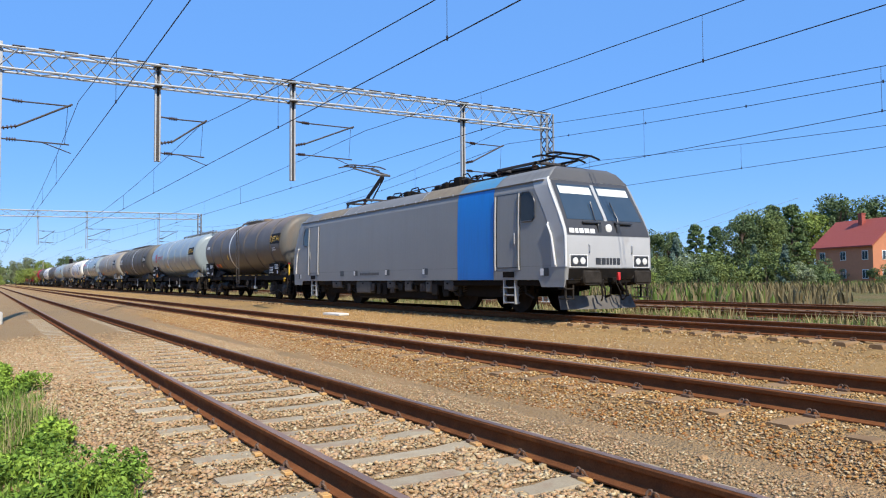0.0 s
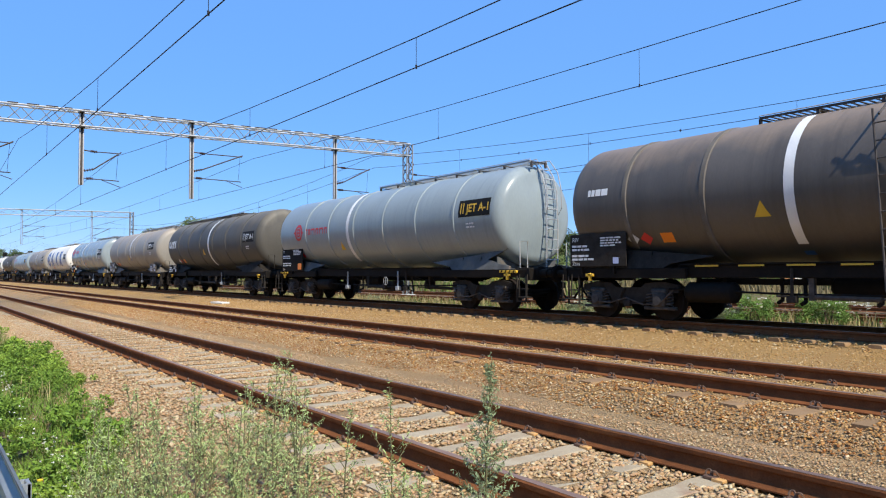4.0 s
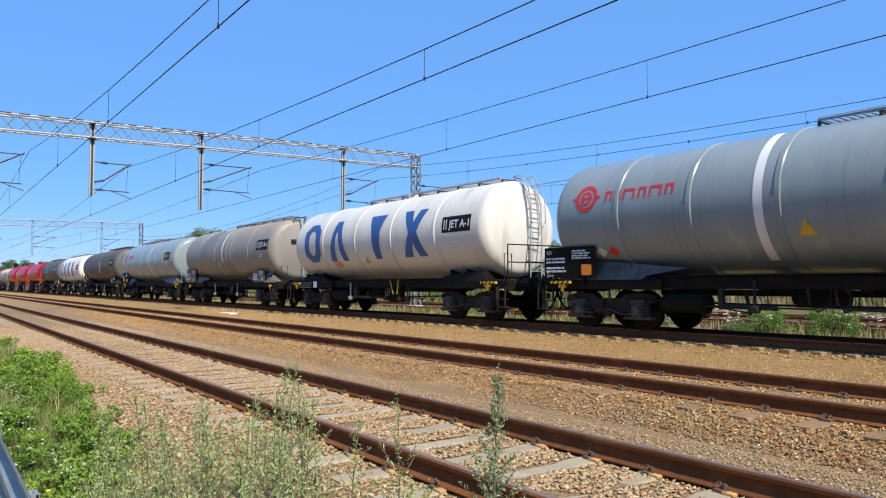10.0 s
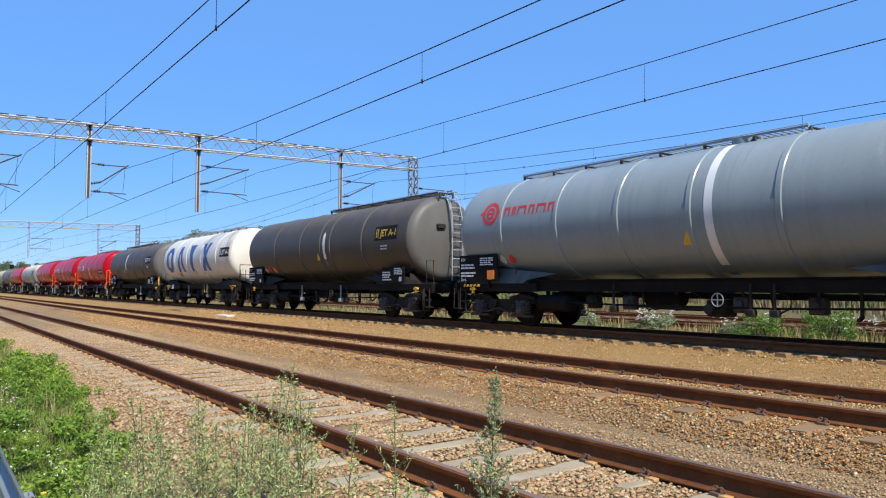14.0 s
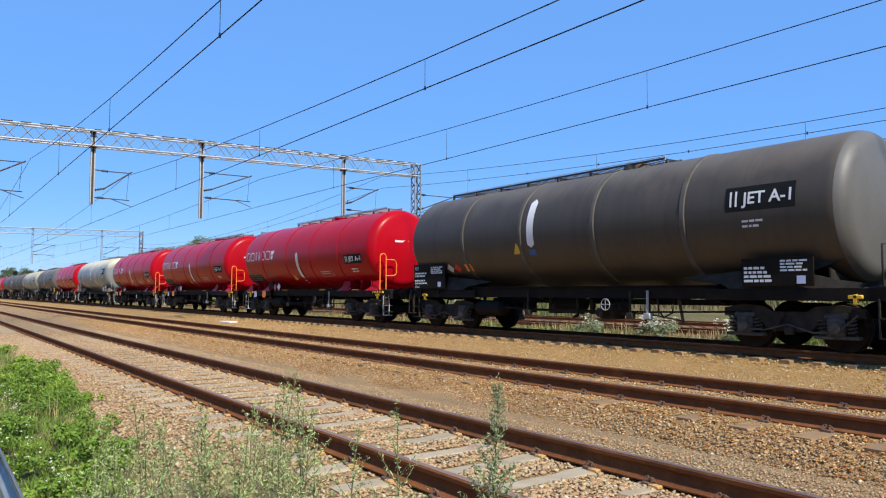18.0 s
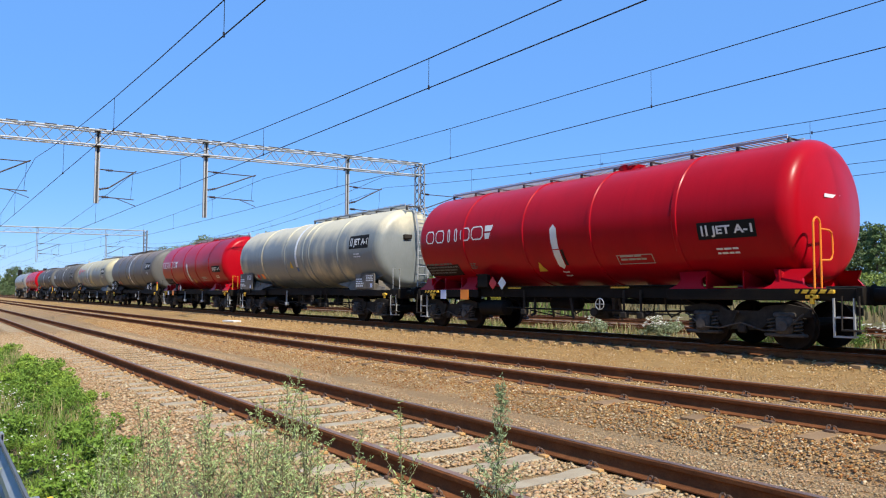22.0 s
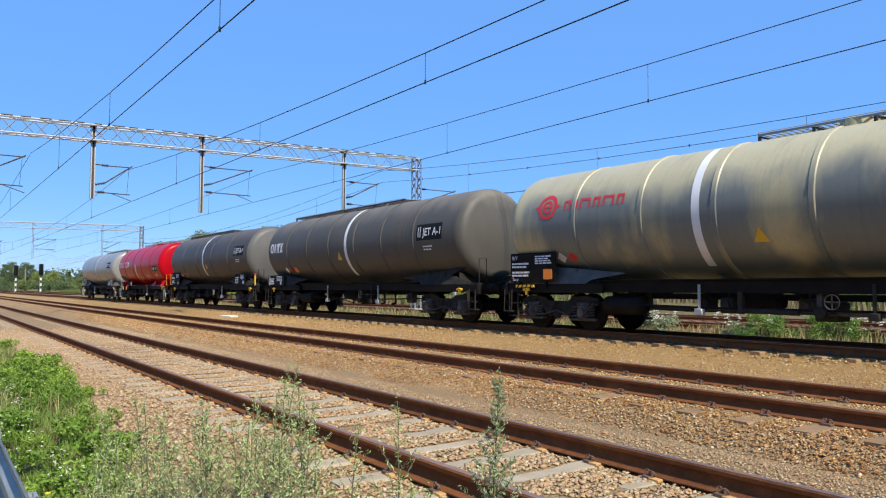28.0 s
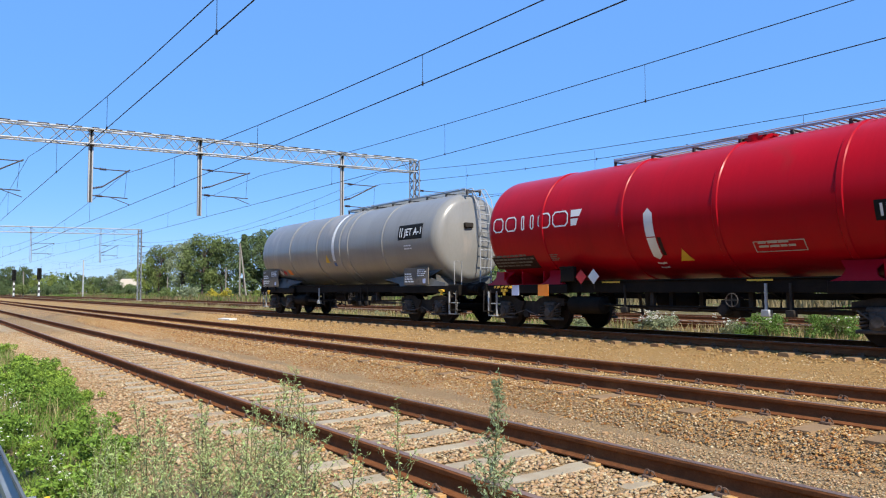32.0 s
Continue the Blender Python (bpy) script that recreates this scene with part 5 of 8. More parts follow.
        part("end_note", Shape().box(xb - 0.02, xb - 0.01, -0.5, 0.1, 2.95, 3.02), WHITE, tank)
    else:
        bmat = BLACK if kind in ("ring", "blockname") or col in ("dark", "darkbrown") else GREYUNDER
        if col in ("beige", "cream", "lightgrey"):
            bmat = BOARDDUST
        if kind == "big":
            part("pale_label", Shape().box(-0.15, 0.15, -0.012, 0.0, -0.13, 0.13, 0.003), PALELABEL, car, at=(pivot[-1] + 0.2, -1.262, 1.08))
            part("stencilled_writing", stand(bars(3, 1.3, 0.09, 0.05, spec["seed"], 6), -L / 2 + 1.6, -1.256, 1.12), FADED, car, smooth=False)["kind"] = "stuff"
        else:
            zb0, hb0 = (1.40, 0.46) if kind == "blockname" else (1.62, 0.78)
            xb0, wb0 = spec.get("board_at", (1.75, 1.75))
            if "board_at" in spec:
                zb0, hb0 = 1.70, 1.04
            bd = board(car, -L / 2 + xb0, -1.32, zb0, wb0, hb0, bmat, spec["seed"])
            V, F = lettering("RIV", 0.15)
            part("stencilled_letters", stand((V, F), -L / 2 + xb0 - wb0 / 2 + 0.08, -1.327, zb0 + hb0 * 0.27), WHITE, bd, smooth=False)
            V, F = lettering("Zans", 0.13)
            part("stencilled_letters", stand((V, F), -L / 2 + xb0 - wb0 / 2 + 0.08, -1.327, zb0 - hb0 * 0.46), WHITE, bd, smooth=False)
            for x in (1.2, 2.2):
                part("board_bracket", Shape().box(-L / 2 + x, -L / 2 + x + 0.06, -1.30, -1.2, 1.05, 1.5), BLACK, bd)
        if spec.get("disc"):
            part("red_disc", Shape().turn([(0.0, 0.0), (0.0, 0.11), (-0.006, 0.11), (-0.006, 0.0)], "y", (-L / 2 + 1.72, -1.324, zb0 - 0.12), n=20), REDPAINT, bd, "round red mark")
        if kind in ("ring",):
            part("orange_plate", Shape().box(-0.16, 0.16, -0.012, 0.0, -0.13, 0.13, 0.003), ORANGE, bd, "orange hazard plate", at=(-L / 2 + xb0 + wb0 / 2 - 0.27, -1.33, zb0 - hb0 / 2 + 0.2))
        else:
            part("orange_plate", wrap(*flat([(0, 0, 0), (0.32, 0, 0), (0.32, 0.26, 0), (0, 0.26, 0)]), (L / 2 - 10.95 if kind == "big" else -L / 2 + 3.5), R, zc, 1.75, 1.006), ORANGE, tank)
        if kind not in ("ring", "big", "blockname"):
            board(car, L / 2 - 2.95, -1.30, 1.50, 1.45, 0.55, BOARDDUST if col in ("beige", "cream", "lightgrey") else BLACK, spec["seed"] + 7)
    if col in ("silver", "bluegrey", "red", "white", "olive"):
        for sgn in (-1, 1):
            hb_ = part("hatched_bar", Shape().box(-0.36, 0.36, -0.03, 0.03, -0.035, 0.035, 0.008), YELLOW, car, "yellow and black hatched lashing bar", at=(sgn * (L / 2 - 1.45), -1.30, 1.12))
            for i in range(4):
                part("black_stripe", gear("black_stripe", lambda: Shape().slab([(-0.05, -0.036), (0.0, -0.036), (0.05, 0.036), (0.0, 0.036)], -0.034, -0.031), BLACK), None, hb_, at=(-0.25 + 0.165 * i, 0, 0))
    # hoses hanging between the wagons and a white stud on the dome
    for sgn in (-1, 1):
        for y in (-0.42, 0.42):
            part("brake_hose", gear("brake_hose", lambda: Shape().tube([(-0.55, 0, 0.92), (-0.40, 0, 0.86), (-0.30, 0, 0.60), (-0.16, 0.03, 0.42), (0.0, 0.05, 0.40)], 0.028, 7), BLACK), None, car, at=pose(sgn * L / 2, y, 0, 0, 0, 0 if sgn > 0 else 180))
        part("end_step", Shape().box(-0.16, 0.16, -0.02, 0.18, 0.0, 0.03, 0.006).tube([(-0.15, 0.0, 0.02), (-0.15, 0.02, 0.62)], 0.016, 5).tube([(0.15, 0.0, 0.02), (0.15, 0.02, 0.62)], 0.016, 5), GREYUNDER, car, at=(sgn * (L / 2 - 0.8), -1.36, 0.42))
    if spec.get("lamp_box"):
        part("lamp_bracket", Shape().box(-0.04, 0.10, -0.16, 0.16, -0.08, 0.08, 0.02), GREYUNDER, tank, "small dark bracket", at=(xb - 0.02, -0.30, zc + 0.38))
    part("dome_stud", Shape().box(-0.03, 0.02, -0.045, 0.045, -0.045, 0.045, 0.004), WHITE, tank, at=(xb - 0.045, -0.30, zc + 0.15))
    # end ladder, platform and rails
    if spec.get("ladder"):
        yl, zt = 0.30, zc + R
        line = [(xb + 0.12, fb + 0.05), (xb + 0.14, 2.5), (xb + 0.10, 3.45), (xb - 0.04, zt - 0.32), (xb - 0.30, zt + 0.05), (xb - 0.62, zt + 0.14)]
        ld = part("end_ladder", Shape().tube([(x, yl - 0.22, z) for x, z in line], 0.021, 6).tube([(x, yl + 0.22, z) for x, z in line], 0.021, 6), LADDER, car, "steel end ladder bent over the tank's shoulder")
        for k in range(10):
            z = fb + 0.28 + 0.29 * k
            x = float(np.interp(z, [q[1] for q in line], [q[0] for q in line]))
            part("rung", gear("ladder_rung", lambda: Shape().tube([(0, -0.22, 0), (0, 0.22, 0)], 0.016, 5), LADDER), None, ld, at=(x, yl, z))
        for k in (-1, 1):
            part("ladder_guard", Shape().tube([(xb + 0.14, yl + k * 0.24, 2.75), (xb + 0.24, yl + k * 0.28, 2.95), (xb + 0.22, yl + k * 0.28, 3.5), (xb + 0.08, yl + k * 0.28, zt - 0.2), (xb - 0.22, yl + k * 0.26, zt + 0.17), (xb - 0.62, yl + k * 0.24, zt + 0.16)], 0.016, 6), LADDER, ld)
        part("ladder_foot", Shape().box(xb - 0.1, xb + 0.22, yl - 0.34, yl + 0.34, fb + 0.02, fb + 0.07, 0.01), GREYUNDER, ld)
    rail_m = YELLOW if kind == "outline" else LADDER if col in ("silver", "bluegrey", "lightgrey", "cream") else GREYUNDER
    if kind == "outline" and not spec.get("ladder"):
        rail_m = ORANGE
        xg = xb + 0.12
        arch = [(xg, -1.075 + 0.125 * math.cos(a), 2.38 + 0.125 * math.sin(a)) for a in np.linspace(math.pi, 0, 9)]
        hr = Shape().tube([(xg, -1.2, fb)] + arch + [(xg, -0.95, fb)], 0.02, 8)
        loop = [(xg, -0.95, 2.30), (xg, -0.62, 2.29), (xg, -0.54, 2.24), (xg, -0.51, 2.14), (xg, -0.51, 1.86), (xg, -0.54, 1.77), (xg, -0.62, 1.72), (xg, -0.95, 1.71)]
        hr.tube(loop, 0.018, 8)
        part("grab_rail", hr, rail_m, car, "orange bent grab rails")
    else:
        for sd in (-1.05, 0.75):
            part("grab_rail", Shape().tube([(xb + 0.25, sd, fb - 0.05), (xb + 0.25, sd, 1.95), (xb + 0.25, sd + 0.28, 1.95), (xb + 0.25, sd + 0.28, fb - 0.05)], 0.018, 6), rail_m, car)
        if kind == "big":
            pr = Shape()
            for y in (-1.2, -0.4, 0.4, 1.2):
                pr.tube([(L / 2 - 0.72, y, fb), (L / 2 - 0.72, y, 2.2)], 0.02, 6)
            for z in (1.7, 2.2):
                pr.tube([(L / 2 - 0.72, -1.2, z), (L / 2 - 0.72, 1.2, z)], 0.02, 6)
            part("platform_rail", pr, BLACK, car)
    part("end_platform", Shape().box(L / 2 - 1.3, L / 2 - 0.62, -1.2, 1.2, fb, fb + 0.04, 0.006), GREYUNDER, car)
    part("end_platform", Shape().box(-L / 2 + 0.62, -L / 2 + 1.3, -1.2, 1.2, fb, fb + 0.04, 0.006), GREYUNDER, car)
    if spec.get("side_ladder"):
        part("side_ladder", ladder_shape(3.1, 0.42).move(pose(0.1, -R - 0.06, 0.75, -3, 0, 90)), DARKSTEEL, car, "steel ladder up the middle of the flank")
        part("ladder_head", Shape().tube([(-0.11, -R - 0.2, 3.7), (-0.11, -0.9, zc + R + 0.05)], 0.02, 5).tube([(0.31, -R - 0.2, 3.7), (0.31, -0.9, zc + R + 0.05)], 0.02, 5), DARKSTEEL, car)
    if spec.get("post"):
        part("marker_post", Shape().box(L / 2 - 0.98, L / 2 - 0.88, -1.30, -1.24, fb, 1.68, 0.01), YELLOW, car, "yellow end marker")
        part("marker_tip", Shape().box(L / 2 - 0.98, L / 2 - 0.86, -1.31, -1.23, 1.68, 1.76, 0.01), REDPAINT, car)
    if spec.get("tail"):
        part("tail_lamp", Shape().box(-L / 2 + 0.55, -L / 2 + 0.62, -1.22, -1.0, 1.35, 1.6, 0.02), REDPAINT, car)
    return car


# gaps between the wagons along the train, metres from the train's own mark
ENDS = [138.3, 121.6, 103.9, 87.0, 70.3, 53.1, 37.0, 21.6, 4.3, -12.8, -27.6, -44.0, -59.3, -74.6, -89.9, -106.8, -121.7, -138.3, -155.7, -173.0, -189.2, -204.4, -221.3]
LABELS = {
    "brown": "soot-brown steel tank wagon with a white band, on the rails", "dark": "charcoal tank wagon with white block marks, on the rails",
    "darkbrown": "dark brown dusty tank wagon with a white stripe, on the rails", "beige": "dusty beige-grey tank wagon with a ladder, on the rails",
    "bluegrey": "blue-grey tank wagon with a red ring mark, on the rails", "silver": "pale silver tank wagon with a red ring mark, on the rails",
    "white": "white tank wagon with large blue painted blocks, on the rails", "cream": "cream-dusted grey tank wagon with end ladder, on the rails",
    "olive": "olive-dusted grey tank wagon with a red ring mark, on the rails", "lightgrey": "light grey tank wagon with end ladder, at the train's tail",
    "red": "glossy red tank wagon with orange grab rails, on the rails",
}
REDS = dict(col="red", kind="outline", band=8.12, tri=-0.98, band_w=0.24, band_z=(1.72, 2.85), front=1.62, rear=0.68, walk=(-2.9, 5.2), rings=(4.4, 6.89, 9.35, 12.0), sign=(3.84, 2.2), sign_size=(1.32, 0.36), band_foot=False)
SIGN = (1.45, 0.50)
SPECS = [
    dict(col="brown", kind="tinyname", side_ladder=True, yellow_sign=True, band=10.12, band_z=(1.62, 4.1), rings=(3.14, 5.34, 7.42, 11.96, 13.99), front=1.4, sign=(3.2, 2.72), sign_size=SIGN, walk=(-3.0, 0.6), post=True),
    dict(col="silver", kind="ring", ladder=True, rear=0.95, ring_at=(3.2, 2.77), board_at=(2.28, 2.04), band=10.3, band_z=(1.55, 4.1), rings=(3.8, 5.85, 7.85, 9.9, 11.85, 13.85), sign=(3.5, 2.72), sign_size=SIGN, yellow_sign=True),
    dict(col="dark", kind="blockname", tri=-1.05, band=8.2, band_z=(1.55, 4.1), rings=(3.43, 5.6, 7.6, 9.65, 11.7, 13.6), front=1.1, sign=(3.15, 2.6), walk=(-7.0, 2.6), sign_size=(1.42, 0.52)),
    dict(col="beige", ladder=True, lamp_box=True, band=8.6, band_z=(2.25, 4.1), rings=(4.77, 7.37, 8.02, 9.98, 12.56), front=1.25, rear=1.0, sign=(3.78, 2.72), sign_size=SIGN),
    dict(col="bluegrey", kind="ring", ladder=True, tri=0.71, band=10.22, band_z=(1.55, 4.1), rings=(3.73, 5.79, 7.8, 9.82, 11.8, 13.77), rear=1.1, sign=(3.46, 2.72), sign_size=SIGN),
    dict(col="white", kind="big", ladder=True, blocks=((13.48, 1.42), (11.30, 1.42), (8.20, 1.12), (5.92, 1.38)), band=7.95, rings=(4.02, 6.65, 9.19, 11.83), front=1.3, rear=1.3, sign=(3.55, 2.66), sign_size=SIGN, walk=(-1.9, 6.0)),
    dict(col="beige", disc=True, ladder=True, lamp_box=True, band=7.8, band_z=(2.25, 4.1), rings=(4.05, 6.55, 7.15, 9.06, 11.65), front=1.0, rear=0.7, sign=(2.9, 2.72), sign_size=SIGN),
    dict(col="silver", kind="ring", band=7.78, band_z=(1.55, 4.1), rings=(4.18, 6.27, 8.26, 10.23, 12.23, 14.38), front=1.4, sign=(3.95, 2.72), sign_size=SIGN, walk=(-6.0, 2.4), yellow_sign=True),
    dict(col="darkbrown", ladder=True, lamp_box=True, band=7.9, pointed=True, band_z=(2.15, 3.25), rings=(4.93, 7.45, 8.30, 10.19, 12.89), band_w=0.2, sign=(3.91, 2.70), sign_size=SIGN, yellow_sign=True),
    dict(col="white", kind="big", blocks=((13.18, 1.38), (10.90, 1.36), (8.60, 1.12), (6.17, 1.37)), band=7.1, rings=(3.81, 6.4, 9.02, 11.43), front=1.3, rear=0.5, sign=(3.15, 2.66), sign_size=SIGN, walk=(-6.5, 5.0)),
    dict(col="darkbrown", rear=0.62, band=9.71, pointed=True, rings=(4.94, 7.51, 10.14, 12.7), band_w=0.26, band_z=(2.3, 3.6), front=1.4, sign=(3.9, 2.70), sign_size=SIGN, walk=(-6.5, 2.0), post=True),
    dict(REDS), dict(REDS), dict(REDS, rear=0.58, walk=(-6.4, 5.2)),
    dict(col="cream", ladder=True, lamp_box=True, band=8.85, rings=(4.96, 7.55, 8.15, 10.11, 12.77), band_z=(2.2, 4.05), front=1.6, sign=(3.92, 2.72), sign_size=SIGN),
    dict(REDS, ladder=True, rings=(4.0, 6.47, 8.9, 11.65), off=-0.38, front=1.25, rear=0.63, sign=(3.46, 2.2), tri=0.5),
    dict(col="brown", band=8.8, band_z=(1.7, 4.1), rings=(4.84, 7.47, 10.02, 12.61), front=1.65, sign=(3.81, 2.70), sign_size=SIGN, walk=(-6.0, 2.0), post=True),
    dict(col="olive", kind="ring", ladder=True, tri=1.2, band=10.46, band_z=(1.55, 4.1), rings=(3.99, 6.01, 8.0, 10.03, 11.93, 13.99), sign=(3.72, 2.70), sign_size=SIGN),
    dict(col="dark", kind="blockname", band=8.56, band_z=(1.55, 4.1), rings=(3.89, 5.95, 7.97, 10.05, 12.06, 14.07), front=1.1, sign=(3.64, 2.60), walk=(-7.0, 2.6), sign_size=(1.43, 0.52)),
    dict(col="darkbrown", band=8.6, tri=0.35, rings=(4.52, 7.19, 9.87, 12.48), band_z=(1.75, 4.1), front=1.3, sign=(3.57, 2.70), sign_size=SIGN, walk=(-6.5, 1.5), post=True),
    dict(REDS, ladder=True, band=8.57, tri=0.53),
    dict(col="lightgrey", ladder=True, lamp_box=True, band=8.6, band_z=(2.2, 4.05), rings=(4.9, 7.42, 8.08, 10.05, 12.7), tail=True, front=1.4, sign=(3.8, 2.72), sign_size=SIGN),
]
WAGONS = []
for i, sp in enumerate(SPECS):
    sp.update(len=ENDS[i] - ENDS[i + 1] - 0.02, seed=11 + i, label=LABELS[sp["col"]])
    WAGONS.append((tank_car(sp), (ENDS[i] + ENDS[i + 1]) / 2))


# ---- the locomotive ----
LGREY = material("loco_grey", (0.272, 0.277, 0.271), 0.45, 0.0, (0.25, 0.254, 0.248), 0.9, 0.8, 0.05, 30, 0, (1, 1, 0.5), (0.24, 0.238, 0.226), 0.5, 0.60, spec=0.3, runs=0.08)
LROOF = material("loco_roof_grey", (0.20, 0.205, 0.205), 0.6, 0.0, (0.17, 0.17, 0.165), 2, 0.8, 0.1, 30, 0, (1, 1, 1), (0.22, 0.20, 0.165), 0.9, 0.60, spec=0.3, runs=0.3)
LSILVER = material("loco_silver", (0.43, 0.43, 0.42), 0.42, 0.0, (0.38, 0.38, 0.37), 2, 0.7, 0.05, 30, third=(0.33, 0.31, 0.28), third_scale=1.2, third_cut=0.62)
LTRIM = material("loco_edge_white", (0.74, 0.74, 0.72), 0.4, 0.0, (0.66, 0.66, 0.64), 3, 0.6)
UNDERBOX = material("dusty_equipment_box", (0.13, 0.125, 0.115), 0.75, 0.0, (0.075, 0.068, 0.06), 3, 0.8, 0.2, 30, 0, (1, 1, 1), (0.16, 0.13, 0.10), 1.5, 0.6, spec=0.2)
LHOOD = material("loco_hood_grey", (0.085, 0.085, 0.088), 0.5, 0.0, (0.105, 0.103, 0.10), 2, 0.8, 0.1, 30, spec=0.3)
# blue of the sloping roof panel, paled to paint in the sky's sheen
LBLUESHEEN = material("loco_blue_sheen", (0.05, 0.24, 0.45), 0.5, 0.0, (0.08, 0.24, 0.38), 1.2, 0.9, 0.1, 30, third=(0.13, 0.22, 0.27), third_scale=0.9, third_cut=0.55)
LBLUE = material("loco_blue", (0.004, 0.20, 0.66), 0.40, 0.0, (0.003, 0.20, 0.64), 1.5, 0.7, 0.05, 30, runs=0.25)
LDARK = material("loco_dark_front", (0.055, 0.057, 0.062), 0.4, 0, (0.07, 0.07, 0.075), 2, 0.6, spec=0.25)
GLASSM = material("cab_glass", (0.035, 0.055, 0.075), 0.06, 0.0, (0.05, 0.07, 0.09), 2, 0.5, spec=0.9)
SIDEGLASS = material("side_glass_tinted", (0.03, 0.028, 0.025), 0.12, 0, (0.045, 0.042, 0.035), 2, 0.5, spec=0.35)
BLIND = material("sun_blind", (0.66, 0.68, 0.62), 0.6, 0, (0.58, 0.6, 0.55), 2, 0.5)
LENS = material("lamp_lens", (0.75, 0.74, 0.68), 0.12, 0, (0.6, 0.6, 0.58), 10, 0.5)
LAMPHOUSE = material("lamp_housing", (0.06, 0.062, 0.066), 0.3, 0.4, (0.09, 0.09, 0.09), 8, 0.5, spec=0.3)
DUSTY = material("dusty_steel", (0.15, 0.14, 0.125), 0.7, 0.1, (0.09, 0.08, 0.07), 4, 0.8, 0.15, 30, spec=0.25)
BRONZE = material("roof_brown", (0.25, 0.205, 0.135), 0.7, 0, (0.16, 0.12, 0.075), 3, 0.8, 0.15, 30)


def loco_plan(z):
    """Half width, half length and corner radius of the body at height z."""
    zs = [0.72, 0.92, 1.2, 1.95, 2.15, 2.5, 3.25, 3.45, 3.72, 3.84]
    ws = [1.47, 1.49, 1.49, 1.49, 1.488, 1.482, 1.455, 1.41, 1.13, 0.90]
    xs = [9.06, 9.12, 9.15, 9.14, 9.09, 8.93, 8.52, 8.41, 8.30, 8.16]
    return tuple(float(np.interp(z, zs, q)) for q in (ws, xs))


def loco_ring(z, n=3):
    w, l = loco_plan(z)
    r = 0.07
    pts = []
    for cx, cy, a0 in ((l - r * 0.75, w - r, 0), (-(l - r * 0.75), w - r, 90), (-(l - r * 0.75), -(w - r), 180), (l - r * 0.75, -(w - r), 270)):
        for i in range(n + 1):
            a = radians(a0 + 90 * i / n)
            pts.append((cx + r * 0.75 * math.cos(a), cy + r * math.sin(a), z))
    return pts


LEVELS = [0.72, 0.92, 1.2, 1.95, 2.15, 2.5, 3.25, 3.45, 3.55, 3.72, 3.80, 3.84]


def between(z0, z1):
    """Heights of the body's own bends that lie between two heights, with both ends."""
    return [z0] + [z for z in LEVELS if z0 + 0.01 < z < z1 - 0.01] + [z1]


def side_patch(x0, x1, z0, z1, off=0.006, steps=4):
    """A sheet lying on the near flank between two heights."""
    V = []
    zz = between(z0, z1)
    for z in zz:
        w = loco_plan(z)[0]
        V += [(x0, -w - off, z), (x1, -w - off, z)]
    return Shape().add(V, [(2 * i, 2 * i + 1, 2 * i + 3, 2 * i + 2) for i in range(len(zz) - 1)])


def front_patch(y0, y1, z0, z1, off=0.006, steps=3, y0t=None, y1t=None):
    """A sheet lying on the leading face."""
    V = []
    zz = between(z0, z1)
    steps = len(zz) - 1
    for z in zz:
        u = (z - z0) / (z1 - z0)
        l = loco_plan(z)[1]
        a = y0 + ((y0t if y0t is not None else y0) - y0) * u
        b = y1 + ((y1t if y1t is not None else y1) - y1) * u
        V += [(l + off, a, z), (l + off, b, z)]
    return Shape().add(V, [(2 * i, 2 * i + 1, 2 * i + 3, 2 * i + 2) for i in range(steps)])


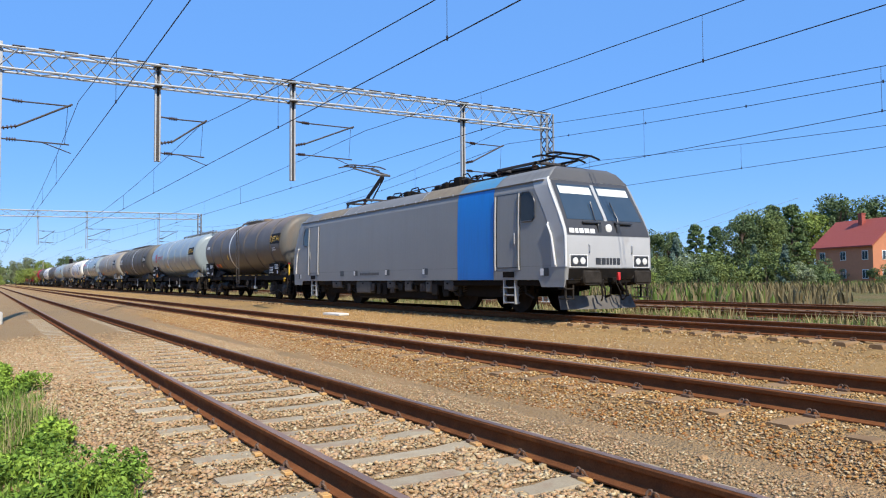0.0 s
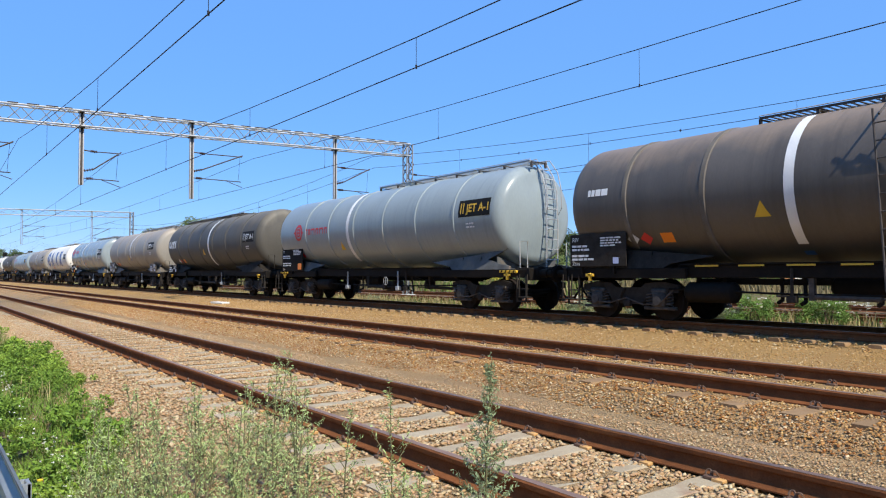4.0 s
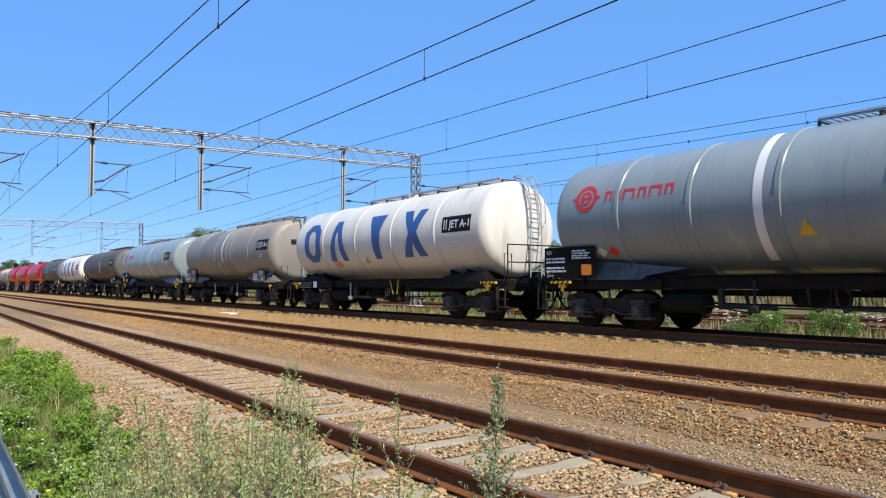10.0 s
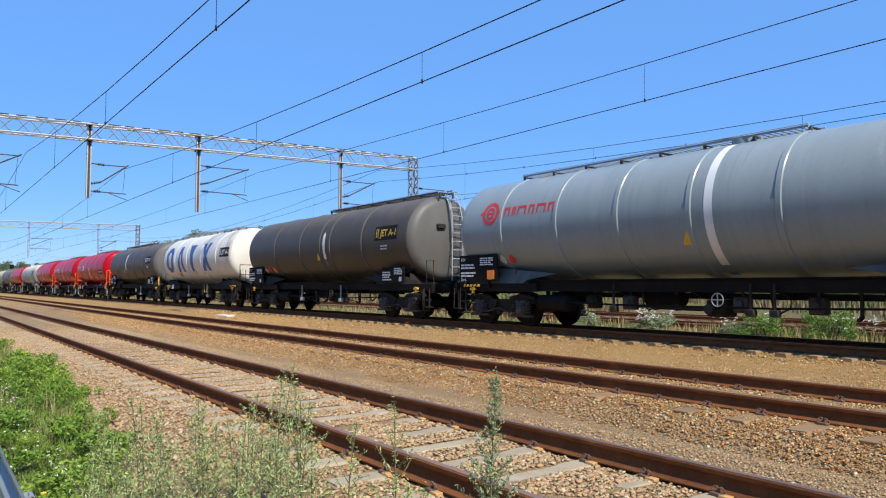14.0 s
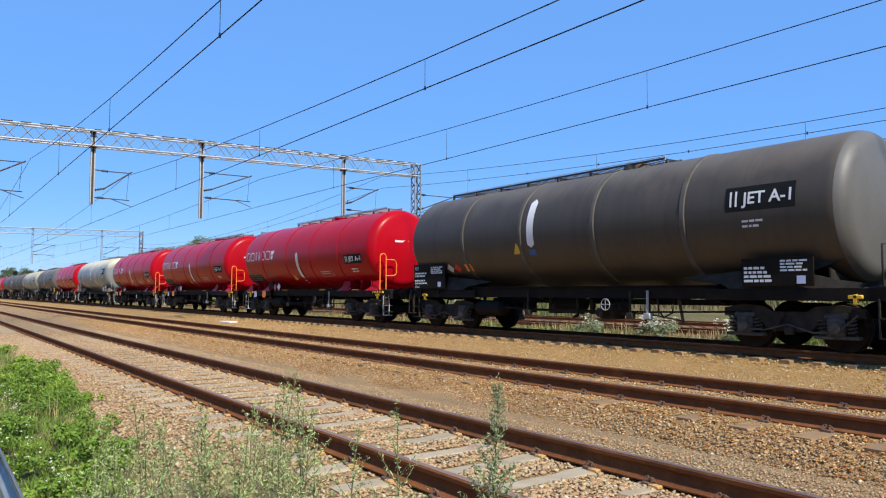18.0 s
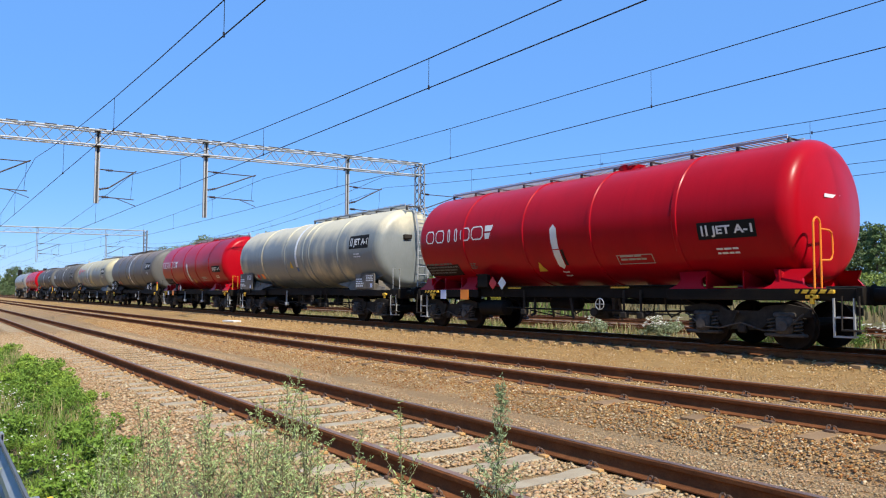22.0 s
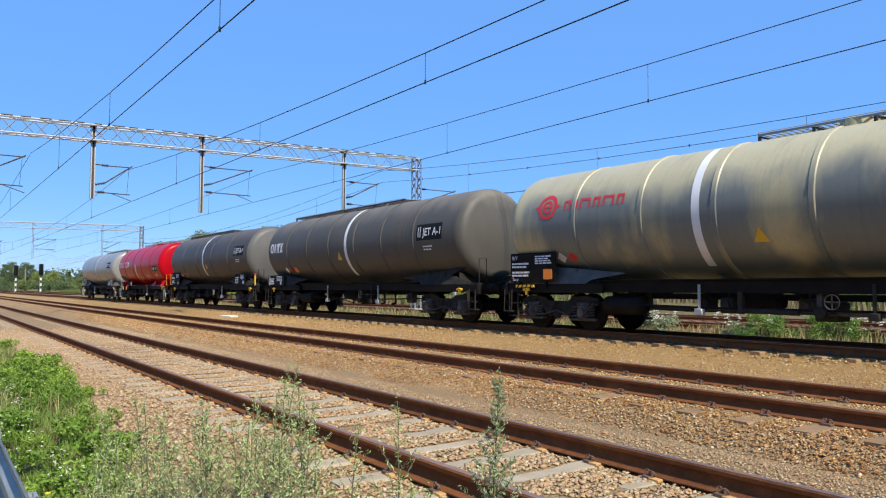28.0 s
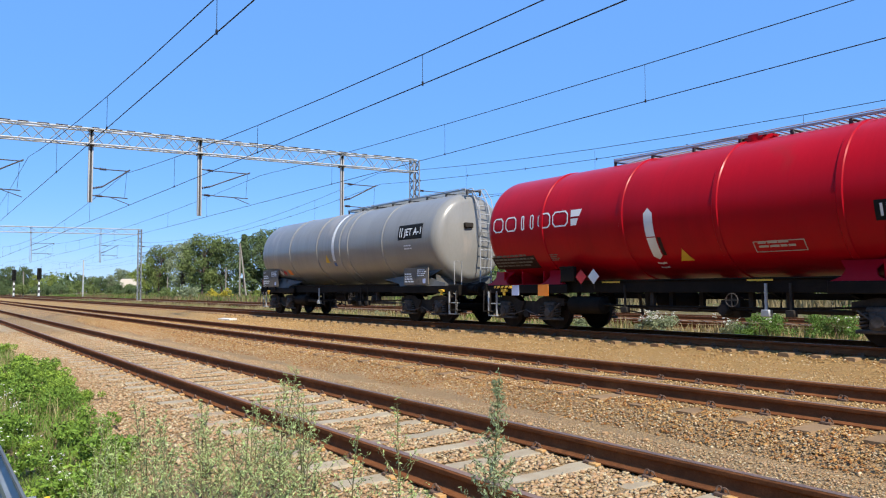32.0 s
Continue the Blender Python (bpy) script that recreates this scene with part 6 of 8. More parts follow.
def build_pantograph(loco, x, raised, sgn):
    """Single-arm current collector on its base frame with three insulators."""
    z0 = 3.92
    base = part("pantograph", Shape().box(x - 0.9, x + 0.9, -0.55, -0.47, z0 + 0.18, z0 + 0.26, 0.015).box(x - 0.9, x + 0.9, 0.47, 0.55, z0 + 0.18, z0 + 0.26, 0.015)
                .box(x - 0.9, x - 0.82, -0.55, 0.55, z0 + 0.18, z0 + 0.26, 0.015).box(x + 0.82, x + 0.9, -0.55, 0.55, z0 + 0.18, z0 + 0.26, 0.015), DARKSTEEL, loco)
    for dx, dy in ((-0.8, -0.5), (-0.8, 0.5), (0.8, -0.5), (0.8, 0.5)):
        s = Shape()
        insulator(s, (x + dx, dy, z0 - 0.12), (x + dx, dy, z0 + 0.18), 4, 0.07)
        part("insulator", s, PORCELAIN, base)
    if raised:
        k = (x + sgn * 1.45, z0 + 1.16)
        t = (x - sgn * 0.45, 5.58)
        h0 = (x - sgn * 0.15, z0 + 0.28)
    else:
        k = (x + sgn * 1.9, z0 + 0.24)
        t = (x - sgn * 1.55, z0 + 0.26)
        h0 = (x - sgn * 0.3, z0 + 0.2)
    part("lower_arm", Shape().tube([(h0[0], 0, h0[1]), (k[0], 0, k[1])], 0.075, 8).tube([(h0[0] + sgn * 0.3, 0.12, h0[1] - 0.05), (k[0] - sgn * 0.12, 0.08, k[1] - 0.1)], 0.032, 6), DARKSTEEL if raised else BLACK, base)
    part("upper_arm", Shape().tube([(k[0], -0.28, k[1]), (t[0], -0.42, t[1])], 0.034, 6).tube([(k[0], 0.28, k[1]), (t[0], 0.42, t[1])], 0.034, 6).tube([(k[0], -0.3, k[1]), (k[0], 0.3, k[1])], 0.05, 6), DUSTY if raised else BLACK, base)
    hd = Shape()
    for dx in (-0.28, 0.28):
        pts = [(t[0] + dx, y, t[1] + 0.10 - 0.16 * max(0, abs(y) - 0.6) ** 1.3 * 2.0) for y in np.linspace(-0.95, 0.95, 13)]
        hd.tube(pts, 0.03, 6)
    for y in (-0.42, 0.42):
        hd.tube([(t[0] - 0.28, y, t[1] + 0.06), (t[0] + 0.28, y, t[1] + 0.06)], 0.018, 5)
    part("collector_head", hd, DARKSTEEL if raised else BLACK, base, "carbon collector strips")


def build_loco():
    loco = empty("locomotive", (0, 0, 0), "grey electric locomotive with a blue panel and silver front", "locomotive")
    zs = [0.90, 1.2, 1.95, 2.15, 2.5, 3.25, 3.45]
    V, n = [], len(loco_ring(1.0))
    for z in zs:
        V += loco_ring(z)
    F = [(i * n + k, i * n + (k + 1) % n, (i + 1) * n + (k + 1) % n, (i + 1) * n + k) for i in range(len(zs) - 1) for k in range(n)]
    F.append(tuple(range(n)))
    body = part("body", Shape().add(V, F), LGREY, loco, smooth=False)
    zr = [3.45, 3.55, 3.72, 3.80, 3.84]
    V = []
    for z in zr:
        V += loco_ring(z)
    F = [(i * n + k, i * n + (k + 1) % n, (i + 1) * n + (k + 1) % n, (i + 1) * n + k) for i in range(len(zr) - 1) for k in range(n)]
    F.append(tuple((len(zr) - 1) * n + k for k in range(n)))
    roof = part("roof", Shape().add(V, F), LROOF, loco, "weathered grey roof", smooth=False)
    # roof hatches, brown dust panels and lifting bolts
    for a, b, mt in ((-6.55, -4.05, BRONZE), (-3.98, -2.95, LROOF), (-2.88, 2.02, LROOF), (2.10, 4.30, BRONZE), (4.36, 6.18, LBLUESHEEN)):
        V = []
        for z in (3.47, 3.60, 3.72, 3.83):
            w = loco_plan(z)[0]
            V += [(a, -w - 0.006, z), (b, -w - 0.006, z)]
        part("roof_panel", Shape().add(V, [(2 * i, 2 * i + 1, 2 * i + 3, 2 * i + 2) for i in range(3)]), mt, roof)
        V = [(q, -loco_plan(z)[0] - 0.012, z) for z in (3.47, 3.60, 3.72, 3.83) for q in (b + 0.012, b + 0.055)]
        part("roof_seam", Shape().add(V, [(2 * i, 2 * i + 1, 2 * i + 3, 2 * i + 2) for i in range(3)]), LSILVER if b < 4 else LROOF, roof)
    part("cornice", Shape().box(-8.3, 8.3, -1.455, -1.40, 3.425, 3.46, 0.01), LROOF, roof)
    for i in range(15):
        part("roof_bolt", gear("roof_bolt", lambda: Shape().turn([(-0.02, 0.035), (0.0, 0.035), (0.01, 0.0)], "y", n=8), LADDER), None, roof, at=pose(-6.4 + i * 0.75, -1.46, 3.445, 0, 0, 180))
    # flank
    part("blue_panel", side_patch(4.38, 6.19, 0.905, 3.42), LBLUE, body, "bright blue flank panel")
    for sx in (1, -1):
        door = part("cab_door", side_patch(*sorted((sx * 6.36, sx * 7.26)), 1.22, 3.20, 0.010), LGREY, body, "grey cab door")
        for x in (6.29, 7.33):
            part("door_rail", Shape().tube([(sx * x, -1.505, 1.16), (sx * x, -1.518, 1.3), (sx * x, -1.505, 2.5), (sx * x, -1.482, 3.18)], 0.024, 6), LSILVER, body)
            # dark strip laid behind the rail, painting in its shade
            part("rail_shade_gap", side_patch(*sorted((sx * x - 0.05, sx * x + 0.05)), 1.15, 3.2, 0.002), LAMPHOUSE, body)
        for x in (6.36, 7.26):
            part("door_seam", side_patch(*sorted((sx * x - 0.012, sx * x + 0.012)), 1.22, 3.20, 0.013), LAMPHOUSE, door)
        for z in (1.22, 3.19):
            part("door_seam", side_patch(*sorted((sx * 6.36, sx * 7.26)), z, z + 0.02, 0.013), LAMPHOUSE, door)
        part("step_recess", side_patch(*sorted((sx * 6.62, sx * 7.12)), 0.97, 1.12, 0.012), BLACK, body)
        part("door_handle", Shape().tube([(sx * 7.16, -1.50, 1.85), (sx * 7.16, -1.52, 1.87), (sx * 7.16, -1.52, 2.12), (sx * 7.16, -1.50, 2.14)], 0.016, 5), LSILVER, door)
        wn_ = Shape()
        o = [(7.38, 2.50), (7.43, 2.42), (7.88, 2.42), (7.97, 2.50), (7.98, 2.86), (7.92, 3.02), (7.80, 3.15), (7.72, 3.19), (7.45, 3.19), (7.38, 3.10)]
        V = [(sx * x, -loco_plan(z)[0] - 0.012, z) for x, z in o]
        part("side_window", wn_.add(V, [tuple(range(len(V)))]), SIDEGLASS, body, "dark cab side window")
        fr_ = Shape()
        fr_.tube([(sx * x, -loco_plan(z)[0] - 0.012, z) for x, z in o + o[:1]], 0.018, 5)
        part("window_frame", fr_, LAMPHOUSE, body)
        # silver cheek following the rake of the front
        V = []
        zz = between(1.22, 3.5)
        for z in zz:
            w, l = loco_plan(z)
            xb_ = float(np.interp(z, [1.22, 1.9, 2.1, 2.6, 3.2, 3.5], [8.62, 8.60, 8.56, 8.38, 7.98, 7.80]))
            V += [(sx * xb_, -w - 0.007, z), (sx * (l - 0.0525), -w - 0.007, z)]
        part("cheek_panel", Shape().add(V, [(2 * i, 2 * i + 1, 2 * i + 3, 2 * i + 2) for i in range(len(zz) - 1)]), LSILVER if sx > 0 else LGREY, body, "silver cheek beside the cab front" if sx > 0 else "grey cheek")
        V = []
        for z in zz:
            w, l = loco_plan(z)
            r = 0.07
            for i in range(6):
                a = radians(270 + 90 * i / 5)
                V.append((sx * (l - r * 0.75 + (r * 0.75 + 0.006) * math.cos(a)), -(w - r) + (r + 0.006) * math.sin(a), z))
        part("corner_panel", Shape().add(V, [(6 * i + k, 6 * i + k + 1, 6 * i + k + 7, 6 * i + k + 6) for i in range(len(zz) - 1) for k in range(5)]), LSILVER if sx > 0 else LGREY, body)
        part("grab_handle", Shape().tube([(sx * 8.80, -1.50, 1.22), (sx * 8.80, -1.525, 1.28), (sx * 8.66, -1.525, 2.0), (sx * 8.52, -1.525, 2.28), (sx * 8.51, -1.49, 2.34)], 0.026, 6), LTRIM, body)
        st = Shape()
        for k in range(3):
            st.box(-0.24, 0.24, -0.06, 0.12, 0.28 + 0.2 * k, 0.31 + 0.2 * k, 0.008)
        st.box(-0.26, -0.235, -0.06, 0.06, 0.26, 0.9).box(0.235, 0.26, -0.06, 0.06, 0.26, 0.9)
        part("cab_step", st, LADDER, loco, at=(sx * 6.86, -1.42, 0))
        part("corner_trim", Shape().tube([(sx * (loco_plan(z)[1] - 0.012), -loco_plan(z)[0] + 0.012, z) for z in zz], 0.026, 6), LTRIM if sx > 0 else LGREY, body, "bright edge beside the windscreen" if sx > 0 else "")
        part("corner_apron", Shape().slab([(sx * 8.10, 0.92), (sx * 9.10, 0.92), (sx * 9.06, 0.72), (sx * 8.22, 0.72)], -1.485, -1.45), LGREY, loco)
        part("door_sill", side_patch(*sorted((sx * 6.30, sx * 7.32)), 1.125, 1.15, 0.016), LROOF, body)
        part("marker_plate", side_patch(*sorted((sx * 8.20, sx * 8.52)), 1.00, 1.20, 0.012), LAMPHOUSE, body)
        part("marker_light", side_patch(*sorted((sx * 8.20, sx * 8.33)), 1.01, 1.19, 0.016), LTRIM, body)
    for x in (-3.87, -2.64, -0.08, 2.50):
        so = part("flank_socket", side_patch(x - 0.17, x + 0.17, 1.08, 1.28, 0.012), LAMPHOUSE, body, "dark recess in the flank")
        if x > -3:
            part("socket_plate", side_patch(x - 0.16, x - 0.03, 1.095, 1.265, 0.016), WHITE, so)
    part("number_line", Shape().add(*[(lambda V, F: ([(-2.25 + v[0], -1.50, 1.10 + v[1]) for v in V], F))(*bars(1, 1.82, 0.1, 0.09, 3, 12))][0]), LHOOD, body, "small dark line of unreadable figures")
    part("skirt_line", side_patch(-8.6, 8.6, 1.245, 1.255, 0.004), LROOF, body)
    # leading face
    part("front_panel", front_patch(-1.42, 1.42, 1.20, 1.98, 0.008), LSILVER, body, "silver nose panel")
    part("front_sill", front_patch(-1.40, 1.40, 0.91, 1.18, 0.007), BLACK, body, "black recess round the buffers")
    part("front_band", front_patch(-1.42, 1.42, 2.0, 3.44, 0.006, 3, -1.33, 1.33), LDARK, body, "dark panel round the windscreen")
    for k in (-1, 1):
        a, b = (0.06, 1.30) if k > 0 else (-1.30, -0.06)
        at_, bt_ = (0.06, 1.22) if k > 0 else (-1.22, -0.06)
        part("windscreen", front_patch(a, b, 2.40, 3.34, 0.014, 3, at_, bt_), GLASSM, body, "raked windscreen pane")
        part("sun_blind", front_patch(*sorted((k * 0.12, k * 1.20)), 3.08, 3.28, 0.018, 2), BLIND, body, "pale lowered blind")
        lam = part("headlight", Shape().box(9.12, 9.175, k * 1.08 - 0.27, k * 1.08 + 0.27, 1.22, 1.50, 0.015), LAMPHOUSE, body)
        for dy in (-0.12, 0.12):
            part("lens", Shape().turn([(0.0, 0.09), (0.012, 0.08), (0.018, 0.0)], "x", (9.172, k * 1.08 + dy, 1.36), 14), LENS, lam)
        part("lamp_bezel", front_patch(*sorted((k * 0.78, k * 1.38)), 1.20, 1.52, 0.012), LTRIM, body)
        part("wiper_hub", Shape().box(9.02, 9.10, k * 0.55 - 0.30, k * 0.55 + 0.30, 2.30, 2.36, 0.015), LAMPHOUSE, body)
        part("wiper", Shape().tube([(9.09, k * 0.32, 2.22), (9.02, k * 0.40, 2.42), (8.80, k * 0.34, 2.88)], 0.016, 5).box(9.03, 9.12, k * 0.32 - 0.06, k * 0.32 + 0.06, 2.08, 2.30, 0.01), LAMPHOUSE, body)
        part("front_grab", Shape().tube([(9.15, k * 0.74, 1.55), (9.20, k * 0.74, 1.57), (9.20, k * 0.74, 1.74), (9.15, k * 0.74, 1.76)], 0.014, 5), LADDER, body)
    V = []
    for z in (3.45, 3.55, 3.72, 3.84):
        w, l = loco_plan(z)
        V += [(l + 0.008, -w + 0.03, z), (l + 0.008, w - 0.03, z)]
    V += [(8.05, -0.88, 3.852), (8.05, 0.88, 3.852)]
    part("roof_hood", Shape().add(V, [(2 * i, 2 * i + 1, 2 * i + 3, 2 * i + 2) for i in range(4)]), LHOOD, roof, "dark grey hood over the windscreen")
    part("screen_pillar", front_patch(-0.05, 0.05, 2.38, 3.36, 0.02), LSILVER, body)
    part("top_headlight", Shape().turn([(0.0, 0.11), (0.02, 0.11), (0.03, 0.08), (0.03, 0.0)], "x", (9.085, 0, 2.19), 16), LENS, body, "round warm headlight")
    V, F = bars(1, 1.05, 0.2, 0.17, 8, 6)
    part("number_bars", Shape().add([(9.162, -0.52 + v[0], 1.27 + v[1]) for v in V], F), LAMPHOUSE, body, "dark bars of the running number", smooth=False)["kind"] = "stuff"
    V, F = bars(1, 0.72, 0.2, 0.09, 6, 5)
    part("owner_bars", Shape().add([(9.128 - v[1] * 0.27, -1.34 + v[0] * 1.25, 2.05 + v[1] * 1.3) for v in V], F), WHITE, body, "white bar mark", smooth=False)["kind"] = "stuff"
    # ends: buffer beam, buffers, hoses, plough
    for sx in (1, -1):
        part("buffer_beam", Shape().box(*sorted((sx * 8.75, sx * 9.10)), -1.40, 1.40, 0.78, 1.0, 0.03), BLACK, loco)
        for sd in (-1, 1):
            part("buffer", Shape().tube([(sx * 9.0, sd * 0.875, 1.06 - 0.17), (sx * 9.36, sd * 0.875, 1.06 - 0.17)], 0.13, 14).box(*sorted((sx * 9.36, sx * 9.43)), sd * 0.875 - 0.30, sd * 0.875 + 0.30, 0.78, 1.14, 0.05), GREYUNDER, loco, "rectangular black buffer")
            part("air_hose", Shape().tube([(sx * 9.25, sd * 0.4, 0.85), (sx * 9.25, sd * 0.42, 0.75), (sx * 9.28, sd * 0.42, 0.5), (sx * 9.18, sd * 0.36, 0.38)], 0.025, 6), BLACK, loco)
        part("coupling_hook", Shape().box(*sorted((sx * 9.0, sx * 9.3)), -0.07, 0.07, 0.82, 0.96, 0.02).tube([(sx * 9.0, 0, 0.9), (sx * 9.15, 0, 0.7), (sx * 9.12, 0, 0.5), (sx * 9.0, 0, 0.48)], 0.035, 6), BLACK, loco)
        part("hose_bundle", Shape().tube([(sx * 9.1, 0.25, 0.95), (sx * 9.26, 0.28, 0.7), (sx * 9.2, 0.55, 0.5), (sx * 9.08, 0.62, 0.62)], 0.03, 6).tube([(sx * 9.1, 0.15, 0.95), (sx * 9.3, 0.16, 0.6), (sx * 9.22, 0.3, 0.38)], 0.022, 6).tube([(sx * 9.1, -0.3, 0.95), (sx * 9.24, -0.3, 0.66), (sx * 9.16, -0.2, 0.45)], 0.025, 6), BLACK, loco, "black rubber hoses")
        part("end_cock", Shape().box(*sorted((sx * 9.12, sx * 9.2)), 0.22, 0.30, 0.88, 1.08, 0.01), REDPAINT, loco, "small red tap")
        for sd in (-1, 1):
            part("corner_step", Shape().box(*sorted((sx * 8.78, sx * 9.08)), sd * 1.30 - 0.14, sd * 1.30 + 0.14, 0.42, 0.45, 0.006).box(*sorted((sx * 9.02, sx * 9.06)), sd * 1.30 - 0.14, sd * 1.30 - 0.10, 0.42, 0.92).box(*sorted((sx * 9.02, sx * 9.06)), sd * 1.30 + 0.10, sd * 1.30 + 0.14, 0.42, 0.92).box(*sorted((sx * 8.78, sx * 9.08)), sd * 1.30 - 0.14, sd * 1.30 + 0.14, 0.66, 0.69, 0.006), GREYUNDER, loco)
        if sx < 0:
            continue
        V = [(8.75, -1.3, 0.16), (9.05, 0, 0.16), (8.75, 1.3, 0.16), (8.62, -1.25, 0.50), (8.90, 0, 0.50), (8.62, 1.25, 0.50)]
        V += [(x - 0.04, y, z) for x, y, z in V]
        part("snow_plough", Shape().add(V, [(0, 1, 4, 3), (1, 2, 5, 4), (9, 10, 7, 6), (10, 11, 8, 7), (3, 4, 10, 9), (4, 5, 11, 10), (0, 6, 7, 1), (1, 7, 8, 2), (0, 3, 9, 6), (2, 8, 11, 5)]).move(pose(0, 0, 0, 0, 0, 0 if sx > 0 else 180)), DUSTY, loco, "dusty steel plough")
        part("plough_stay", Shape().box(*sorted((sx * 8.3, sx * 8.7)), -0.9, -0.8, 0.5, 0.8).box(*sorted((sx * 8.3, sx * 8.7)), 0.8, 0.9, 0.5, 0.8), BLACK, loco)
    # bogies
    for bx in (-5.2, 5.2):
        fr = part("bogie", Shape().slab([(-2.0, 0.82), (-2.0, 0.62), (-1.5, 0.55), (-0.75, 0.42), (0.75, 0.42), (1.5, 0.55), (2.0, 0.62), (2.0, 0.82)], -1.12, -1.02)
                  .slab([(-2.0, 0.82), (-2.0, 0.62), (-1.5, 0.55), (-0.75, 0.42), (0.75, 0.42), (1.5, 0.55), (2.0, 0.62), (2.0, 0.82)], 1.02, 1.12).box(-0.4, 0.4, -1.0, 1.0, 0.4, 0.75), BLACK, loco, at=(bx, 0, 0))
        for k in (-1.3, 1.3):
            GEAR_SPIN.append((wheelset(loco, bx + k, 0.61), 0.61))
            part("axle_box", Shape().box(-0.2, 0.2, -1.20, -1.0, 0.42, 0.80, 0.04), GREYUNDER, fr, at=(k, 0, 0))
            part("coil_spring", gear("coil_spring", spring_shape, GREYUNDER), None, fr, at=(k - 0.35, -1.12, 0.66))
            part("coil_spring", gear("coil_spring", spring_shape, GREYUNDER), None, fr, at=(k + 0.35, -1.12, 0.66))
            part("sand_pipe", Shape().tube([(k + 0.75, -0.85, 0.7), (k + 0.72, -0.78, 0.12)], 0.02, 5), BLACK, fr)
    part("transformer_tank", Shape().box(-2.9, 2.9, -1.25, 1.25, 0.26, 0.90, 0.06), BLACK, loco)
    part("frame_sill", Shape().box(-8.6, 8.6, -1.40, 1.40, 0.74, 0.90, 0.02), BLACK, loco)
    for x, w, z in ((-4.96, 0.88, 0.62), (-2.70, 1.20, 0.44), (-0.23, 0.58, 0.62), (1.04, 0.53, 0.54), (2.41, 0.35, 0.52), (3.5, 0.5, 0.58)):
        ub = part("under_box", Shape().box(x, x + w, -1.44, -1.2, z, 0.89, 0.03), UNDERBOX, loco, "dusty grey equipment box")
        part("box_lid", Shape().box(x + 0.05, x + w - 0.05, -1.455, -1.44, z + 0.05, 0.85, 0.006), UNDERBOX, ub)
        part("box_latch", Shape().box(x + w / 2 - 0.04, x + w / 2 + 0.04, -1.475, -1.45, 0.78, 0.83, 0.005), BLACK, ub)
    for i in range(12):
        x = -3.4 + i * 0.62 + 0.2 * math.sin(i * 7.0)
        w = 0.12 + 0.1 * abs(math.sin(i * 3.1))
        part("under_fitting", Shape().box(x - w, x + w, -1.44, -1.36, 0.50 + 0.1 * math.sin(i), 0.80, 0.02), (AXLEBOX, GREYUNDER, BLACK)[i % 3], loco)
    for x in (-7.6, -6.9, -3.9, -3.3, 3.2, 3.8, 7.3):
        part("pipe", Shape().tube([(x, -1.3, 0.85), (x + 0.1, -1.32, 0.55), (x + 0.4, -1.3, 0.42)], 0.03, 6), GREYUNDER, loco)
    # roof gear
    build_pantograph(loco, -4.7, True, 1)
    build_pantograph(loco, 6.0, False, -1)
    rg = random.Random(5)
    for i, x in enumerate((-2.4, -1.5, 0.6, 1.5, 2.6, 3.3, 4.1)):
        y = rg.uniform(-0.6, 0.2)
        s = Shape()
        insulator(s, (x, y, 3.84), (x, y, 4.14), 4, 0.08)
        part("roof_insulator", s, PORCELAIN, loco)
    rb = random.Random(12)
    for x in (-1.2, -0.7, 0.1, 0.6, 2.2, 2.6, 3.1, 3.4, 3.9):
        h = 4.0 + 0.16 * rb.random() + (0.06 if x > 2 else 0.0)
        part("roof_fitting", Shape().box(x - 0.1 - 0.1 * rb.random(), x + 0.14, -0.85, -0.45, 3.83, h - 0.08, 0.02).tube([(x, -0.7, 3.9), (x + 0.08, -0.65, h), (x + 0.2 + 0.4 * rb.random(), -0.6, h + 0.05 * rb.random()), (x + 0.62, -0.62, 3.9)], 0.024, 5), BLACK, loco)
    part("roof_duct", Shape().box(3.6, 7.6, -0.55, 0.55, 3.83, 3.98, 0.04), BLACK, loco)
    part("roof_busbar", Shape().tube([(-1.6, -0.2, 4.05), (-1.4, -0.2, 4.14), (0.6, -0.2, 4.16), (4.1, -0.1, 4.16), (5.0, 0, 4.2)], 0.018, 6), DARKSTEEL, loco)
    part("breaker", Shape().box(0.9, 1.5, -0.3, 0.2, 3.84, 4.05, 0.03), DARKSTEEL, loco)
    part("arrester", Shape().box(2.8, 3.2, -0.5, 0.3, 3.84, 4.02, 0.03), DARKSTEEL, loco)
    for x in (3.0, 4.4):
        part("roof_rail", Shape().tube([(x, -0.75, 3.9), (x + 0.15, -0.75, 4.05), (x + 0.9, -0.75, 4.05), (x + 1.05, -0.75, 3.9)], 0.018, 5), DARKSTEEL, loco)
    part("whip_aerial", Shape().tube([(-6.9, 0.3, 3.84), (-6.9, 0.3, 4.15)], 0.02, 6), DARKSTEEL, loco)
    part("roof_horn", Shape().turn([(0, 0.03), (0.2, 0.04), (0.32, 0.09)], "x", (7.0, -0.3, 3.9), 12), DARKSTEEL, loco)
    return loco


LOCO = [(build_loco(), 147.73)]


# ---- background: woods, bushes, houses, poles, signals ----
def leaf_material(name, a, b, vary=0.6):
    m = material(name, a, 0.75, 0, b, 0.5, 0.8, 0, 60, vary=vary, island=True, spec=0.25)
    return m


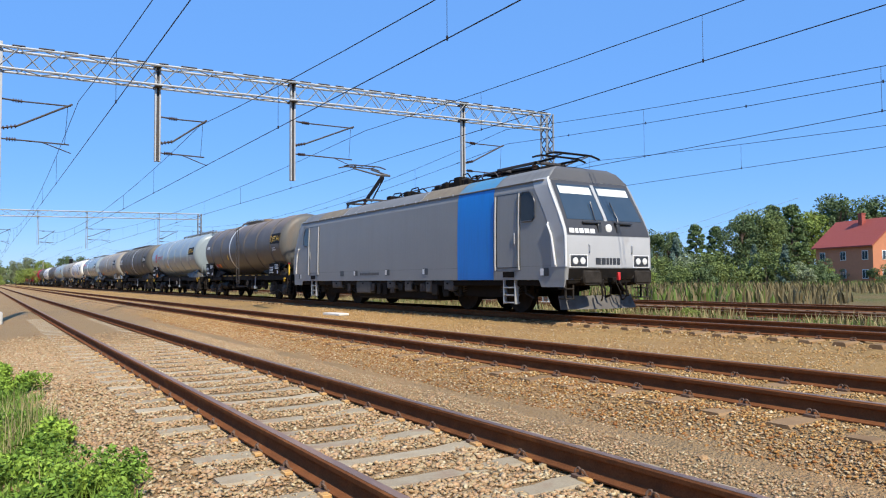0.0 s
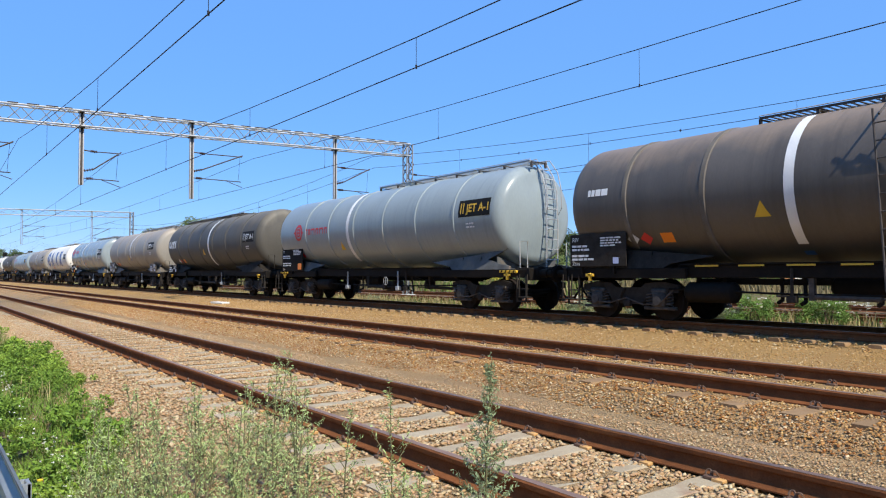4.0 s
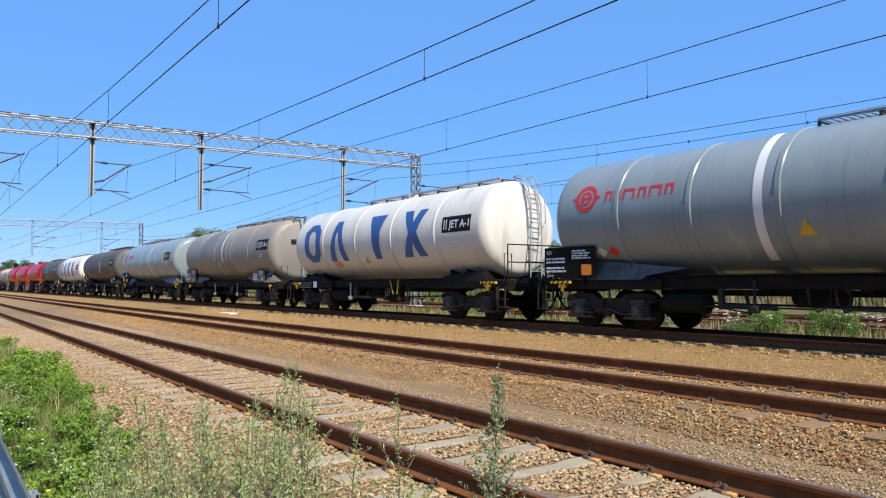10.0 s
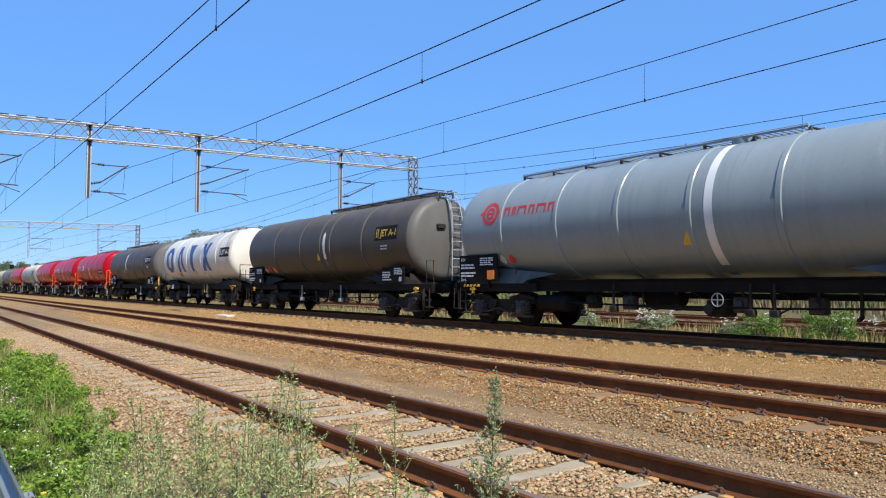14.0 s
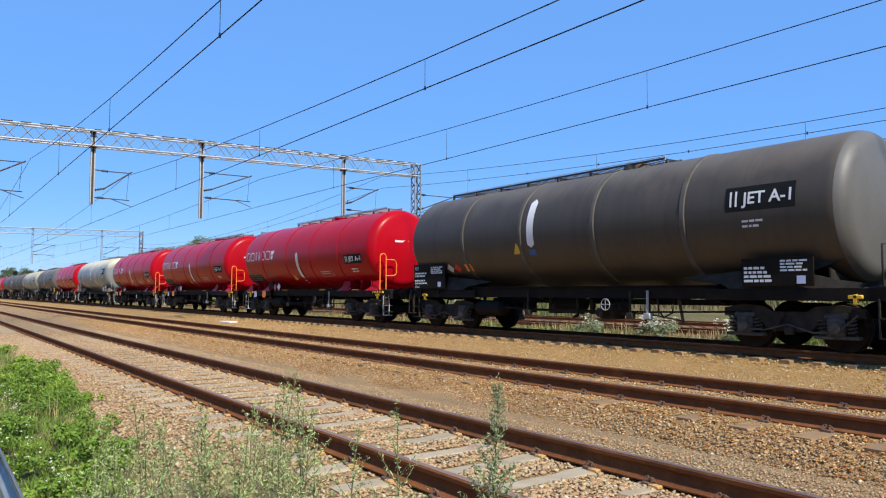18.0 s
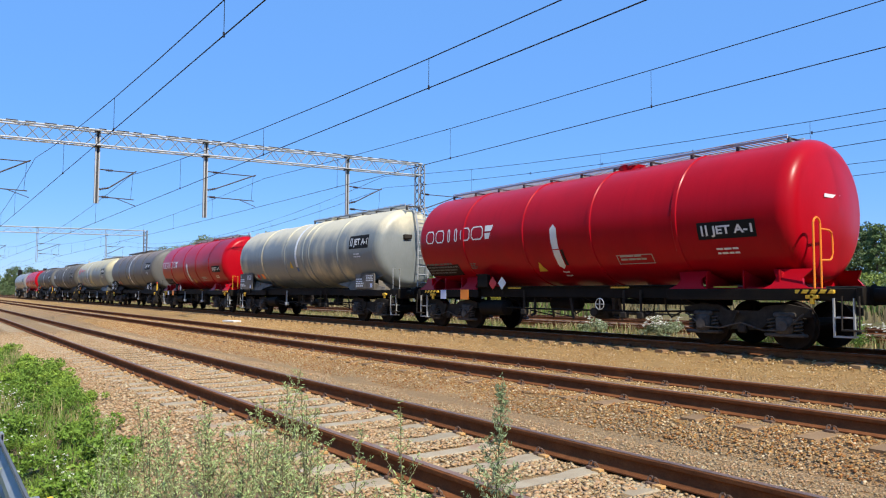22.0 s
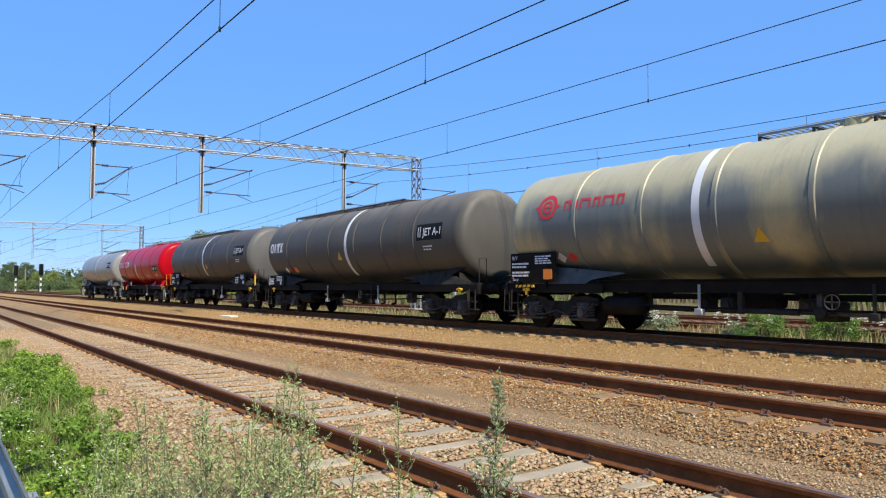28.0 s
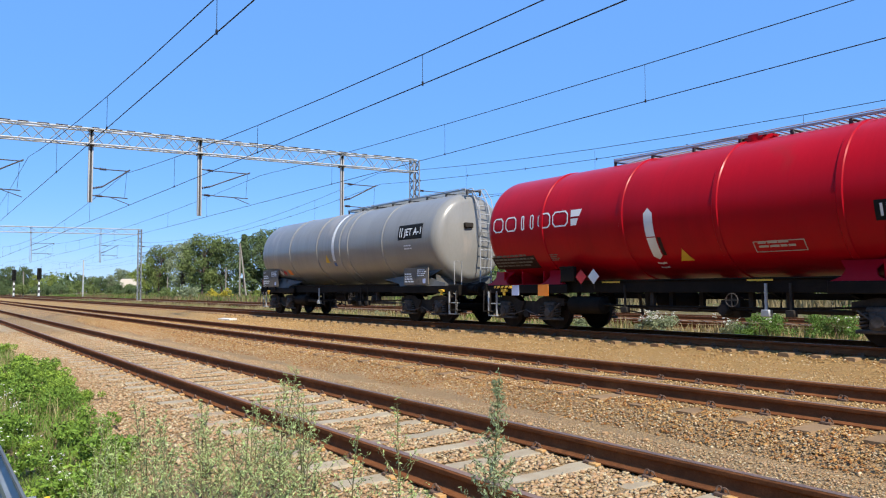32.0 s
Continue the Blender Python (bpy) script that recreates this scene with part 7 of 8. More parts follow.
LEAF = {
    "green": leaf_material("leaf_green", (0.16, 0.205, 0.062), (0.11, 0.15, 0.046)),
    "dark": leaf_material("leaf_dark", (0.108, 0.15, 0.058), (0.072, 0.108, 0.044)),
    "light": leaf_material("leaf_light", (0.225, 0.276, 0.059), (0.155, 0.212, 0.046)),
    "blue": leaf_material("needle_blue", (0.13, 0.19, 0.15), (0.09, 0.14, 0.11)),
    "pine": leaf_material("needle_pine", (0.088, 0.138, 0.050), (0.125, 0.175, 0.062)),
    "silver": leaf_material("leaf_silver", (0.24, 0.28, 0.16), (0.17, 0.21, 0.11)),
    "yellow": leaf_material("blossom_yellow", (0.50, 0.40, 0.04), (0.25, 0.26, 0.04)),
    "fresh": leaf_material("leaf_fresh", (0.14, 0.25, 0.05), (0.10, 0.18, 0.035)),
    "straw": leaf_material("straw", (0.42, 0.32, 0.16), (0.28, 0.22, 0.10)),
}
BARK = material("bark", (0.12, 0.085, 0.06), 0.9, 0, (0.07, 0.05, 0.04), 4, 0.8, 0.3, 20, 0.01, (1, 1, 0.3))
POLEWOOD = material("grey_timber_pole", (0.30, 0.27, 0.22), 0.9, 0, (0.2, 0.17, 0.14), 4, 0.7, 0.2, 20, 0, (1, 1, 0.2))
POLECON = material("concrete_pole", (0.48, 0.42, 0.34), 0.9, 0, (0.36, 0.31, 0.25), 4, 0.7, 0.2, 20)


def raw_mesh(name, V, F, mat):
    """Mesh from arrays of points and equal-sized faces."""
    me = bpy.data.meshes.new(name)
    k = F.shape[1]
    me.vertices.add(len(V))
    me.vertices.foreach_set("co", np.asarray(V, float).ravel())
    me.loops.add(F.size)
    me.loops.foreach_set("vertex_index", F.ravel().astype(int))
    me.polygons.add(len(F))
    me.polygons.foreach_set("loop_start", np.arange(0, F.size, k))
    me.update(calc_edges=True)
    me.materials.append(mat)
    return me


def leaves(rg, centres, radii, per, size, squash=0.8, droop=0.0, width=0.45):
    """Small bent leaf blades scattered in clumps; most of them near the clump's skin."""
    C = np.repeat(centres, per, 0)
    Rr = np.repeat(radii, per)[:, None]
    n = len(C)
    d = rg.randn(n, 3)
    d /= np.linalg.norm(d, axis=1)[:, None]
    p = C + d * Rr * (0.45 + 0.55 * rg.rand(n, 1) ** 0.5) * np.array([1, 1, squash])
    u = rg.randn(n, 3)
    u[:, 2] -= droop
    u /= np.linalg.norm(u, axis=1)[:, None]
    w = np.cross(u, d + 0.6 * rg.randn(n, 3))
    w /= np.linalg.norm(w, axis=1)[:, None] + 1e-9
    s = size * (0.6 + 0.8 * rg.rand(n, 1))
    V = np.stack([p - u * s, p + w * s * width + d * s * 0.15, p + u * s, p - w * s * width + d * s * 0.15], 1).reshape(-1, 3)
    F = np.arange(4 * n).reshape(-1, 4)
    return V, F


def make_tree(kind, H, seed, tone):
    """Tapered trunk, limbs, and a crown of clumps with gaps."""
    rg = np.random.RandomState(seed)
    trunk = Shape()
    bend = rg.randn(2) * 0.04 * H
    tops = [(bend[0] * (u ** 2), bend[1] * (u ** 2), u * H * 0.88 - 0.4) for u in np.linspace(0, 1, 6)]
    trunk.tube(tops, 0.022 * H, 7, True, 0.004 * H)
    cen, rad = [], []
    if kind == "broad":
        for i in range(44):
            u = 0.26 + 0.70 * (i / 43)
            wid = 0.34 * H * math.sin(math.pi * min(1, (u - 0.12) / 0.95)) ** 0.7
            a = rg.rand() * 6.283
            r = wid * (0.35 + 0.65 * rg.rand())
            c = (bend[0] * u * u + r * math.cos(a), bend[1] * u * u + r * math.sin(a), u * H)
            cen.append(c)
            rad.append(H * (0.08 + 0.065 * rg.rand()))
            b = (bend[0] * u * u * 0.6, bend[1] * u * u * 0.6, u * H * 0.72)
            trunk.tube([b, ((b[0] + c[0]) / 2, (b[1] + c[1]) / 2, (b[2] + c[2]) / 2 - 0.02 * H), c], 0.008 * H, 5, True, 0.002 * H)
        V, F = leaves(rg, np.array(cen), np.array(rad), 190, 0.017 * H)
    elif kind == "pine":
        for i in range(30):
            u = 0.30 + 0.68 * (i / 29)
            wid = 0.22 * H * (1.05 - u) ** 0.6
            a = i * 2.4
            r = wid * (0.5 + 0.6 * rg.rand())
            c = (r * math.cos(a), r * math.sin(a), u * H)
            cen.append(c)
            rad.append(H * (0.05 + 0.035 * rg.rand()))
            trunk.tube([(0, 0, u * H * 0.97 - 0.02 * H), c], 0.006 * H, 5, True, 0.002 * H)
        V, F = leaves(rg, np.array(cen), np.array(rad), 190, 0.018 * H, 0.55)
    elif kind == "spruce":
        for i in range(34):
            u = 0.06 + 0.92 * (i / 33)
            wid = 0.27 * H * (1.02 - u)
            for k in range(3):
                a = i * 1.9 + k * 2.1 + rg.rand() * 0.4
                r = wid * (0.45 + 0.5 * rg.rand())
                cen.append((r * math.cos(a), r * math.sin(a), u * H - 0.1 * r))
                rad.append(0.03 * H + 0.10 * wid)
        V, F = leaves(rg, np.array(cen), np.array(rad), 36, 0.022 * H, 0.45, 0.8)
    elif kind == "fine":
        for i in range(30):
            a, r = rg.rand() * 6.283, 0.5 * H * rg.rand() ** 0.6
            z = H * (0.12 + 0.75 * rg.rand()) * (1 - 0.5 * (r / (0.5 * H)) ** 2)
            cen.append((r * math.cos(a), r * math.sin(a), z))
            rad.append(H * (0.10 + 0.09 * rg.rand()))
        V, F = leaves(rg, np.array(cen), np.array(rad), 150, 0.024 * H, 1.2, -0.6, 0.35)
        kind = "bush"
    else:   # bush
        for i in range(16):
            a, r = rg.rand() * 6.283, 0.55 * H * rg.rand() ** 0.5
            z = H * (0.25 + 0.6 * rg.rand()) * (1 - 0.4 * (r / (0.55 * H)) ** 2)
            cen.append((r * math.cos(a), r * math.sin(a), z))
            rad.append(H * (0.14 + 0.1 * rg.rand()))
        V, F = leaves(rg, np.array(cen), np.array(rad), 230, 0.031 * H)
    labels = {"broad": "leafy broad-crowned tree at the field's edge", "pine": "tall dark pine in the wood's edge", "spruce": "conical spruce with drooping boughs", "bush": "rounded wild bush in the rough grass"}
    t = empty("tree" if kind != "bush" else "bush", (0, -3000, -40), labels[kind], "tree" if kind != "bush" else "bush", "trees behind the line" if kind != "bush" else "bushes behind the line")
    part("trunk" if kind != "bush" else "stem", trunk if kind != "bush" else Shape().tube([(0, 0, -0.3), (0.05 * H, 0, 0.5 * H)], 0.02 * H, 6).tube([(0, 0, -0.2), (-0.2 * H, 0.1 * H, 0.5 * H)], 0.015 * H, 5), BARK, t)
    part("crown", raw_mesh("crown", V, F, LEAF[tone]), None, t)
    return t


SEEDS = {}
for key, (kd, hh, tn) in {"b1": ("broad", 12, "green"), "b2": ("broad", 13, "dark"), "b3": ("broad", 11, "light"), "b4": ("broad", 12, "silver"), "p1": ("pine", 15, "pine"), "p2": ("pine", 13, "dark"),
                          "s1": ("spruce", 9, "blue"), "s2": ("spruce", 12, "dark"), "u1": ("bush", 3, "green"), "u2": ("bush", 3.4, "dark"), "u3": ("bush", 2.6, "light"), "u4": ("bush", 2.4, "yellow"), "u5": ("bush", 3, "silver"), "u6": ("fine", 1.4, "fresh"), "u7": ("fine", 1.2, "green")}.items():
    SEEDS[key] = [make_tree(kd, hh, hash_seed, tn) for hash_seed in (sum(map(ord, key)),)][0]
USED = set()


def plant(key, az, rng_, height=None, z=0.0):
    """Sets a tree by its bearing from the camera's stand (degrees from +y towards -x) and range."""
    base = {"b1": 12, "b2": 13, "b3": 11, "b4": 12, "p1": 15, "p2": 13, "s1": 9, "s2": 12, "u1": 3, "u2": 3.4, "u3": 2.6, "u4": 2.4, "u5": 3, "u6": 1.4, "u7": 1.2}[key]
    k = (height or base) / base
    a = radians(az)
    m = pose(-rng_ * math.sin(a), rng_ * math.cos(a), z - 0.1, 0, 0, (az * 77 + rng_ * 13) % 360) @ Matrix.Diagonal((k, k, k, 1))
    if key not in USED:
        USED.add(key)
        SEEDS[key].matrix_basis = m
        return SEEDS[key]
    loc, rot, sc = m.decompose()
    o = copy_thing(SEEDS[key], Matrix.LocRotScale(loc, rot, None))
    o.matrix_basis = m
    return o


rt = random.Random(21)
# the nearer group at the left of the train's tail
for key, az, d, h in (("b1", 75.6, 170, 12.5), ("b4", 74.0, 165, 13.5), ("b1", 72.6, 158, 14.5), ("b2", 71.2, 160, 14.0), ("s2", 69.6, 150, 14.5), ("b2", 68.2, 155, 15.5), ("b2", 67.0, 148, 15.0), ("b1", 65.6, 152, 14.0),
                      ("b3", 76.4, 185, 9), ("b2", 64.2, 158, 14.5), ("b1", 62.9, 150, 13), ("p2", 61.5, 150, 13)):
    plant(key, az, d, h * 0.86)
# wood behind the line
az = 61.0
while az > 14:
    key = rt.choice(["b1", "b2", "p1", "p1", "p2", "b2", "b1", "b3"])
    hh = rt.uniform(10.5, 13.5) if az > 40 else rt.uniform(12, 16.5)
    if 52 < az < 58:
        hh *= 1.1
    d = rt.uniform(150, 185) if az > 36 else rt.uniform(185, 215)
    if 27.0 < az < 33.8:
        d += 45
        hh *= 1.4
    hh *= 0.92
    plant(key, az, d, hh * (1.0 if az > 36 else 1.25))
    if rt.random() < 0.6:
        plant(rt.choice(["p1", "p2", "b2"]), az + rt.uniform(-0.8, 0.8), d + 18, hh * 1.12)
    az -= rt.uniform(1.1, 1.8)
# belt of lower growth before it
az = 60.0
while az > 12:
    key = rt.choice(["u1", "u2", "u2", "u3", "b3", "s1", "u5", "u1", "s1" if 44 < az < 57 else "u2"])
    hh = rt.uniform(3.2, 5.2) if key[0] == "u" else rt.uniform(5, 7)
    d = rt.uniform(100, 128)
    if not 27 < az < 35:
        plant(key, az, d, hh)
    az -= rt.uniform(0.5, 0.85)
for az, d, key, h in ((49.8, 92, "u4", 2.6), (50.6, 94, "u4", 2.0), (51.5, 95, "u3", 3.4), (47.5, 90, "u5", 2.2), (46.2, 92, "u3", 2.4), (44.8, 88, "u1", 3.0), (43.0, 90, "u2", 3.0), (53.5, 100, "u1", 3.2),
                      (30.5, 130, "u2", 3.4), (32.4, 135, "u1", 3.2), (29.0, 132, "u1", 3.0), (33.8, 130, "u3", 3.2), (27.6, 125, "u2", 4.0), (71.8, 120, "u4", 1.8), (70.9, 112, "u4", 1.9), (73.6, 118, "u5", 2.6), (75.0, 125, "u1", 2.2), (68.5, 110, "u3", 1.8)):
    plant(key, az, d, h)
# far left: hedge and scattered crowns along the horizon
az = 90.0
while az > 76:
    plant(rt.choice(["b1", "b2", "b3", "u2", "b4"]), az, rt.uniform(280, 340), rt.uniform(6.5, 11))
    az -= rt.uniform(0.55, 0.95)
for az in (89, 87.2, 85.6, 84.4, 83.1, 82.0, 80.8, 79.9, 78.6, 77.5):
    plant(rt.choice(["u1", "u2", "u3"]), az, rt.uniform(230, 260), rt.uniform(3.5, 5.5))


def far_woods():
    """Distant wooded rim all round, far beyond the fields."""
    rg = np.random.RandomState(8)
    n = 900
    a = np.concatenate([rg.uniform(-100, 110, 700), rg.uniform(110, 260, 200)])
    d = rg.uniform(420, 620, n)
    h = rg.uniform(5, 12, n)
    c = np.stack([-d * np.sin(np.radians(a)), d * np.cos(np.radians(a)), h * 0.55], 1)
    V, F = leaves(rg, c, h * 0.75, 90, 1.3, 0.85)
    tagged(new("far_woods", raw_mesh("far_woods", V, F, LEAF["dark"])), "dark distant wood along the horizon", "woods", kind="stuff")


far_woods()
for az, d, h in ((45.0, 120, 5.2), (44.0, 122, 4.6), (43.0, 118, 5.4), (42.2, 121, 5.0)):
    plant("u2", az, d, h)

WALL_O = material("orange_render", (0.56, 0.22, 0.11), 0.9, 0, (0.48, 0.19, 0.095), 2, 0.6, 0.06, 30)
WALL_P = material("pale_render", (0.74, 0.71, 0.66), 0.9, 0, (0.58, 0.52, 0.44), 2, 0.6, 0.06, 30)
ROOFTILE = material("red_roof_tile", (0.36, 0.075, 0.05), 0.75, 0, (0.28, 0.06, 0.045), 3, 0.7, 0.2, 8, 0.02, (1, 1, 3))
WINFRAME = material("white_window_frame", (0.78, 0.77, 0.73), 0.5, 0, (0.7, 0.69, 0.66), 6, 0.4)


PALEROOF = material("pale_sheet_roof", (0.50, 0.43, 0.32), 0.6, 0, (0.42, 0.36, 0.27), 3, 0.6)


def house(name, at, L_, W_, eave, ridge, wall, label, roof=ROOFTILE):
    """House with a gable towards +x, pitched roof with overhang, chimney, windows and door."""
    h = empty(name, at, label, "house", "houses beyond the field")
    s = Shape().box(-L_ / 2, L_ / 2, -W_ / 2, W_ / 2, -0.5, eave)
    for sx in (-1, 1):
        s.slab_x([(-W_ / 2, eave), (W_ / 2, eave), (0, ridge)], sx * L_ / 2 - (0.25 if sx > 0 else 0), sx * L_ / 2 + (0 if sx > 0 else 0.25))
    part("wall", s, wall, h)
    for sd in (-1, 1):
        o = [(sd * (W_ / 2 + 0.55), eave - 0.55 * (ridge - eave) / (W_ / 2)), (0, ridge), (0, ridge + 0.22), (sd * (W_ / 2 + 0.55), eave + 0.2 - 0.55 * (ridge - eave) / (W_ / 2))]
        part("roof_slope", Shape().slab_x(o, -L_ / 2 - 0.5, L_ / 2 + 0.5), roof, h)
    if roof is ROOFTILE:
        part("chimney", Shape().box(-0.4, 0.4, -1.1, -0.4, ridge - 1.2, ridge + 1.0, 0.03).box(-0.48, 0.48, -1.18, -0.32, ridge + 1.0, ridge + 1.12), ROOFTILE, h)
    rows = [1.5] + ([4.3] if eave > 5 else [])
    for z in rows:
        for x in np.linspace(-L_ / 2 + 1.5, L_ / 2 - 1.5, 3):
            w = part("window", Shape().box(x - 0.6, x + 0.6, -W_ / 2 - 0.06, -W_ / 2 + 0.05, z - 0.65, z + 0.75, 0.02), WINFRAME, h)
            part("pane", Shape().box(x - 0.5, x - 0.04, -W_ / 2 - 0.08, -W_ / 2 - 0.05, z - 0.55, z + 0.65).box(x + 0.04, x + 0.5, -W_ / 2 - 0.08, -W_ / 2 - 0.05, z - 0.55, z + 0.65), GLASSM, w)
        for y in (-W_ / 4, W_ / 4):
            w = part("window", Shape().box(L_ / 2 - 0.05, L_ / 2 + 0.06, y - 0.6, y + 0.6, z - 0.65, z + 0.75, 0.02), WINFRAME, h)
            part("pane", Shape().box(L_ / 2 + 0.05, L_ / 2 + 0.08, y - 0.5, y - 0.04, z - 0.55, z + 0.65).box(L_ / 2 + 0.05, L_ / 2 + 0.08, y + 0.04, y + 0.5, z - 0.55, z + 0.65), GLASSM, w)
    w = part("window", Shape().box(L_ / 2 - 0.05, L_ / 2 + 0.06, -0.45, 0.45, ridge - 2.6, ridge - 1.5, 0.02), WINFRAME, h)
    part("pane", Shape().box(L_ / 2 + 0.05, L_ / 2 + 0.08, -0.37, 0.37, ridge - 2.5, ridge - 1.6), GLASSM, w)
    return h


def bearing(az, d, z=0.0, turn=0.0):
    a = radians(az)
    return pose(-d * math.sin(a), d * math.cos(a), z, 0, 0, turn)


house("house", pose(-71.0, 117.5, 0, 0, 0, -21), 12.0, 8.5, 6.1, 9.9, WALL_O, "orange-rendered house with a red tiled roof beyond the bushes")
house("house", bearing(28.55, 153, 0, -32), 8, 6.4, 8.9, 11.3, WALL_P, "tall pale rendered house behind an orange one")
house("house", bearing(43.6, 205, 0, -30), 10, 8, 4.0, 7.2, WALL_O, "red-roofed house half hidden by trees")
house("house", bearing(77.35, 255, 0, 50), 6.5, 4.8, 2.8, 5.0, WALL_P, "small pale gabled house in the far bushes", roof=PALEROOF)


def pole(at, H, r, mat, arms=0, label="weathered telegraph pole in rough grass"):
    p = empty("telegraph_pole", at, label, "pole", "telegraph poles")
    part("post", Shape().tube([(0, 0, -0.5), (0, 0, H)], r, 10, True, r * 0.75), mat, p)
    for i in range(arms):
        part("cross_arm", Shape().box(-0.5, 0.5, -0.05, 0.05, H - 0.35 - 0.4 * i, H - 0.27 - 0.4 * i, 0.01), DARKSTEEL, p)
        for k in (-0.4, 0.4):
            s = Shape()
            insulator(s, (k, 0, H - 0.27 - 0.4 * i), (k, 0, H - 0.08 - 0.4 * i), 2, 0.05)
            part("insulator", s, PORCELAIN, p)
    return p


def a_pole(at, H):
    p = empty("a_frame_pole", at, "grey timber A-frame pole in rough grass", "pole", "telegraph poles")
    part("post", Shape().tube([(0, 0, -0.5), (0, 0, H)], 0.13, 8, True, 0.1), POLEWOOD, p)
    part("strut", Shape().tube([(1.7, 0, -0.5), (0.08, 0, H - 0.3)], 0.12, 8, True, 0.1), POLEWOOD, p)
    part("cross_arm", Shape().box(-0.8, 0.4, -0.05, 0.05, H - 1.6, H - 1.48, 0.01), DARKSTEEL, p)
    return p


# square-cut concrete pole with windows, as seen beyond the cab
cp = empty("concrete_pole", bearing(53.6, 77), "slim concrete lattice pole in dry grass", "pole", "telegraph poles")
for k in (-1, 1):
    part("leg", Shape().box(k * 0.14 - 0.05, k * 0.14 + 0.05, -0.10, 0.10, -0.5, 8.2, 0.01), POLECON, cp)
for i in range(13):
    part("rung", Shape().box(-0.1, 0.1, -0.08, 0.08, 0.1 + i * 0.66, 0.28 + i * 0.66, 0.01), POLECON, cp)
for z in (7.6, 7.9):
    part("cross_arm", Shape().box(-0.45, 0.45, -0.04, 0.04, z, z + 0.06), DARKSTEEL, cp)
a_pole(bearing(48.6, 92), 6.2)
a_pole(bearing(69.9, 118, 0, 20), 8.6)
pole(bearing(70.9, 121), 5.0, 0.11, POLEWOOD)
pole(bearing(75.0, 150), 4.0, 0.1, POLEWOOD)
pole(bearing(86.4, 230), 6.4, 0.12, POLECON)
a_pole(bearing(84.2, 240), 7.0)


def signal(at):
    """Colour-light signal on a banded post."""
    s = empty("railway_signal", at, "black-headed light signal on a white and black banded post", "railway signal", "railway signals")
    for i in range(7):
        part("post_band", Shape().tube([(0, 0, -0.2 + i * 0.62), (0, 0, 0.42 + i * 0.62)], 0.17, 10), WHITE if i % 2 else DARKSTEEL, s)
    hd = part("signal_head", Shape().box(-0.15, 0.15, -0.45, 0.45, 4.0, 6.6, 0.08), SIGNBLACK, s)
    for i in range(4):
        part("lens_hood", Shape().turn([(0.15, 0.14), (0.4, 0.14), (0.4, 0.12), (0.15, 0.12)], "x", (0, 0, 4.4 + i * 0.55), 10), SIGNBLACK, hd)
    part("ladder", ladder_shape(4.0, 0.4, 0.35), LADDER, s, at=(-0.3, 0, 0))
    return s


signal(pose(-186, 22.0, -0.1))
signal(pose(-202, 18.6, -0.1))
fm = empty("catenary_mast", bearing(80.55, 182), "slender grey steel mast beside the far track", "mast")
part("post", Shape().box(-0.12, 0.12, -0.12, 0.12, -0.5, 8.2, 0.02), GALV, fm)
part("bracket", Shape().tube([(0, 0, 6.8), (0, -2.4, 6.9)], 0.03, 6), GALV, fm)

# far lattice pylon and the power lines hung from it
py_ = empty("power_pylon", bearing(50.4, 720), "pale lattice power pylon far behind the wood", "pylon")
for k in (-1, 1):
    for j in (-1, 1):
        part("leg", Shape().tube([(k * 4, j * 4, 0), (k * 0.6, j * 0.6, 44)], 0.3, 5), GALV, py_)
for z, w in ((28, 9), (35, 11), (41, 7)):
    part("cross_arm", Shape().tube([(-w, 0, z), (w, 0, z)], 0.35, 5), GALV, py_)
for z in range(4, 44, 5):
    q = 4 - 3.4 * z / 44
    part("brace", Shape().tube([(-q, -q, z), (q, -q + 0.3, z + 4)], 0.14, 4).tube([(q, -q, z), (-q, -q + 0.3, z + 4)], 0.14, 4), GALV, py_)
inv = py_.matrix_basis.inverted()
for k, z, w in ((-1, 28, 9), (1, 28, 9), (-1, 35, 11), (1, 35, 11)):
    mid = py_.matrix_basis @ Vector((k * w, 0, z))
    for sd in (-1, 1):
        far = mid + Vector((sd * 330, -sd * 130, 4))
        pts = [mid.lerp(far, u) - Vector((0, 0, 10 * 4 * u * (1 - u))) for u in np.linspace(0, 1, 10)]
        part("cable", Shape().tube([inv @ p for p in pts], 0.07, 4, False), GALV, py_)

for az, d, h in ((77.9, 236, 4.6), (77.3, 240, 4.0), (76.7, 232, 4.4)):
    plant("u2", az, d, h)

# unseen trees added behind the camera's stand, to be mirrored dark in the glossy tanks
rw = random.Random(77)
for i in range(34):
    x, y = -75 + 4.4 * i + rw.uniform(-1.5, 1.5), -24 - 9 * rw.random()
    plant(rw.choice(["b1", "b2", "b3", "b4", "s2"]), math.degrees(math.atan2(-x, y)), math.hypot(x, y), rw.uniform(9, 14), -0.5)


# ---- growth and small things near the camera ----
GRASS = leaf_material("grass_blade", (0.165, 0.265, 0.034), (0.09, 0.155, 0.024), 0.9)
GRASS_DRY = leaf_material("grass_straw", (0.42, 0.34, 0.17), (0.28, 0.25, 0.11), 0.7)
WEED = leaf_material("weed_grey_green", (0.35, 0.43, 0.17), (0.26, 0.33, 0.125), 0.6)
FARDRY = leaf_material("far_straw", (0.19, 0.145, 0.068), (0.12, 0.098, 0.045), 0.7)
FARSTRAW = leaf_material("pale_straw", (0.32, 0.25, 0.115), (0.20, 0.165, 0.075), 0.7)
FARGREEN = leaf_material("far_green", (0.11, 0.16, 0.032), (0.08, 0.12, 0.025), 0.6)
WEEDSTEM = material("weed_stem", (0.15, 0.15, 0.065), 0.8, 0, (0.17, 0.11, 0.055), 6, 0.7)
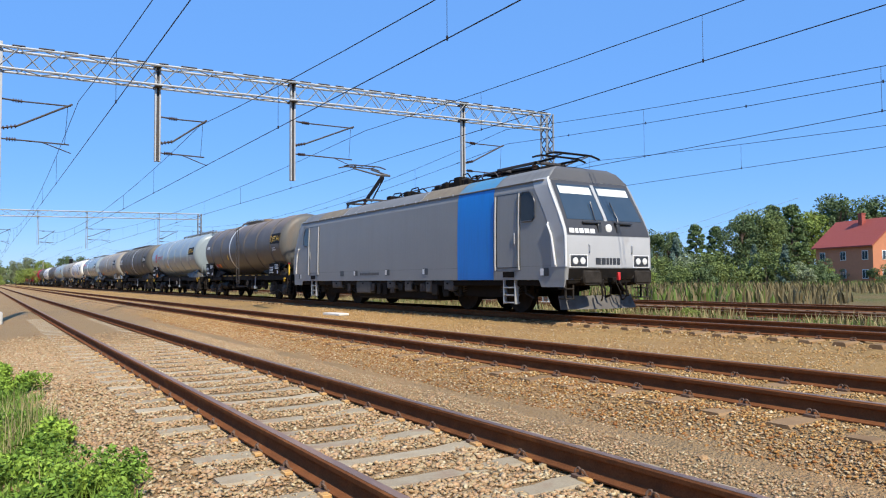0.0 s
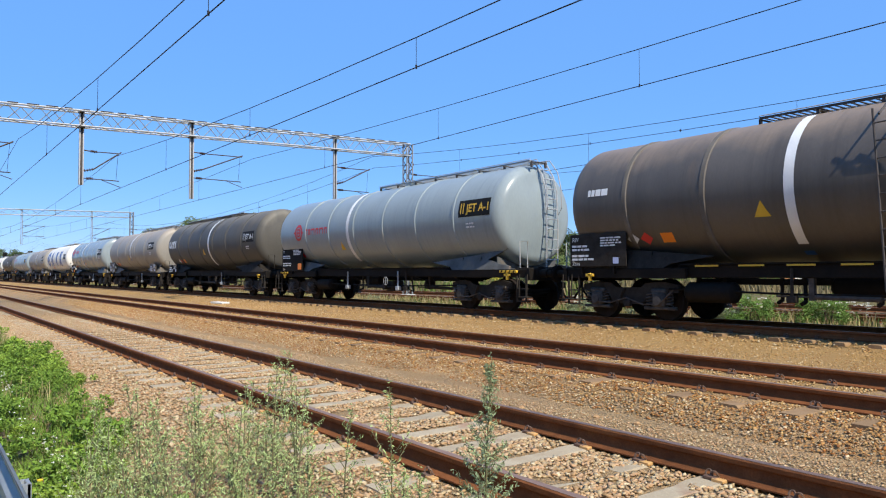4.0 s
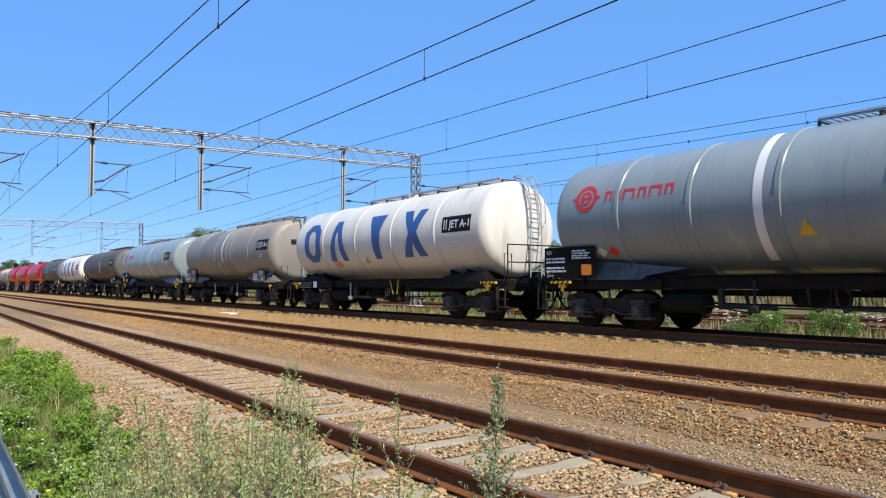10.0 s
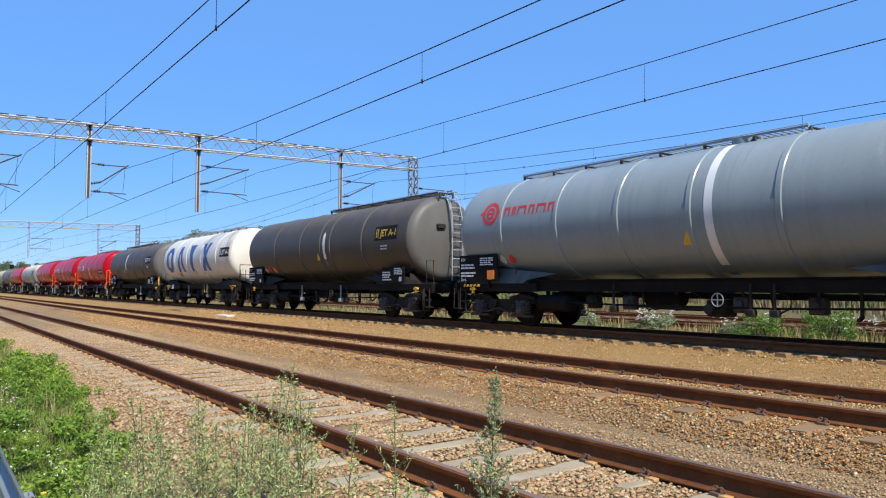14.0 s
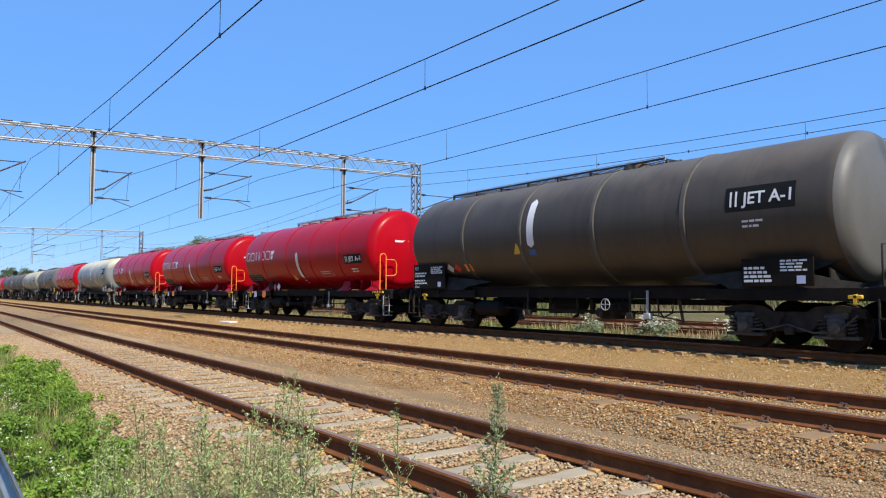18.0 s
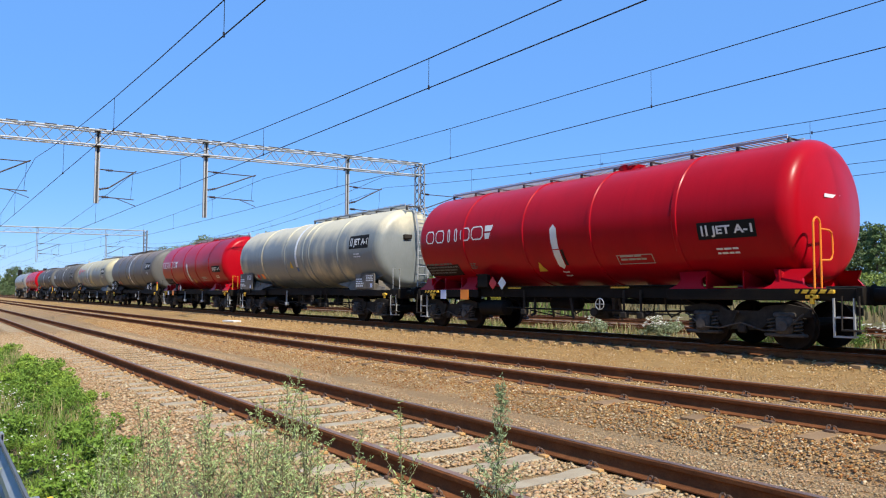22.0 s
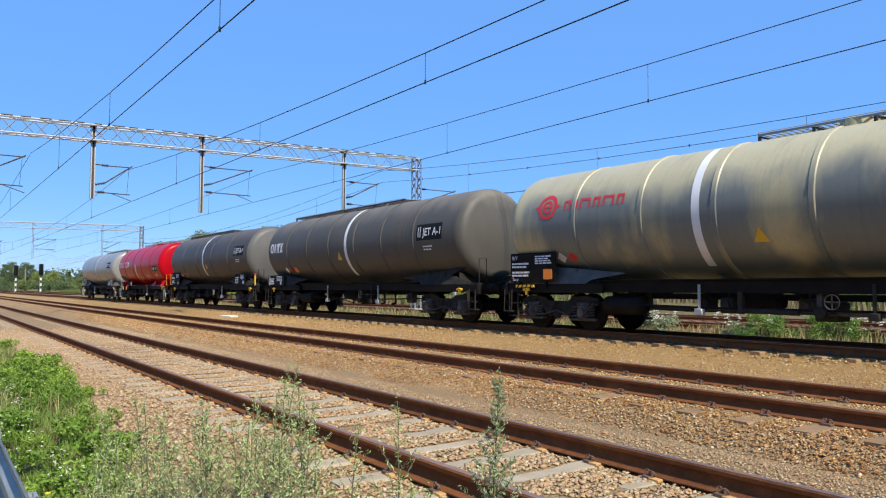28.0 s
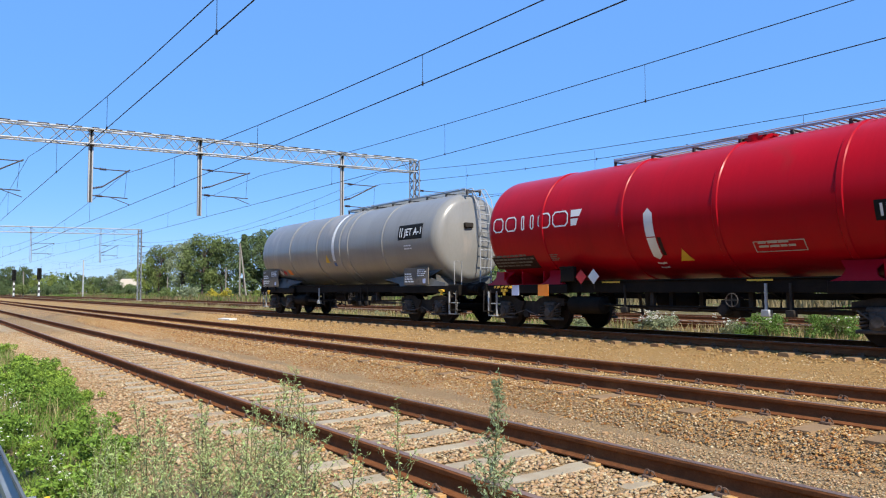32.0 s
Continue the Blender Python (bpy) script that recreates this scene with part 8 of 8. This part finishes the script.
PETAL = leaf_material("white_petal", (0.75, 0.74, 0.68), (0.68, 0.68, 0.6), 0.2)
DANDELION = material("dandelion", (0.80, 0.55, 0.02), 0.7, 0, (0.7, 0.45, 0.02), 8, 0.5)


def blades(name, n, spots, height, width, mat, seed, label, category="grass", lean=0.35, z_of=ground_height):
    """Grass: bent two-piece blades; spots is a function giving n places."""
    rg = np.random.RandomState(seed)
    px, py = spots(rg, n)
    n = len(px)
    pz = np.array([z_of(a, b) for a, b in zip(px, py)]) - 0.03
    a = rg.rand(n) * 6.283
    h = height * (0.4 + 0.8 * rg.rand(n))
    ln = lean * h * rg.rand(n) * 1.6
    w = width * (0.6 + 0.8 * rg.rand(n))
    dx, dy = np.cos(a), np.sin(a)
    sx, sy = -dy * w, dx * w
    V = np.stack([np.stack([px - sx, py - sy, pz], 1), np.stack([px + sx, py + sy, pz], 1),
                  np.stack([px + dx * ln * 0.35 + sx * 0.8, py + dy * ln * 0.35 + sy * 0.8, pz + h * 0.6], 1), np.stack([px + dx * ln * 0.35 - sx * 0.8, py + dy * ln * 0.35 - sy * 0.8, pz + h * 0.6], 1),
                  np.stack([px + dx * ln, py + dy * ln, pz + h], 1)], 1).reshape(-1, 3)
    o = 5 * np.arange(n)[:, None]
    T = np.concatenate([o + np.array([[0, 1, 2]]), o + np.array([[0, 2, 3]]), o + np.array([[3, 2, 4]])])
    return tagged(new(name, raw_mesh(name, V, T, mat)), label, category, kind="stuff")


def patchy(x0, x1, y0, y1, cut=0.0, scale=0.6, power=1.0):
    def f(rg, n):
        px = x1 - (x1 - x0) * rg.rand(n * 2) ** power
        py = y0 + (y1 - y0) * rg.rand(n * 2)
        k = np.array([noise.noise(Vector((a * scale, b * scale, 3.1))) > cut for a, b in zip(px, py)])
        return px[k][:n], py[k][:n]
    return f


def verge_edge(x0, x1, y0, y1, cut, scale=0.55):
    """Places on the near verge, its edge to the gravel uneven."""
    def f(rg, n):
        px = x1 - (x1 - x0) * rg.rand(n * 3) ** 0.8
        py = y0 + (y1 - y0) * rg.rand(n * 3)
        lim = np.array([verge_line(a) for a in px])
        dens = np.array([noise.noise(Vector((a * scale, b * scale, 7.7))) for a, b in zip(px, py)])
        k = (py < lim) & (dens > cut)
        return px[k][:n], py[k][:n]
    return f


blades("verge_grass", 120000, verge_edge(-30, -2.2, -2.5, 2.7, -0.30), 0.15, 0.0036, GRASS, 31, "lush green grass and herbs on the near verge", lean=0.9)
blades("meadow_grass", 52000, patchy(-34, 16, -14, -1.8, -0.45, 0.35), 0.22, 0.009, GRASS, 41, "rough green meadow grass behind the guard rail")
blades("meadow_straw", 14000, patchy(-34, 16, -14, 0.2, -0.1, 0.4), 0.36, 0.005, GRASS_DRY, 42, "dry straw standing in the meadow grass")
blades("dry_grass", 5000, verge_edge(-20, -2.0, -2.5, 2.7, 0.0), 0.34, 0.0035, GRASS_DRY, 32, "dry seed-headed grass on the near verge")
blades("far_grass", 26000, patchy(-120, 30, 16.9, 20.2, -0.1, 0.3), 0.42, 0.016, FARSTRAW, 33, "dry straw-coloured grass behind the train's track")
blades("far_green_grass", 12000, patchy(-120, 30, 17.0, 20.0, 0.08, 0.25), 0.38, 0.018, FARGREEN, 34, "green weeds behind the train's track")
blades("field_grass", 30000, patchy(-190, 20, 29.5, 75, -0.15, 0.05, 0.8), 0.75, 0.05, FARDRY, 35, "tall dry grass of the field behind the far tracks")
blades("field_green_grass", 22000, patchy(-260, 20, 29.5, 90, 0.0, 0.04, 0.8), 0.8, 0.06, FARGREEN, 36, "green rough growth of the field")


def herb(x, y, h, seed, tone, name="broad_leaved_herb", label="low broad-leaved green herb on the verge"):
    """Low leafy plant: a mound of small leaves on short stems."""
    rg = np.random.RandomState(seed)
    cen = np.array([(rg.randn() * h * 0.5, rg.randn() * h * 0.5, h * (0.3 + 0.6 * rg.rand())) for _ in range(9)])
    V, F = leaves(rg, cen, np.full(9, h * 0.38), 110, h * 0.082, 0.75)
    p = empty(name, (x, y, ground_height(x, y)), label, "herb", "green herbs on the verge")
    part("stem", Shape().tube([(0, 0, -0.03), (0.02, 0.0, h * 0.6)], 0.006, 5).tube([(0, 0, -0.03), (-0.05, 0.04, h * 0.5)], 0.005, 5), WEEDSTEM, p)["kind"] = "stuff"
    part("leaves", raw_mesh("leaves", V, F, tone), None, p)
    return p


HERBLEAF = leaf_material("herb_leaf", (0.155, 0.255, 0.034), (0.10, 0.175, 0.026), 0.8)
HERBLEAF2 = leaf_material("herb_leaf_bright", (0.24, 0.35, 0.045), (0.15, 0.24, 0.035), 0.8)
rh = random.Random(4)
for i in range(170):
    x = -3.4 - 19 * rh.random() ** 1.1
    y = verge_line(x) - 0.08 - 2.2 * rh.random() ** 1.5
    herb(x, y, rh.uniform(0.12, 0.26), i, HERBLEAF if rh.random() < 0.5 else HERBLEAF2)


def weed(x, y, h, seed, spread=0.22, leafy=1.0, tone=None):
    """Tall wispy weed: ribbed stem, rising side shoots and many narrow leaves."""
    rg = np.random.RandomState(seed)
    z0 = ground_height(x, y)
    w = empty("tall_weed", (x, y, z0), "tall grey-green seeding weed in the gravel", "weed", "tall weeds beside the track")
    st = Shape()
    lean = rg.randn(2) * 0.06 * h
    main = [(lean[0] * u * u, lean[1] * u * u, u * h - 0.03) for u in np.linspace(0, 1, 6)]
    st.tube(main, 0.0058, 5, True, 0.0018)
    cen = []
    n = int(18 * leafy)
    for i in range(n):
        u = 0.04 + 0.92 * (i / n) ** 1.35
        a = i * 2.4 + rg.rand()
        r = spread * h * (1.05 - u) * (0.6 + 0.7 * rg.rand())
        b = (lean[0] * u * u, lean[1] * u * u, u * h)
        t = (b[0] + r * math.cos(a), b[1] + r * math.sin(a), b[2] + r * (0.9 + 0.6 * rg.rand()))
        st.tube([b, t], 0.0025, 4, True, 0.0012)
        for q in np.linspace(0.2, 1.1, 9 if u < 0.5 else 5):
            cen.append(tuple(np.array(b) + (np.array(t) - np.array(b)) * q))
    for q in np.linspace(0.3, 1.0, 14):
        cen.append((lean[0] * q * q, lean[1] * q * q, q * h))
    part("stem", st, WEEDSTEM, w)["kind"] = "stuff"
    V, F = leaves(rg, np.array(cen), np.full(len(cen), 0.014), 3 if tone is None else 5, 0.0122 if tone is None else 0.0135, 1.0, 0.1, 0.24)
    part("leaves", raw_mesh("leaves", V, F, tone or WEED), None, w)
    return w


def weed_at(az, d, h, seed, **k):
    a = radians(az)
    return weed(-d * math.sin(a), d * math.cos(a), h, seed, **k)


WEEDG = leaf_material("weed_green", (0.30, 0.36, 0.19), (0.22, 0.28, 0.13), 0.6)
weed_at(50.6, 3.75, 1.0, 1, spread=0.15, leafy=3.4, tone=WEEDG)
weed_at(57.8, 3.95, 0.84, 2, spread=0.22, leafy=1.2)
weed_at(61.5, 4.4, 0.66, 3)
weed_at(66.8, 5.0, 0.86, 4, leafy=1.2)
weed_at(64.2, 4.6, 0.5, 5)
for i in range(44):
    az = 65 + 15 * rh.random()
    d = rh.uniform(3.2, 5.6)
    weed_at(az, d, rh.uniform(0.5, 0.95), 10 + i, spread=0.26, leafy=rh.uniform(0.9, 1.5))
for i in range(14):
    weed_at(85.2 + 3.4 * rh.random(), rh.uniform(2.9, 5.2), rh.uniform(0.45, 0.75), 80 + i, spread=0.3, leafy=1.3, tone=WEEDG)
for i in range(8):
    weed_at(54 + 10 * rh.random(), rh.uniform(3.1, 3.7), rh.uniform(0.3, 0.5), 50 + i)


def flower_heads(name, spots, seed, mat, size, label, z):
    """Small flat flower heads on hair-thin stalks, as stuff."""
    rg = np.random.RandomState(seed)
    cen, V, T = [], [], []
    for x, y in spots:
        for _ in range(rg.randint(3, 9)):
            cen.append((x + rg.randn() * 0.06, y + rg.randn() * 0.06, ground_height(x, y) + z * (0.7 + 0.5 * rg.rand())))
    V, F = leaves(rg, np.array(cen), np.full(len(cen), size), 10, size * 0.55, 0.35)
    tagged(new(name, raw_mesh(name, V, F, mat)), label, "flowers", kind="stuff")


flower_heads("white_flowers", [(-3.5 - 9 * rh.random(), 1.0 - 1.4 * rh.random()) for _ in range(90)], 3, PETAL, 0.010, "small white flower heads in the green verge", 0.30)
flower_heads("white_flowers_far", [(rh.choice((-17.1, -14.5, -14.3, -11.8, -8.4)) + rh.gauss(0, 0.4), 17.8 + 0.8 * rh.random()) for _ in range(34)], 4, PETAL, 0.035, "white flowering weeds behind the train's track", 0.7)
dd = empty("dandelion", (-5.8, 0.77, ground_height(-5.8, 0.77)), "single yellow dandelion in the grass", "flower")
part("stalk", Shape().tube([(0, 0, 0), (0, 0, 0.16)], 0.003, 5), WEEDSTEM, dd)
part("bloom", Shape().turn([(0.155, 0.004), (0.158, 0.018), (0.168, 0.02), (0.175, 0.0)], "z", n=14), DANDELION, dd)


GALV_RAIL = material("guard_rail_zinc", (0.33, 0.36, 0.38), 0.55, 0.3, (0.26, 0.28, 0.3), 4, 0.7, 0.12, 40, 0.0, third=(0.24, 0.22, 0.19), third_scale=1.5, third_cut=0.62)


def guard_rail():
    """End of a steel crash barrier: corrugated beam, rounded end and posts."""
    g = empty("guard_rail", (0, 0, 0), "galvanised corrugated steel guard rail beside the verge", "guard rail")
    prof = [(0.0, 0.0), (0.035, 0.03), (0.035, 0.07), (0.0, 0.11), (0.0, 0.16), (0.035, 0.20), (0.035, 0.25), (0.0, 0.30)]
    V = []
    xs = np.linspace(-6.4, 2.5, 12)
    for x in xs:
        yb = 0.36 - 0.006 * x
        V += [(x, yb + p, 0.06 + q) for p, q in prof]
    V += [(v[0], v[1] - 0.006, v[2]) for v in V]
    n, m = len(prof), len(xs)
    F = [(i * n + k, i * n + k + 1, (i + 1) * n + k + 1, (i + 1) * n + k) for i in range(m - 1) for k in range(n - 1)]
    F += [tuple(j + n * m for j in reversed(f)) for f in F]
    part("beam", Shape().add(V, F), GALV_RAIL, g)
    for x in (-6.0, -4.0, -2.0, 0.0, 2.0):
        part("post", Shape().box(x - 0.05, x + 0.05, 0.47, 0.49, -0.7, 0.24, 0.004).box(x - 0.05, x - 0.042, 0.43, 0.49, -0.7, 0.24).box(x + 0.042, x + 0.05, 0.43, 0.49, -0.7, 0.24), GALV_RAIL, g)
        part("spacer", Shape().box(x - 0.045, x + 0.045, 0.40, 0.475, 0.10, 0.22, 0.006), GALV_RAIL, g)
    return g


guard_rail()


# growth between the train's track and the far ones
for i, (x, y, h, key) in enumerate(((-11.2, 18.4, 1.05, "u6"), (-10.75, 18.5, 1.0, "u6"), (-9.55, 18.4, 1.05, "u6"), (-9.0, 18.5, 1.15, "u6"), (-9.3, 18.8, 1.0, "u7"), (-14.4, 18.4, 0.95, "u5"), (-14.9, 18.6, 0.7, "u5"), (-11.9, 18.6, 0.75, "u5"), (-6.9, 18.6, 1.0, "u7"), (-4.6, 18.8, 1.2, "u6"),
                                    (-24, 18.7, 0.6, "u3"), (-31, 18.4, 0.6, "u5"), (-1.6, 18.5, 1.1, "u1"), (-17.2, 18.4, 0.85, "u5"))):
    d = math.hypot(x, y)
    plant(key, math.degrees(math.atan2(-x, y)), d, h, -0.2)

# small things between the rails
SLAB = material("white_slab", (0.72, 0.69, 0.62), 0.85, 0, (0.6, 0.56, 0.5), 6, 0.6)
sl = Shape().box(-0.55, 0.55, -0.2, 0.2, -0.04, 0.05, 0.02)
tagged(part("concrete_slab", sl, SLAB, None, at=pose(-33.5, 11.7, -0.1, 0, 0, 8)), "pale concrete slab lying on the ochre gravel", "slab")
for i in range(26):
    x, y = -2 - 20 * rh.random(), rh.choice([2.35, 5.35, 9.2, 5.6]) + rh.uniform(-0.2, 0.2)
    tagged(part("stone", Shape().turn([(-0.02, 0.0), (-0.014, 0.03), (0.006, 0.04), (0.022, 0.026), (0.028, 0.0)], "z", n=7), STONE, None, at=pose(x, y, ground_height(x, y), rh.uniform(-20, 20), rh.uniform(-20, 20), rh.uniform(0, 360)), smooth=False), "loose tan stone lying on the gravel", "stone", "loose stones")


# ---- motion: the train rolls by on the third track, barely gaining speed ----
def rolled(t):
    u = t - 16
    return 11.411 * u + 0.0143 * u * u + 0.000248 * u ** 3


def motions():
    times = [0, 1, 2, 4, 6, 8, 10, 12, 14, 16, 18, 20, 22, 24, 26, 28, 30, 31, 32]
    for car, s in TRAIN:
        walk(car, [(t, pose(rolled(t) + s, TRACKS[2][0], TRACKS[2][1])) for t in times])
    # wheels roll without slip: one row for each thirtieth of a second
    way = [rolled(k / FPS) - rolled(0) for k in range(32 * FPS + 1)]
    for ws, r in GEAR_SPIN:
        home = ws.matrix_basis.translation.copy()
        walk(ws, [(k / FPS, Matrix.LocRotScale(home, Euler((0, w / r, 0)), None)) for k, w in enumerate(way)])


TRAIN = WAGONS + LOCO
motions()
